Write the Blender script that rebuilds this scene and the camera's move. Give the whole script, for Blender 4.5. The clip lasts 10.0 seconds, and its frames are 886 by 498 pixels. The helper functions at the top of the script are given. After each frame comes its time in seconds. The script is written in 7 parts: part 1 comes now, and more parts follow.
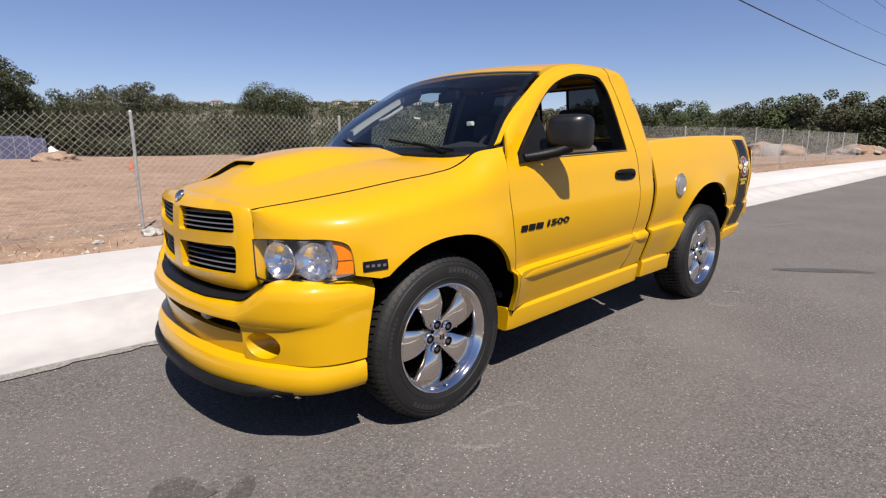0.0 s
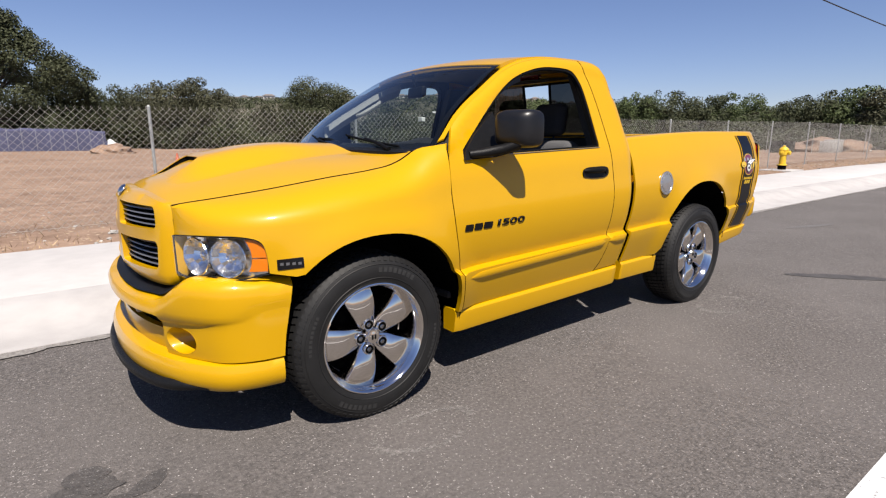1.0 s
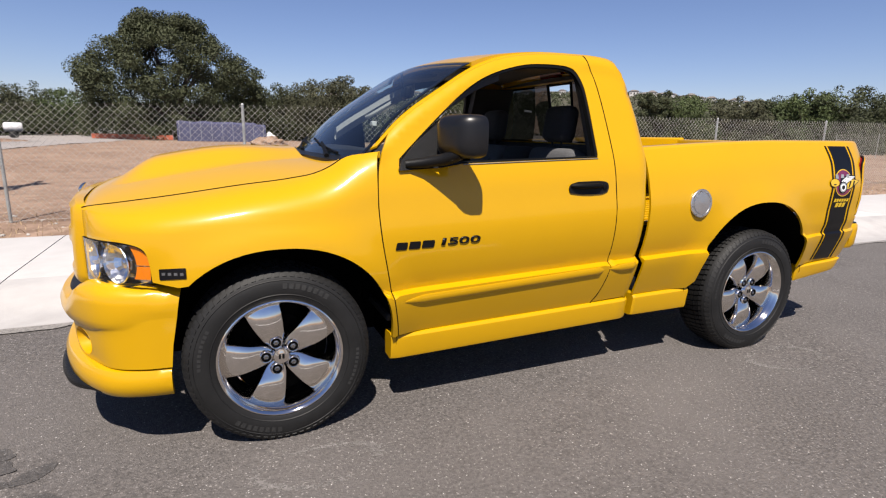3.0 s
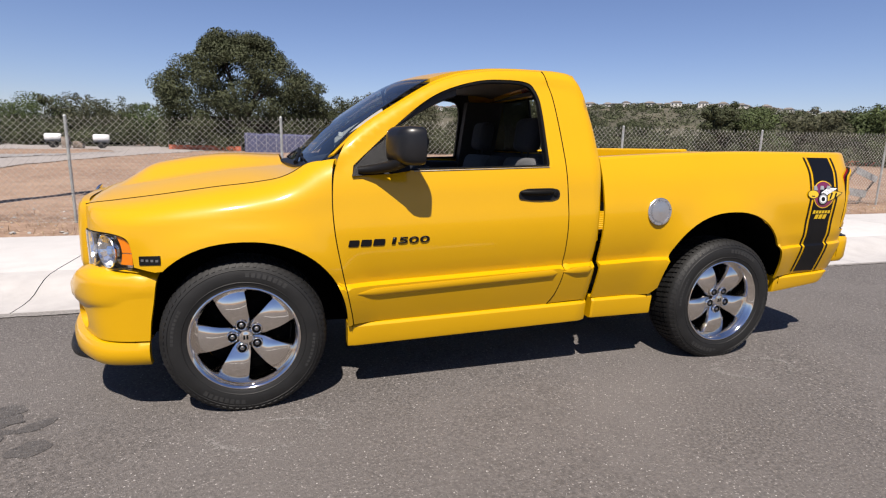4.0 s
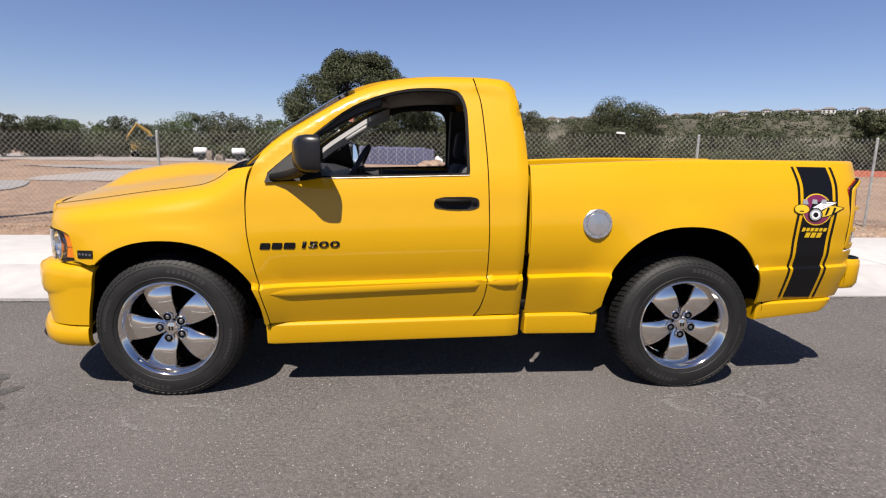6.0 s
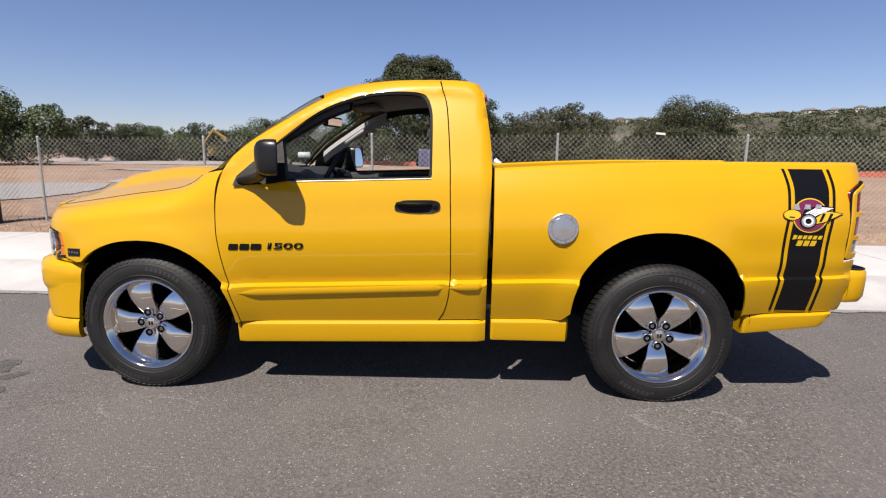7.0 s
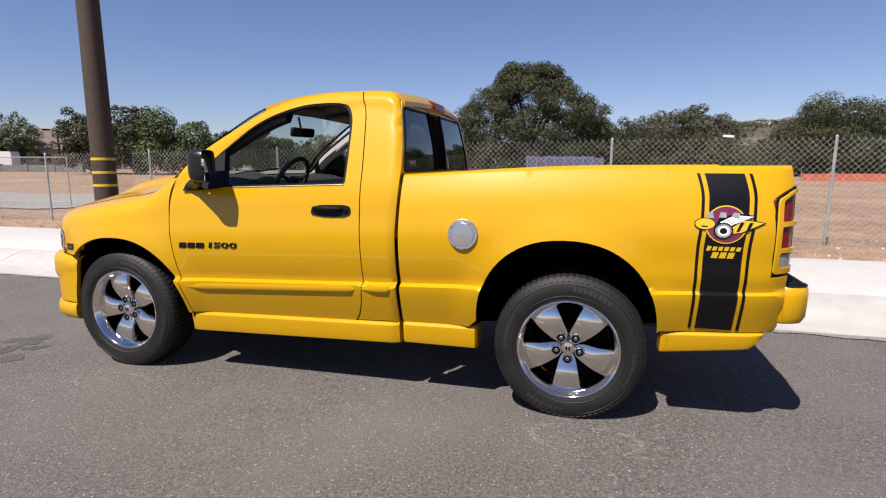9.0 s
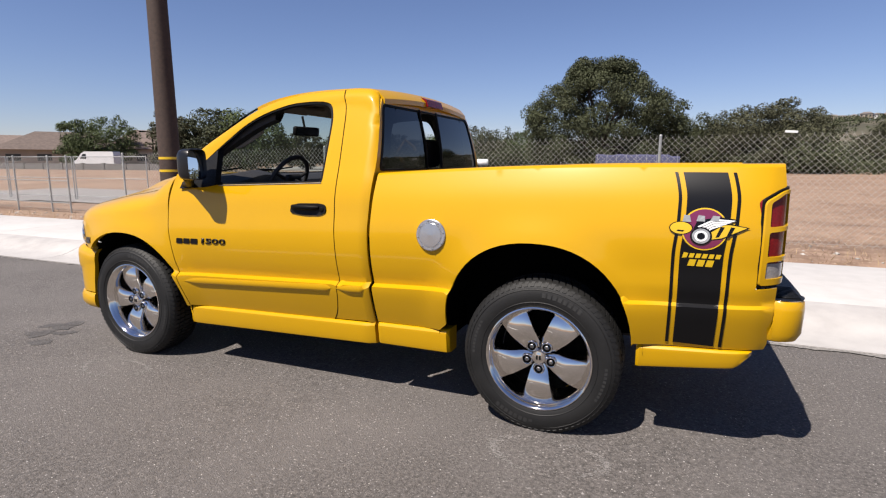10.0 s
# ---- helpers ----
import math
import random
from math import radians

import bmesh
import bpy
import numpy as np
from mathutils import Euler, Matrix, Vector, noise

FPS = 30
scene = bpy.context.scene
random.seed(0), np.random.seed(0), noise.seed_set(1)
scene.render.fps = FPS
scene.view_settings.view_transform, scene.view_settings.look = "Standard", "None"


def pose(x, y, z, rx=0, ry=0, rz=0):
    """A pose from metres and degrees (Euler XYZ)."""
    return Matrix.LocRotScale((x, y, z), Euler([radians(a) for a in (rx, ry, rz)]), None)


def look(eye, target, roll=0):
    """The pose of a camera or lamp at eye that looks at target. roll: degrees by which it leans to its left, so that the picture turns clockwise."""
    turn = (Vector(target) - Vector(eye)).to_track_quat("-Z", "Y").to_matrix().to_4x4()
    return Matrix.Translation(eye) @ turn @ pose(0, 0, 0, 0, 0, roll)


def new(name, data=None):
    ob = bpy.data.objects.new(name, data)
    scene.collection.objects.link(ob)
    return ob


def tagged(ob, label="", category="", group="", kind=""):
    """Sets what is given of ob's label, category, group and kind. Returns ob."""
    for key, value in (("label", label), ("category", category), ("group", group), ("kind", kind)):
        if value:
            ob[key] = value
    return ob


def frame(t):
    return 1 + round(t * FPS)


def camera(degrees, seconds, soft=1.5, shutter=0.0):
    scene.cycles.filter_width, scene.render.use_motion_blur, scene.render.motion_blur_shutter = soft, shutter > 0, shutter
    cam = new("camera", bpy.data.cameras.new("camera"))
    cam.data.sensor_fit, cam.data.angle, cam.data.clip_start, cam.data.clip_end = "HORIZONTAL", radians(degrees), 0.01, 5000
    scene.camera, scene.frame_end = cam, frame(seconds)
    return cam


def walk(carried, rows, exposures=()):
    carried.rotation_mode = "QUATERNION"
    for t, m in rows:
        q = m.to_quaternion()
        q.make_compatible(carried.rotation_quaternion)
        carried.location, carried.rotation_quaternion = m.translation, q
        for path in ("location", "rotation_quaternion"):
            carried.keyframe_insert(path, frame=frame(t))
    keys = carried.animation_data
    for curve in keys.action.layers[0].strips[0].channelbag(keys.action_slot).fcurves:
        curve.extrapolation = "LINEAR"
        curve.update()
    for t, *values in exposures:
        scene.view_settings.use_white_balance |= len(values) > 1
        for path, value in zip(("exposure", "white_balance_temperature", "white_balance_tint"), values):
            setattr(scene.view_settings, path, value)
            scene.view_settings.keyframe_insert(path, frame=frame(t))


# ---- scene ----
cam = camera(80.0, 10.0, 1.2)
PATH = [
    (0, (-1.656, -1.815, 1.331), (-0.341, -0.36, 0.943), -0.1),
    (0.5, (-1.43, -1.987, 1.325), (-0.175, -0.482, 0.924), -0.0),
    (1, (-1.197, -2.109, 1.344), (-0.011, -0.552, 0.934), 0.1),
    (1.5, (-0.896, -2.1, 1.351), (0.197, -0.479, 0.932), 0.2),
    (2, (-0.653, -2.201, 1.358), (0.328, -0.512, 0.929), 0.5),
    (3.5, (0.053, -2.485, 1.417), (0.702, -0.638, 1.006), 1.3),
    (4, (0.267, -2.762, 1.404), (0.819, -0.879, 1.016), 1.3),
    (4.5, (0.519, -2.879, 1.411), (0.968, -0.966, 1.038), 1.2),
    (5, (0.844, -2.863, 1.417), (1.192, -0.928, 1.053), 1.2),
    (5.5, (1.125, -2.967, 1.403), (1.373, -1.015, 1.046), 1.2),
    (7, (1.956, -2.95, 1.416), (1.856, -0.983, 1.069), 0.8),
    (7.5, (2.299, -3.013, 1.435), (2.095, -1.053, 1.095), 0.6),
    (8, (2.536, -2.933, 1.409), (2.235, -0.983, 1.08), 0.5),
    (8.5, (2.804, -2.83, 1.424), (2.39, -0.901, 1.1), 0.4),
    (9, (3.152, -2.842, 1.42), (2.623, -0.94, 1.097), 0.2),
    (9.5, (3.427, -2.754, 1.412), (2.769, -0.894, 1.088), 0.1),
    (10, (3.646, -2.574, 1.42), (2.871, -0.76, 1.091), 0.1),
]
walk(cam, [(t, look(eye, target, roll)) for t, eye, target, roll in PATH],
     exposures=[(0, 0.92, 6600, 11.5), (10, 0.92, 6600, 11.5)])

# ---- world, sun and exposure ----
world = bpy.data.worlds.new("sky")
scene.world = world
world.use_nodes = True
SUN_EL, SUN_FROM = 56.8, (-0.33, -0.80)
wn = world.node_tree.nodes
sky = wn.new("ShaderNodeTexSky")
sky.sky_type, sky.sun_disc = "NISHITA", False
sky.sun_elevation = radians(SUN_EL)
sky.sun_rotation = math.atan2(SUN_FROM[0], SUN_FROM[1])
sky.altitude, sky.air_density, sky.dust_density, sky.ozone_density = 300.0, 1.0, 0.15, 5.0
wn["Background"].inputs["Strength"].default_value = 0.051
tone = wn.new("ShaderNodeMix")
tone.data_type, tone.blend_type = "RGBA", "MULTIPLY"
tone.inputs["Factor"].default_value, tone.inputs["B"].default_value = 1.0, (1.06, 0.97, 1.10, 1)
world.node_tree.links.new(sky.outputs[0], tone.inputs["A"])
world.node_tree.links.new(tone.outputs["Result"], wn["Background"].inputs["Color"])
sun = new("sun", bpy.data.lights.new("sun", "SUN"))
sun.data.energy, sun.data.angle, sun.data.color = 4.9, radians(0.55), (1.0, 0.94, 0.86)
sun.matrix_world = look((-33, -80, 132), (0, 0, 0))


# ---- materials ----
LEVEL = 0.80


def material(name, colour, rough=0.5, metal=0.0, vary=0.0, scale=8.0, colour2=None, bump=0.0, bump_scale=60.0, coat=0.0,
             speck=None, speck_scale=200.0, big=None, big_scale=0.4, spec=0.5, rand=0.0, leafy=0.0, chips=None):
    """A procedural surface: two scales of tone, optional specks, bump and clear coat."""
    if metal < 0.5:                         # base tones are written for a bright exposure; LEVEL brings them to real reflectance
        level = lambda c: tuple(v * LEVEL for v in c) if c else c
        colour, colour2, big, speck = level(colour), level(colour2), level(big), level(speck)
        chips = (level(chips[0]), *chips[1:]) if chips else None
    m = bpy.data.materials.new(name)
    m.use_nodes = True
    nt = m.node_tree
    n, l = nt.nodes, nt.links
    p = n["Principled BSDF"]
    p.inputs["Roughness"].default_value, p.inputs["Metallic"].default_value = rough, metal
    p.inputs["Specular IOR Level"].default_value = spec
    if coat:
        p.inputs["Coat Weight"].default_value, p.inputs["Coat Roughness"].default_value = coat, 0.085
    tc = n.new("ShaderNodeTexCoord")
    geo = n.new("ShaderNodeNewGeometry")

    def tex(sc, detail=5.0, rough_=0.6):
        t = n.new("ShaderNodeTexNoise")
        t.inputs["Scale"].default_value, t.inputs["Detail"].default_value, t.inputs["Roughness"].default_value = sc, detail, rough_
        l.new(geo.outputs["Position"], t.inputs["Vector"])
        return t.outputs["Fac"]

    def mix(fac, a, b, lo=0.35, hi=0.65):
        r = n.new("ShaderNodeMapRange")
        r.inputs["From Min"].default_value, r.inputs["From Max"].default_value = lo, hi
        l.new(fac, r.inputs["Value"])
        x = n.new("ShaderNodeMix")
        x.data_type = "RGBA"
        l.new(r.outputs["Result"], x.inputs["Factor"])
        for v, s in ((a, x.inputs["A"]), (b, x.inputs["B"])):
            if isinstance(v, tuple):
                s.default_value = (*v, 1)
            else:
                l.new(v, s)
        return x.outputs["Result"]

    out = colour
    if colour2 is None and vary:
        colour2 = tuple(max(0.0, c * (1 - vary)) for c in colour)
    if colour2:
        out = mix(tex(scale), colour, colour2)
    if big:
        out = mix(tex(big_scale, 4.0), out, big, 0.42, 0.80)
    if speck:
        out = mix(tex(speck_scale, 2.0), out, speck, 0.62, 0.72)
    if chips:
        vo = n.new("ShaderNodeTexVoronoi")
        vo.inputs["Scale"].default_value = chips[1]
        l.new(geo.outputs["Position"], vo.inputs["Vector"])
        near, some, both = n.new("ShaderNodeMath"), n.new("ShaderNodeMath"), n.new("ShaderNodeMath")
        near.operation, some.operation, both.operation = "LESS_THAN", "GREATER_THAN", "MULTIPLY"
        near.inputs[1].default_value, some.inputs[1].default_value = chips[2], chips[3]
        sp = n.new("ShaderNodeSeparateColor")
        l.new(vo.outputs["Distance"], near.inputs[0])
        l.new(vo.outputs["Color"], sp.inputs[0])
        l.new(sp.outputs[0], some.inputs[0])
        l.new(near.outputs[0], both.inputs[0])
        l.new(some.outputs[0], both.inputs[1])
        out = mix(both.outputs[0], out, chips[0], 0.0, 1.0)
    if rand:
        oi = n.new("ShaderNodeObjectInfo")
        mul = n.new("ShaderNodeMix")
        mul.data_type = "RGBA"
        mul.blend_type = "MULTIPLY"
        ramp = n.new("ShaderNodeMapRange")
        ramp.inputs["To Min"].default_value, ramp.inputs["To Max"].default_value = 1 - rand, 1.0
        l.new(oi.outputs["Random"], ramp.inputs["Value"])
        comb = n.new("ShaderNodeCombineColor")
        for k in range(3):
            l.new(ramp.outputs["Result"], comb.inputs[k])
        mul.inputs["Factor"].default_value = 1.0
        if isinstance(out, tuple):
            mul.inputs["A"].default_value = (*out, 1)
        else:
            l.new(out, mul.inputs["A"])
        l.new(comb.outputs[0], mul.inputs["B"])
        out = mul.outputs["Result"]
    if leafy:
        ramp = n.new("ShaderNodeMapRange")
        ramp.inputs["To Min"].default_value, ramp.inputs["To Max"].default_value = 1 - leafy, 1 + leafy
        l.new(geo.outputs["Random Per Island"], ramp.inputs["Value"])
        hs = n.new("ShaderNodeHueSaturation")
        l.new(ramp.outputs["Result"], hs.inputs["Value"])
        if isinstance(out, tuple):
            hs.inputs["Color"].default_value = (*out, 1)
        else:
            l.new(out, hs.inputs["Color"])
        out = hs.outputs["Color"]
        p.inputs["Subsurface Weight"].default_value = 0.0
    if isinstance(out, tuple):
        p.inputs["Base Color"].default_value = (*out, 1)
    else:
        l.new(out, p.inputs["Base Color"])
    if bump:
        b = n.new("ShaderNodeBump")
        b.inputs["Strength"].default_value, b.inputs["Distance"].default_value = bump, 0.01
        l.new(tex(bump_scale, 4.0), b.inputs["Height"])
        l.new(b.outputs["Normal"], p.inputs["Normal"])
    return m


def glass(name, tint, rough=0.0):
    """Thin window glass: mostly clear with a tint, mirror-like at a slant."""
    m = bpy.data.materials.new(name)
    m.use_nodes = True
    n, l = m.node_tree.nodes, m.node_tree.links
    n.remove(n["Principled BSDF"])
    tr, gl, mx, fr = n.new("ShaderNodeBsdfTransparent"), n.new("ShaderNodeBsdfGlossy"), n.new("ShaderNodeMixShader"), n.new("ShaderNodeLayerWeight")
    pw, ma = n.new("ShaderNodeMath"), n.new("ShaderNodeMath")
    pw.operation, ma.operation = "POWER", "MULTIPLY_ADD"
    pw.inputs[1].default_value, ma.inputs[1].default_value, ma.inputs[2].default_value = 4.2, 0.9, 0.055
    tr.inputs["Color"].default_value = (*tint, 1)
    gl.inputs["Roughness"].default_value = rough
    fr.inputs["Blend"].default_value = 0.5
    l.new(fr.outputs["Facing"], pw.inputs[0])
    l.new(pw.outputs[0], ma.inputs[0])
    l.new(ma.outputs[0], mx.inputs[0])
    l.new(tr.outputs[0], mx.inputs[1])
    l.new(gl.outputs[0], mx.inputs[2])
    l.new(mx.outputs[0], n["Material Output"].inputs["Surface"])
    return m


YELLOW = material("yellow_paint", (0.568, 0.310, 0.0003), 0.40, coat=0.7, vary=0.02, scale=3.0, spec=0.12)
BLACK = material("black_plastic", (0.008, 0.008, 0.0085), 0.45, spec=0.18, bump=0.15, bump_scale=900, vary=0.3, scale=40)
TRIMBLACK = material("black_rubber_trim", (0.005, 0.005, 0.005), 0.55, vary=0.2, scale=30, spec=0.10)
DECAL = material("black_vinyl", (0.005, 0.005, 0.006), 0.30, coat=0.18, vary=0.1, scale=5, spec=0.15)
MAROON = material("maroon_vinyl", (0.16, 0.012, 0.06), 0.3, coat=0.6, vary=0.1)
SLAT = material("dark_slat", (0.10, 0.10, 0.105), 0.3, vary=0.2, scale=40)
REFLB = material("bright_reflector", (0.84, 0.83, 0.81), 0.15, 1.0, vary=0.1, scale=60, bump=0.35, bump_scale=20)
GREYV = material("grey_vinyl", (0.32, 0.33, 0.34), 0.35, coat=0.5, vary=0.3, scale=60)
WHITEV = material("white_vinyl", (0.8, 0.8, 0.8), 0.3, coat=0.5, vary=0.05)
YELV = material("yellow_vinyl", (0.66, 0.42, 0.006), 0.3, coat=0.5, vary=0.05)
CHROME = material("chrome", (0.735, 0.70, 0.66), 0.07, 1.0, vary=0.05, scale=20)
NUT = material("dark_plated_nut", (0.34, 0.33, 0.32), 0.20, 1.0, vary=0.3, scale=60)
STEEL = material("dull_steel", (0.30, 0.30, 0.30), 0.45, 0.8, vary=0.4, scale=30, bump=0.1)
REFL = material("lamp_reflector", (0.80, 0.80, 0.80), 0.16, 0.9, vary=0.12, scale=60)
SILVER = material("silver_cap", (0.58, 0.585, 0.59), 0.27, 0.95, vary=0.1, scale=30)
RUBBER = material("tyre_rubber", (0.0085, 0.0083, 0.0082), 0.62, vary=0.35, scale=12, big=(0.013, 0.0125, 0.0122), big_scale=5, bump=0.12, bump_scale=300, spec=0.35)
LETTER = material("worn_sidewall_print", (0.021, 0.0205, 0.020), 0.7, vary=0.5, scale=90)
# near-black: plain dark parts, and the shade of cavities put into the colour
DARK = material("dark_parts_and_shade", (0.004, 0.004, 0.004), 0.9, vary=0.4, scale=15, spec=0.04)
UNDER = material("underbody_metal", (0.03, 0.028, 0.026), 0.7, vary=0.5, scale=10, bump=0.3)
CLOTH = material("dark_seat_cloth", (0.028, 0.028, 0.031), 0.9, vary=0.3, scale=120, bump=0.3, bump_scale=700)
GREYCLOTH = material("grey_seat_cloth", (0.10, 0.10, 0.105), 0.9, vary=0.25, scale=120, bump=0.3, bump_scale=700)
TRIMGREY = material("grey_cab_trim", (0.36, 0.355, 0.35), 0.65, vary=0.1, scale=40, bump=0.1, bump_scale=600)
HEADLINER = material("headliner_cloth", (0.20, 0.17, 0.145), 0.95, vary=0.15, scale=60, bump=0.2, bump_scale=500)
DASH = material("dash_vinyl", (0.016, 0.016, 0.018), 0.6, vary=0.2, scale=60, bump=0.2, bump_scale=600)
GLASS = glass("window_glass", (0.64, 0.72, 0.69))
TINTED = glass("tinted_glass", (0.055, 0.06, 0.065))
LENS = glass("lamp_lens", (0.97, 0.98, 1.0))
AMBER = material("amber_lens", (0.78, 0.20, 0.0), 0.35, spec=0.2, coat=0.1, vary=0.15, scale=120)
RED = material("red_lens", (0.19, 0.006, 0.008), 0.25, spec=0.25, coat=0.15, vary=0.3, scale=90)
REVERSE = material("clear_lamp_lens", (0.33, 0.31, 0.30), 0.2, coat=0.5, vary=0.3, scale=90)
MIRROR = material("mirror_glass", (0.85, 0.87, 0.88), 0.01, 1.0)
ASPHALT = material("asphalt", (0.166, 0.149, 0.140), 0.85, scale=58, colour2=(0.066, 0.060, 0.056), big=(0.150, 0.136, 0.129), big_scale=0.7,
                   chips=((0.50, 0.475, 0.45), 44, 0.15, 0.89), speck=(0.36, 0.335, 0.315), speck_scale=80, bump=1.0, bump_scale=120, spec=0.35)
PATCH = material("tar_patch", (0.074, 0.068, 0.065), 0.7, vary=0.35, scale=9, speck=(0.16, 0.155, 0.15), speck_scale=110, bump=0.7, bump_scale=160)
CHALK = material("faint_chalk", (0.25, 0.232, 0.222), 0.9, vary=0.45, scale=40, speck=(0.30, 0.285, 0.27), speck_scale=95, bump=0.9, bump_scale=120, spec=0.2)
OILM = material("oil_stain", (0.098, 0.089, 0.084), 0.75, scale=58, colour2=(0.052, 0.047, 0.044), speck=(0.24, 0.23, 0.22), speck_scale=95, bump=1.0, bump_scale=120)
SCUFF = material("dusty_asphalt", (0.160, 0.150, 0.146), 0.9, vary=0.4, scale=70, speck=(0.36, 0.35, 0.34), speck_scale=95, bump=0.9, bump_scale=160)
PAINTLINE = material("road_paint", (0.72, 0.72, 0.72), 0.7, vary=0.12, scale=25, speck=(0.3, 0.3, 0.3), speck_scale=60, bump=0.6, bump_scale=150)
CONCRETE = material("pale_concrete", (0.52, 0.50, 0.485), 0.85, vary=0.10, scale=5, big=(0.56, 0.54, 0.525), big_scale=0.5, bump=0.35, bump_scale=180, rand=0.06)
GUTTER = material("gutter_concrete", (0.45, 0.43, 0.415), 0.85, vary=0.16, scale=4, big=(0.50, 0.48, 0.465), big_scale=0.8, bump=0.4, bump_scale=180, rand=0.05)
MORTAR = material("joint_grit", (0.30, 0.28, 0.26), 0.9, vary=0.5, scale=40, bump=0.8, bump_scale=90)
DIRT = material("dry_dirt", (0.305, 0.208, 0.152), 0.95, scale=3.2, colour2=(0.175, 0.114, 0.082), big=(0.35, 0.25, 0.182), big_scale=0.25,
                speck=(0.50, 0.40, 0.29), speck_scale=14, bump=0.9, bump_scale=12, spec=0.15)
STRAW = material("dry_grass", (0.46, 0.33, 0.19), 0.9, vary=0.5, scale=3, leafy=0.4)
GRAVEL = material("grey_gravel", (0.29, 0.272, 0.26), 0.9, vary=0.35, scale=20, speck=(0.6, 0.6, 0.6), speck_scale=30, bump=1.0, bump_scale=25)
HAUL = material("haul_road", (0.32, 0.285, 0.262), 0.95, vary=0.15, scale=0.5, big=(0.28, 0.255, 0.24), big_scale=0.08, bump=0.5, bump_scale=20)
STONE = material("rubble_stone", (0.45, 0.43, 0.40), 0.9, vary=0.4, scale=10, bump=0.6, bump_scale=40, leafy=0.3)
WIRE = material("galvanised_wire", (0.47, 0.455, 0.425), 0.5, 0.25, vary=0.2, scale=10)
POSTM = material("galvanised_post", (0.40, 0.41, 0.40), 0.5, 0.5, vary=0.3, scale=8, bump=0.1)
POLEWOOD = material("brown_pole", (0.060, 0.034, 0.024), 0.8, vary=0.4, scale=14, big=(0.045, 0.026, 0.02), big_scale=2, bump=0.5, bump_scale=30)
CABLE = material("cable_sheath", (0.012, 0.012, 0.012), 0.6, vary=0.2)
LEAF_OAK = material("oak_leaves", (0.064, 0.074, 0.034), 0.65, vary=0.35, scale=0.35, leafy=0.20, spec=0.25)
LEAF_OLIVE = material("olive_leaves", (0.078, 0.080, 0.044), 0.65, vary=0.3, scale=0.35, leafy=0.20, spec=0.25)
LEAF_GREEN = material("fresh_leaves", (0.078, 0.105, 0.036), 0.6, vary=0.3, scale=0.35, leafy=0.20, spec=0.25)
LEAF_FAR = material("far_scrub", (0.085, 0.095, 0.055), 0.8, vary=0.35, scale=0.05, leafy=0.35, spec=0.1)
BARK = material("bark", (0.075, 0.058, 0.045), 0.9, vary=0.5, scale=6, bump=0.8, bump_scale=12)
HILL = material("far_hillside", (0.095, 0.092, 0.068), 0.95, vary=0.35, scale=0.03, big=(0.15, 0.13, 0.10), big_scale=0.035, spec=0.1)
STUCCO = material("stucco", (0.50, 0.42, 0.34), 0.9, vary=0.12, scale=0.8, rand=0.35)
GLOSSBLACK = material("gloss_black_shell", (0.008, 0.008, 0.009), 0.36, vary=0.2, scale=20, spec=0.4)
ROOFGREY = material("weathered_roof", (0.20, 0.175, 0.16), 0.9, vary=0.25, scale=0.6, rand=0.3)
STUCCOW = material("white_stucco", (0.74, 0.71, 0.68), 0.9, vary=0.1, scale=0.5, rand=0.3)
TILE = material("roof_tiles", (0.22, 0.165, 0.14), 0.9, vary=0.3, scale=2, bump=0.6, bump_scale=6, rand=0.4)
WINDOWDARK = material("house_window", (0.03, 0.035, 0.04), 0.1, vary=0.2)
WHITEPAINT = material("white_paint", (0.72, 0.72, 0.72), 0.35, coat=0.4, vary=0.06, scale=2)
YELMACH = material("machine_yellow", (0.40, 0.25, 0.06), 0.5, vary=0.3, scale=3, bump=0.1)
HYDRANTY = material("hydrant_yellow", (0.75, 0.48, 0.02), 0.45, vary=0.15, scale=12, coat=0.2)
TARP = material("blue_violet_tarp", (0.066, 0.070, 0.140), 0.6, vary=0.25, scale=1.2, bump=0.6, bump_scale=4)
ORANGE = material("orange_mesh", (0.50, 0.13, 0.07), 0.8, vary=0.3, scale=3)
WOODT = material("grey_timber", (0.26, 0.21, 0.17), 0.9, vary=0.4, scale=3, bump=0.4)
WALLGREY = material("grey_block_wall", (0.15, 0.142, 0.138), 0.9, vary=0.25, scale=2, rand=0.2)
RUST = material("rusty_steel", (0.10, 0.075, 0.06), 0.7, vary=0.4, scale=12)
BOARD = material("scuffed_board", (0.34, 0.34, 0.34), 0.8, vary=0.45, scale=14)


# ---- mesh tools ----
def finish(me, mats, smooth=40):
    for m in (mats if isinstance(mats, (list, tuple)) else [mats]):
        me.materials.append(m)
    if smooth:
        me.polygons.foreach_set("use_smooth", [True] * len(me.polygons))
        me.set_sharp_from_angle(angle=radians(smooth))
    me.update()
    return me


def part(name, bm, mat, parent=None, label="", smooth=40):
    """Links a bmesh as one mesh object under a thing or a part."""
    me = bpy.data.meshes.new(name)
    bmesh.ops.recalc_face_normals(bm, faces=bm.faces[:])
    bm.to_mesh(me)
    bm.free()
    ob = new(name, finish(me, mat, smooth))
    ob.parent = parent
    if label:
        tagged(ob, label)
    return ob


def raw(name, verts, faces, mat, parent=None, label="", smooth=40):
    me = bpy.data.meshes.new(name)
    me.from_pydata([tuple(v) for v in verts], [], [tuple(f) for f in faces])
    ob = new(name, finish(me, mat, smooth))
    ob.parent = parent
    if label:
        tagged(ob, label)
    return ob


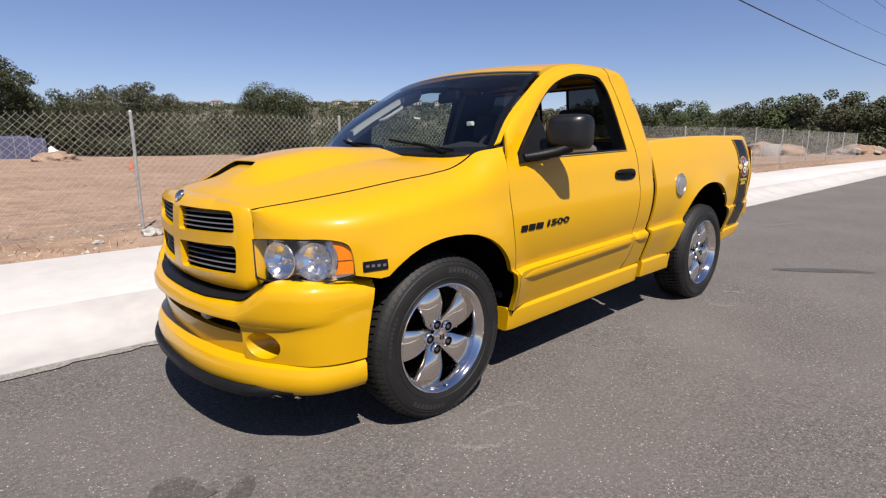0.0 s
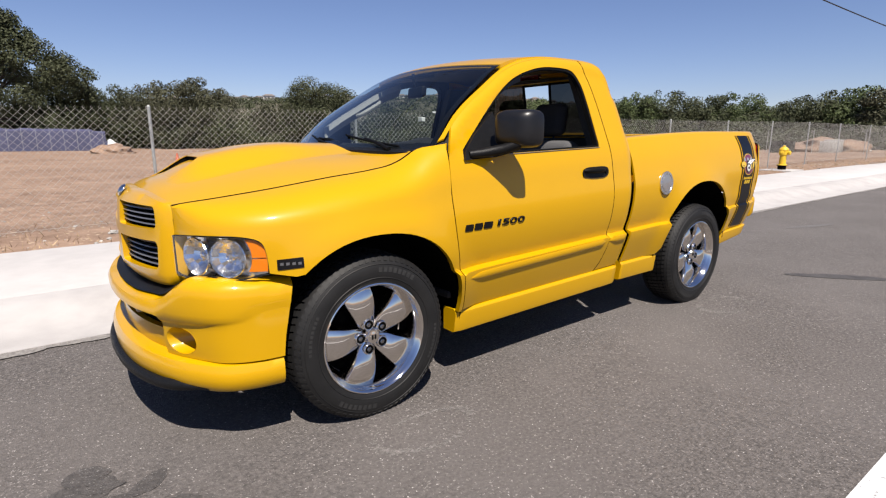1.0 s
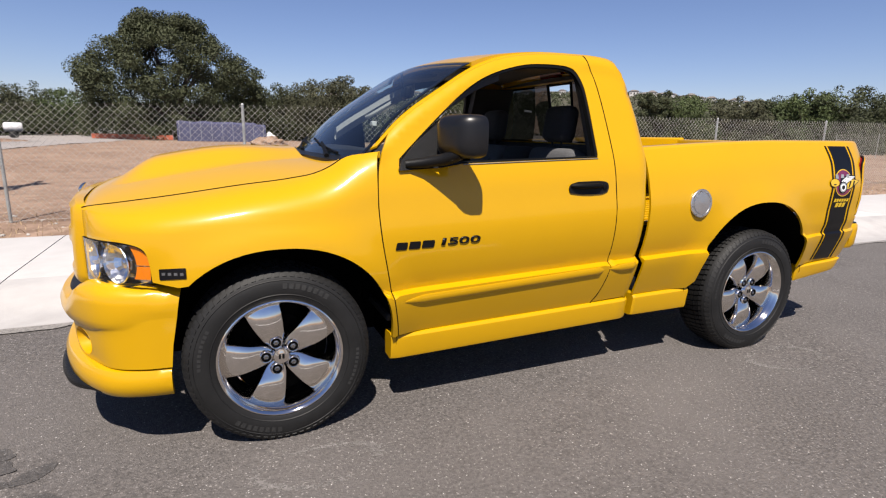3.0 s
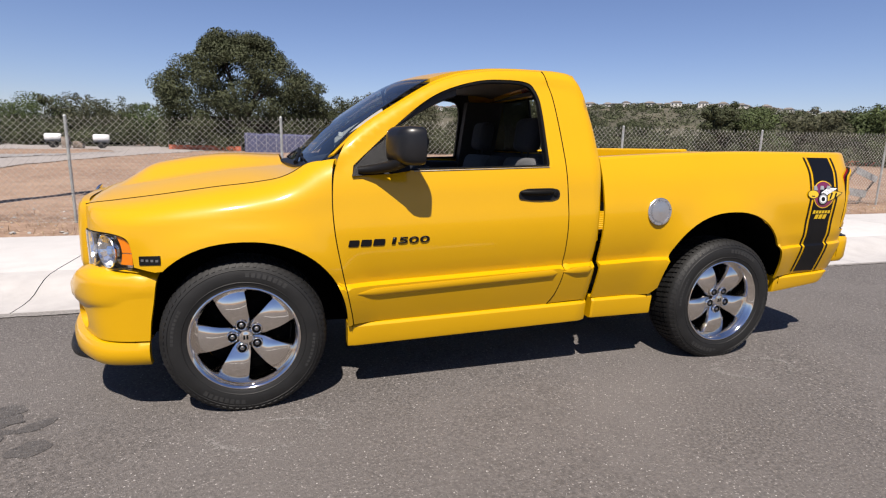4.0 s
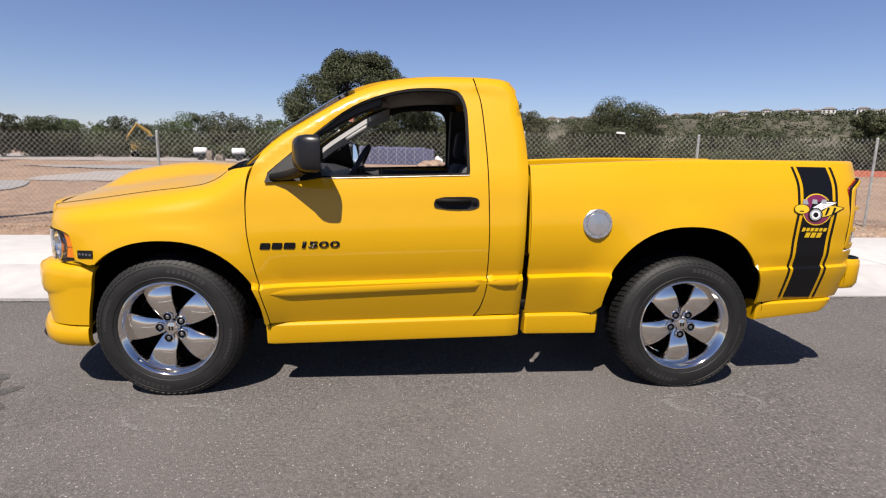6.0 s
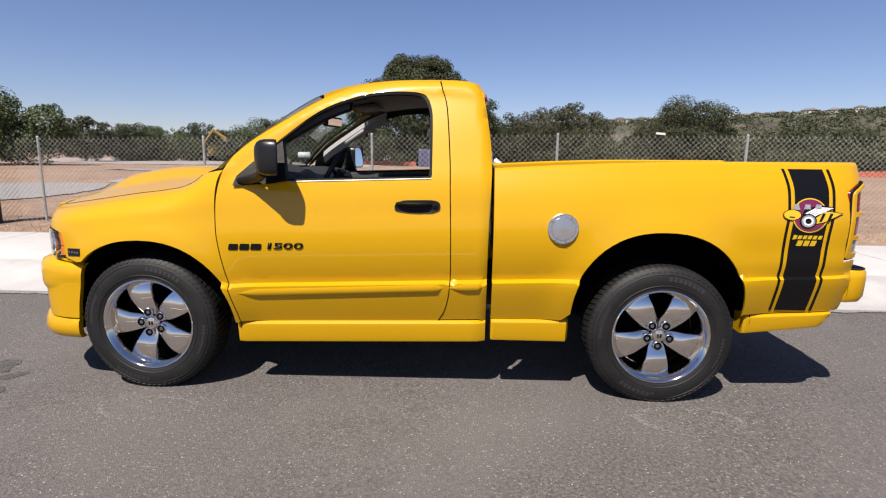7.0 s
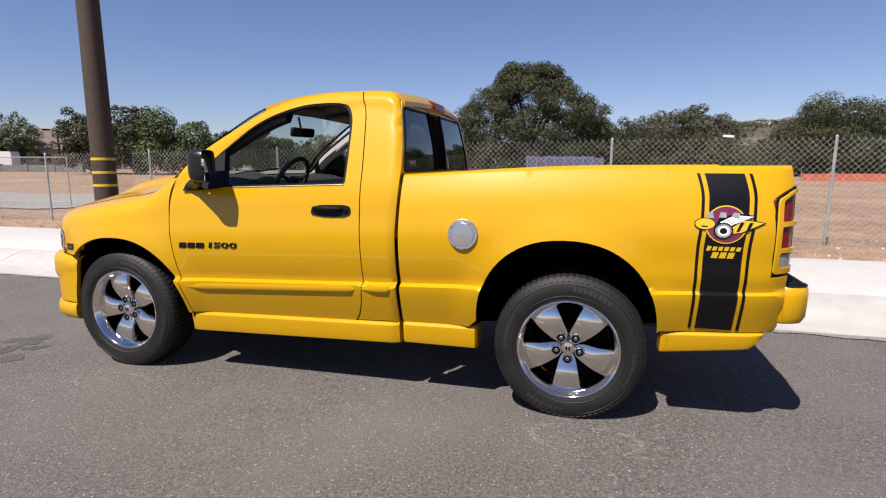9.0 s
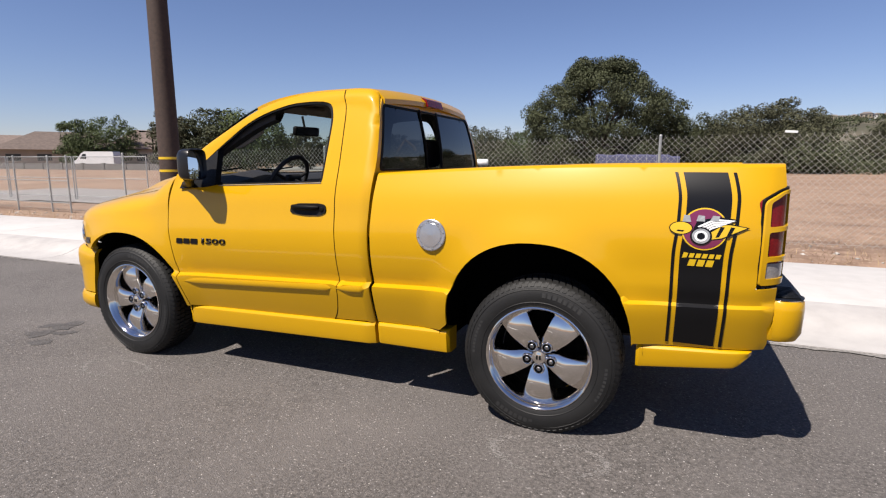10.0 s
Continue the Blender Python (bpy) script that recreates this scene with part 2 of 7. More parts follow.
def empty(name, place=(0, 0, 0), turn=0.0):
    ob = new(name)
    ob.empty_display_size = 0.2
    ob.matrix_world = pose(*place, 0, 0, turn)
    return ob


def box(bm, lo, hi, bevel=0.0, seg=2, m=None):
    r = bmesh.ops.create_cube(bm, size=1.0)
    vs = r["verts"]
    for v in vs:
        v.co = Vector(((lo[i] + hi[i]) / 2 + v.co[i] * (hi[i] - lo[i]) for i in range(3)))
    if bevel:
        es = list({e for v in vs for e in v.link_edges})
        r2 = bmesh.ops.bevel(bm, geom=es, offset=bevel, segments=seg, affect="EDGES", profile=0.5)
        vs = list({v for f in r2["faces"] for v in f.verts} | {v for v in vs if v.is_valid})
    if m is not None:
        bmesh.ops.transform(bm, matrix=m, verts=vs)
    return vs


def tube(bm, a, b, r1, r2=None, seg=10, caps=True):
    a, b = Vector(a), Vector(b)
    r2 = r1 if r2 is None else r2
    q = (b - a).to_track_quat("Z", "Y").to_matrix()
    rings = []
    for p, r in ((a, r1), (b, r2)):
        rings.append([bm.verts.new(p + q @ Vector((r * math.cos(2 * math.pi * k / seg), r * math.sin(2 * math.pi * k / seg), 0))) for k in range(seg)])
    for k in range(seg):
        bm.faces.new((rings[0][k], rings[0][(k + 1) % seg], rings[1][(k + 1) % seg], rings[1][k]))
    if caps:
        bm.faces.new(rings[0][::-1])
        bm.faces.new(rings[1])


def sweep(bm, pts, r, seg=8, closed=False, squash=None):
    """A round bar along a polyline; r is a number or one for each point."""
    pts = [Vector(p) for p in pts]
    n = len(pts)
    rings = []
    for i, p in enumerate(pts):
        a = pts[(i - 1) % n] if closed or i > 0 else p
        b = pts[(i + 1) % n] if closed or i < n - 1 else p
        q = (b - a).to_track_quat("Z", "Y").to_matrix()
        ri = r[i] if isinstance(r, (list, tuple)) else r
        rings.append([bm.verts.new(p + q @ Vector((ri * math.cos(2 * math.pi * k / seg), ri * math.sin(2 * math.pi * k / seg), 0))) for k in range(seg)])
    for i in range(n if closed else n - 1):
        A, B = rings[i], rings[(i + 1) % n]
        for k in range(seg):
            bm.faces.new((A[k], A[(k + 1) % seg], B[(k + 1) % seg], B[k]))
    if not closed:
        bm.faces.new(rings[0][::-1])
        bm.faces.new(rings[-1])


def lathe(bm, prof, seg=48, centre=(0, 0, 0), axis="y", closed=True):
    """Turns (radius, offset) pairs round an axis through centre."""
    c = Vector(centre)
    rings = []
    for r, o in prof:
        ring = []
        for k in range(seg):
            a = 2 * math.pi * k / seg
            if axis == "y":
                v = Vector((r * math.cos(a), o, r * math.sin(a)))
            elif axis == "z":
                v = Vector((r * math.cos(a), r * math.sin(a), o))
            else:
                v = Vector((o, r * math.cos(a), r * math.sin(a)))
            ring.append(bm.verts.new(c + v))
        rings.append(ring)
    for i in range(len(rings) - 1):
        for k in range(seg):
            bm.faces.new((rings[i][k], rings[i][(k + 1) % seg], rings[i + 1][(k + 1) % seg], rings[i + 1][k]))
    if closed:
        if prof[0][0] > 1e-4:
            bm.faces.new(rings[0])
        if prof[-1][0] > 1e-4:
            bm.faces.new(rings[-1])
    return rings


def curve1(nodes):
    """A smooth function through (u, value) nodes."""
    us = np.array([a for a, _ in nodes], float)
    vs = np.array([b for _, b in nodes], float)
    d = np.gradient(vs, us)
    # limit overshoot
    s = np.diff(vs) / np.diff(us)
    for i in range(1, len(us) - 1):
        if s[i - 1] * s[i] <= 0:
            d[i] = 0.0
        else:
            d[i] = math.copysign(min(abs(d[i]), 3 * abs(s[i - 1]), 3 * abs(s[i])), d[i])
    d[0], d[-1] = s[0], s[-1]

    def f(u):
        if u <= us[0]:
            return float(vs[0] + d[0] * (u - us[0]))
        if u >= us[-1]:
            return float(vs[-1] + d[-1] * (u - us[-1]))
        i = int(np.searchsorted(us, u) - 1)
        i = max(0, min(i, len(us) - 2))
        h = us[i + 1] - us[i]
        t = (u - us[i]) / h
        return float((2 * t**3 - 3 * t**2 + 1) * vs[i] + (t**3 - 2 * t**2 + t) * h * d[i] + (-2 * t**3 + 3 * t**2) * vs[i + 1] + (t**3 - t**2) * h * d[i + 1])
    return f


def smooth_line(pts, n=6):
    """Catmull-Rom through 2D points."""
    P = [np.array(p, float) for p in pts]
    out = []
    for i in range(len(P) - 1):
        a = P[i - 1] if i else 2 * P[0] - P[1]
        b, c = P[i], P[i + 1]
        d = P[i + 2] if i + 2 < len(P) else 2 * P[-1] - P[-2]
        for k in range(n):
            t = k / n
            out.append(tuple(0.5 * (2 * b + (c - a) * t + (2 * a - 5 * b + 4 * c - d) * t * t + (3 * b - a - 3 * c + d) * t**3)))
    out.append(tuple(P[-1]))
    return out


def round_poly(pts, r, n=5):
    """A closed outline with rounded corners; r is a number or one for each corner."""
    out = []
    m = len(pts)
    for i in range(m):
        p = np.array(pts[i], float)
        a = np.array(pts[i - 1], float) - p
        b = np.array(pts[(i + 1) % m], float) - p
        ri = r[i] if isinstance(r, (list, tuple)) else r
        la, lb = np.linalg.norm(a), np.linalg.norm(b)
        ri = min(ri, la * 0.48, lb * 0.48)
        if ri <= 1e-5:
            out.append(tuple(p))
            continue
        A, B = p + a / la * ri, p + b / lb * ri
        for k in range(n + 1):
            t = k / n
            out.append(tuple((1 - t)**2 * A + 2 * t * (1 - t) * p + t * t * B))
    return out


def inside(poly, P):
    x, y = P[:, 0], P[:, 1]
    res = np.zeros(len(P), bool)
    q = np.array(poly)
    j = len(q) - 1
    for i in range(len(q)):
        xi, yi, xj, yj = q[i, 0], q[i, 1], q[j, 0], q[j, 1]
        c = ((yi > y) != (yj > y)) & (x < (xj - xi) * (y - yi) / ((yj - yi) if yj != yi else 1e-12) + xi)
        res ^= c
        j = i
    return res


def dense(poly, step):
    out = []
    for i in range(len(poly)):
        a, b = np.array(poly[i], float), np.array(poly[(i + 1) % len(poly)], float)
        n = max(1, int(math.ceil(np.linalg.norm(b - a) / step)))
        out += [tuple(a + (b - a) * k / n) for k in range(n)]
    clean = [out[0]]
    for p in out[1:]:
        if math.dist(p, clean[-1]) > 1e-4:
            clean.append(p)
    if math.dist(clean[0], clean[-1]) < 1e-4:
        clean.pop()
    return clean


def sheet2d(outline, holes=(), step=0.04, lines=()):
    """Points, triangles and border loops of a flat outline with holes, filled with an even grid."""
    from mathutils.geometry import delaunay_2d_cdt
    loops = [dense(outline, step)] + [dense(h, step * 0.7) for h in holes]
    P, E = [], []
    for lp in loops:
        s = len(P)
        P += lp
        E += [(s + k, s + (k + 1) % len(lp)) for k in range(len(lp))]
    border = np.array(P)
    q = np.array(outline)
    lo, hi = q.min(0), q.max(0)
    g, chain = [], []
    for ln in lines:
        for a, b in zip(ln[:-1], ln[1:]):
            a, b = np.array(a, float), np.array(b, float)
            n = max(1, int(np.linalg.norm(b - a) / (step * 0.7)))
            for k in range(n):
                chain.append((len(g), len(g) + 1))
                g.append(a + (b - a) * k / n)
        if chain:
            chain.pop()
    nline = len(g)
    nx, ny = int((hi[0] - lo[0]) / step) + 1, int((hi[1] - lo[1]) / step) + 1
    for i in range(nx + 1):
        for j in range(ny + 1):
            g.append(np.array((lo[0] + i * step, lo[1] + j * step)))
    g = np.array(g)
    ok = inside(outline, g)
    for h in holes:
        ok &= ~inside(h, g)
    d = np.sqrt(((g[:, None, :] - border[None, :, :])**2).sum(2)).min(1)
    ok &= d > step * 0.35
    if nline:
        ln = g[:nline]
        d2 = np.sqrt(((g[nline:, None, :] - ln[None, :, :])**2).sum(2)).min(1)
        ok[nline:] &= d2 > step * 0.4
    pts = P + [tuple(p) for p in g[ok]]
    where = np.cumsum(ok) - 1 + len(P)
    E += [(int(where[a]), int(where[b])) for a, b in chain if ok[a] and ok[b]]
    r = delaunay_2d_cdt([Vector(p) for p in pts], E, [], 0, 1e-6)
    V = np.array([tuple(v) for v in r[0]])
    T = [tuple(f) for f in r[2]]
    cen = np.array([V[list(f)].mean(0) for f in T])
    keep = inside(outline, cen)
    for h in holes:
        keep &= ~inside(h, cen)
    T = [f for f, k in zip(T, keep) if k]
    out = []
    for f in T:
        a, b, c = V[f[0]], V[f[1]], V[f[2]]
        if (b[0] - a[0]) * (c[1] - a[1]) - (b[1] - a[1]) * (c[0] - a[0]) < 0:
            f = f[::-1]
        out.append(f)
    return V, out


def panel(name, outline, fmap, mat, parent, holes=(), step=0.04, rim=0.014, inward=(0, 1, 0), flip=False, mirror=False, lines=(), label="", smooth=35):
    """A skin over a mapped outline, with its edges folded inwards by rim. mirror: the same on the truck's other side."""
    V, T = sheet2d(outline, holes, step, lines)
    P = [Vector(fmap(float(u), float(v))) for u, v in V]
    cnt = {}
    for f in T:
        for k in range(3):
            e = (f[k], f[(k + 1) % 3])
            cnt[e] = cnt.get(e, 0) + 1
    bord = [e for e in cnt if (e[1], e[0]) not in cnt]
    faces = list(T)
    if rim:
        ids = {}
        for a, b in bord:
            for k in (a, b):
                if k not in ids:
                    ids[k] = len(P)
                    w = Vector(inward(P[k]) if callable(inward) else inward)
                    P.append(P[k] + w.normalized() * rim)
            faces.append((b, a, ids[a], ids[b]))
    if mirror:
        P = [Vector((p.x, 2 - p.y, p.z)) for p in P]
    if flip != mirror:
        faces = [f[::-1] for f in faces]
    used = sorted({k for f in faces for k in f})
    re = {k: i for i, k in enumerate(used)}
    return raw(name, [P[k] for k in used], [tuple(re[k] for k in f) for f in faces], mat, parent, label, smooth)


def arc(cx, cz, r, a0, a1, n=24, power=2.0, tall=1.0):
    out = []
    for k in range(n + 1):
        a = radians(a0 + (a1 - a0) * k / n)
        c, s = math.cos(a), math.sin(a)
        out.append((cx + r * math.copysign(abs(c)**(2 / power), c), cz + r * tall * math.copysign(abs(s)**(2 / power), s)))
    return out


def step01(a, b, x):
    t = max(0.0, min(1.0, (x - a) / (b - a)))
    return t * t * (3 - 2 * t)


# ---- the ground: one sheet to the horizon, road, gutter, pavement ----
SKEW = -0.011


def grade(x, y=0.0):
    """The road climbs gently along x; the field behind the fence is level."""
    return (-0.020 + 0.0075 * max(-14.0, min(24.0, x))) * (1 - step01(10.0, 30.0, y))


def graded(lo, hi, fine_lo, fine_hi, step):
    xs = list(np.arange(fine_lo, fine_hi + 1e-6, step))
    d, x = step, fine_hi
    while x < hi:
        d *= 1.35
        x += d
        xs.append(min(x, hi))
    d, x = step, fine_lo
    while x > lo:
        d *= 1.35
        x -= d
        xs.insert(0, max(x, lo))
    return xs


def ground_z(x, y):
    v = y - SKEW * max(-20, min(40, x))
    if v < 4.7:
        return -0.09 + grade(x)
    far = step01(4.7, 5.5, v)
    bumps = 0.05 * noise.noise((x * 0.35, y * 0.35, 1.0)) + 0.03 * noise.noise((x * 1.3, y * 1.3, 5.0))
    return -0.09 + far * (0.23 + bumps * (1 if y < 80 else 0)) + grade(x, y)


def build_ground():
    xs = graded(-3500, 3500, -16, 36, 0.4)
    ys = graded(-3500, 3500, 4.2, 26, 0.4)
    verts = [(x, y, ground_z(x, y)) for y in ys for x in xs]
    n = len(xs)
    faces = [(j * n + i, j * n + i + 1, (j + 1) * n + i + 1, (j + 1) * n + i) for j in range(len(ys) - 1) for i in range(n - 1)]
    tagged(raw("ground", verts, faces, DIRT), "dry reddish-brown bare dirt field beside the road", "ground", kind="structure")


def strip(name, prof, x0, x1, mat, label, category, parent=None, thing=True):
    """A length of constant section (y, z) along the road, slightly skewed to the truck."""
    verts, faces = [], []
    m = len(prof)
    xs = [x0] + [x for x in (-14.0, 0.0, 24.0) if x0 < x < x1] + [x1]
    for x in xs:
        verts += [(x, y + SKEW * max(-60, min(60, x)), z + grade(x)) for y, z in prof]
    for i in range(len(xs) - 1):
        for k in range(m):
            faces.append((i * m + k, i * m + (k + 1) % m, (i + 1) * m + (k + 1) % m, (i + 1) * m + k))
    faces.append(tuple(range(m))[::-1])
    faces.append(tuple(range((len(xs) - 1) * m, len(xs) * m)))
    bm = bmesh.new()
    vs = [bm.verts.new(v) for v in verts]
    for f in faces:
        bm.faces.new([vs[k] for k in f])
    ob = part(name, bm, mat, parent, label if thing else "", 30)
    if thing:
        tagged(ob, label, category, kind="structure")
    return ob


def build_road():
    strip("road", [(-9.0, -0.05), (2.124, -0.05), (2.124, 0.0), (-9.0, 0.0)], -400, 400, ASPHALT, "grey-brown asphalt road with pale aggregate", "road")
    for k in range(-4, 5):
        strip("road_line", [(-1.745, 0.0), (-1.61, 0.0), (-1.61, 0.004), (-1.745, 0.004)], -0.90 + 12.2 * k, 2.15 + 12.2 * k, PAINTLINE, "worn white painted lane dash on the asphalt", "road marking")
    # rough joint between asphalt and gutter
    strip("joint", [(2.109, 0.0), (2.149, 0.0), (2.149, 0.008), (2.109, 0.008)], -120, 120, MORTAR, "gritty joint between asphalt and gutter", "joint")
    # grit along the asphalt's edge
    for name, mat, y0, sg, wide, z, label in (("edge_grit", MORTAR, 2.134, -1, 0.075, 0.0085, "pale grit along the asphalt's edge"),):
        rs = np.random.RandomState(33 + sg)
        V, F = [], []
        w = 0.03
        for k in range(900):
            x = -13 + 0.04 * k
            w = min(wide, max(0.004, w + rs.normal() * 0.010))
            V += [(x, y0 + SKEW * x, z + grade(x)), (x + rs.uniform(-0.012, 0.012), y0 + sg * (0.02 + w) + SKEW * x, z + grade(x))]
        for k in range(899):
            F.append((2 * k, 2 * k + 2, 2 * k + 3, 2 * k + 1) if sg > 0 else (2 * k, 2 * k + 1, 2 * k + 3, 2 * k + 2))
        tagged(raw(name, V, F, mat), label, "road edge", kind="structure")
    gut = [(2.144, -0.05), (3.077, -0.05), (3.077, 0.15), (2.935, 0.145), (2.814, 0.125), (2.692, 0.085), (2.590, 0.045), (2.489, 0.022), (2.367, 0.012), (2.144, 0.012)]
    gutter = empty("gutter")
    tagged(gutter, "pale concrete gutter with rolled kerb along the road", "kerb", kind="structure")
    walkway = empty("pavement")
    tagged(walkway, "almost white new concrete pavement of cast slabs", "pavement", kind="structure")
    L = 3.05
    for k in range(-14, 30):
        x0 = -1.95 + k * L
        strip("kerb_block", gut, x0 + 0.005, x0 + L - 0.005, GUTTER, "", "", gutter, False)
        strip("slab", [(3.083, -0.05), (5.085, -0.05), (5.085, 0.165), (5.065, 0.172), (3.097, 0.152), (3.083, 0.148)], x0 + 0.006, x0 + L - 0.006, CONCRETE, "", "", walkway, False)
    strip("pavement_bed", [(2.165, -0.055), (5.07, -0.055), (5.07, 0.10), (3.08, 0.09), (2.57, 0.0), (2.165, 0.0)], -44, 88, MORTAR, "grit bed under the slabs", "bed")

    def blot(name, cx, cy, rx, ry, mat, seed, label, z=0.004, rot=0.0, inner=0.0):
        rnd = random.Random(seed)
        ph = [rnd.uniform(0, 6.28) for _ in range(5)]
        n = 48
        pts = []
        for k in range(n):
            a = 2 * math.pi * k / n
            w = 1 + sum(0.12 / (j + 1) * math.sin((j + 2) * a + ph[j]) for j in range(5))
            pts.append((w * math.cos(a), w * math.sin(a)))
        c, s = math.cos(rot), math.sin(rot)
        bm = bmesh.new()
        rings = []
        for q in ((1.0, inner) if inner else (1.0,)):
            rings.append([bm.verts.new((cx + (rx * u * c - ry * v * s) * q, cy + (rx * u * s + ry * v * c) * q, z + grade(cx + (rx * u * c - ry * v * s) * q))) for u, v in pts])
        if inner:
            for k in range(n):
                bm.faces.new((rings[0][k], rings[0][(k + 1) % n], rings[1][(k + 1) % n], rings[1][k]))
        else:
            bm.faces.new(rings[0])
        ob = part(name, bm, mat, None, "", 0)
        tagged(ob, label, "stain", kind="structure")
        return ob
    # dusty rings: loose flakes strewn along a band, thinning outwards
    for k, (cx, cy, rx, ry) in enumerate(((0.13, -0.235, 0.27, 0.135), (3.18, -0.20, 0.275, 0.15))):
        rn = np.random.RandomState(91 + k)
        V, F = [], []
        for q in range(900):
            a = rn.uniform(0, 6.283)
            if rn.uniform() > 0.55 + 0.45 * math.sin(a * 2 + k):
                continue
            r = 1 + rn.normal() * 0.055 + 0.05 * math.sin(3 * a)
            x, y = cx + rx * r * math.cos(a), cy + ry * r * math.sin(a)
            w, h = rn.uniform(0.003, 0.009), rn.uniform(0.003, 0.007)
            z = 0.0022 + grade(x)
            i = len(V)
            V += [(x - w, y - h * 0.4, z), (x + w * 0.6, y - h, z), (x + w, y + h * 0.5, z), (x - w * 0.5, y + h, z)]
            F.append((i, i + 1, i + 2, i + 3))
        tagged(raw("dust_ring", V, F, CHALK, None, "", 0), "faint pale ring of dust scuffed on the asphalt", "stain", kind="stuff")
    blot("tar_patch", 4.95, -0.48, 0.42, 0.10, PATCH, 3, "dark tar patch on the asphalt", rot=-0.9)
    rs = random.Random(4)
    for k in range(11):
        blot("oil_spot", -1.12 + rs.gauss(0, 0.11), 0.02 + rs.gauss(0, 0.15), rs.uniform(0.03, 0.11), rs.uniform(0.02, 0.08), OILM, 50 + k, "dark oil spot on the asphalt", 0.0015 + 0.0003 * k, rs.uniform(0, 3))
    blot("scuff", 8.1, 0.82, 0.45, 0.08, SCUFF, 8, "pale dusty scuff on the asphalt", rot=-0.3)


build_ground()
build_road()

# ---- the truck: shared surfaces ----
zr = lambda x, z: z - 0.04 * (x - 1.0)      # height in the raked body
SIDE = curve1([(0.20, 0.17), (0.40, 0.092), (0.55, 0.038), (0.640, 0.012), (0.655, 0.010), (0.669, 0.046), (0.74, 0.027), (0.86, 0.005), (0.95, 0.001),
               (1.08, 0.018), (1.18, 0.034), (1.26, 0.058), (1.34, 0.090), (1.55, 0.175), (1.86, 0.315)])
NOSE = curve1([(-0.78, 0.44), (-0.76, 0.385), (-0.72, 0.275), (-0.66, 0.185), (-0.58, 0.11), (-0.47, 0.05), (-0.34, 0.018), (-0.15, 0.004), (0.1, 0.0), (0.5, 0.0), (5, 0.0)])
ZTOP = curve1([(0.30, 1.215), (0.45, 1.315), (0.62, 1.472), (0.86, 1.633), (1.10, 1.770), (1.22, 1.813), (1.375, 1.845), (1.54, 1.862), (1.77, 1.866), (1.88, 1.862), (1.95, 1.852), (1.99, 1.832), (2.02, 1.785)])
BACK = curve1([(0.40, 2.064), (1.0, 2.066), (1.34, 2.078), (1.47, 2.072), (1.70, 2.036), (1.79, 2.016), (1.86, 1.995)])
YSHUT = curve1([(-0.78, 0.42), (-0.76, 0.40), (-0.60, 0.325), (-0.40, 0.268), (-0.10, 0.220), (0.12, 0.198), (0.24, 0.186), (0.35, 0.168), (0.45, 0.120), (0.53, 0.098)])
ZSHUT = curve1([(-0.78, 1.052), (-0.76, 1.058), (-0.60, 1.085), (-0.40, 1.115), (-0.10, 1.162), (0.12, 1.192), (0.22, 1.213), (0.30, 1.250), (0.35, 1.285), (0.45, 1.310), (0.53, 1.322)])
AF, AR = (0.04, 0.395), (3.036, 0.495)
RF, RR = 0.515, 0.488


def side_y(x, z):
    """The left skin: y at a place along and up the truck."""
    y = SIDE(zr(x, z)) + (NOSE(x) if x < 0.1 else 0.0)
    if x > 2.08:                            # the bed leans in more above its shoulder
        y += 0.040 * step01(1.00, 1.36, zr(x, z))
    if x > 3.3:                             # the crease dies out towards the tail
        y -= 0.020 * step01(0.655, 0.669, zr(x, z)) * step01(0.85, 0.70, zr(x, z)) * step01(3.3, 3.65, x)
    for (cx, cz), r, amp in ((AF, RF, 0.034), (AR, RR, 0.030)):
        d = math.hypot(x - cx, z - cz) - r
        if z > 0.3:
            y -= amp * math.exp(-(d / 0.10)**2) * step01(1.0, 0.6, abs(x - cx)) * (1 if d > -0.2 else 0)
    if x > 3.90:                            # rear corner of the bed
        t = min((x - 3.90) / 0.22, 0.999)
        y += 0.078 * (1 - math.sqrt(1 - t**2.6)) + 0.012 * t
    return y


def body(x, z):
    return (x, side_y(x, z), z)


shoulder = curve1([(-0.80, 0.955), (-0.5, 0.972), (0.0, 1.015), (0.30, 1.05), (0.55, 1.085)])


def fender(x, v):
    """The wing: side skin, rolled over at the shoulder to the bonnet's shut line. v above the shoulder is the way along the roll."""
    zs, zt, yt = shoulder(x), ZSHUT(x), YSHUT(x)
    ys = side_y(x, zs)
    if v <= zs:
        y = side_y(x, v)
        return (x, y, v)
    t = min(1.0, (v - zs) / 0.22)
    k = 0.80 * math.pi / 2
    return (x, ys + (yt - ys) * (1 - math.cos(t * k)) / (1 - math.cos(k)) * 1.0 + (0.0), zs + (zt - zs) * math.sin(t * k) / math.sin(k))


RC = 0.10


def cab(x, v):
    """The cab's side: door or corner skin, rolled into the roof. v above roof height less the radius is the way along the roll."""
    zt = ZTOP(x)
    z0 = zt - RC
    z = min(v, z0)
    y = SIDE(zr(x, z)) if z > 1.2 else side_y(x, z)
    if v > z0:
        a = min((v - z0) / RC, 1.35)
        y, z = y + RC * (1 - math.cos(a)) * 0.95, z0 + RC * math.sin(a)
    d = BACK(z) - x
    r = 0.03 + 0.012 * step01(1.30, 1.42, z)
    if d < r:
        e = max(0.0, min(1.0, (r - d) / r))
        y += r * (1 - math.sqrt(max(0.0, 1 - e * e)))
    return (x, y, z)


def bow(y, amount):
    return amount * (1 - min(1.0, ((y - 1) / 0.9)**2))


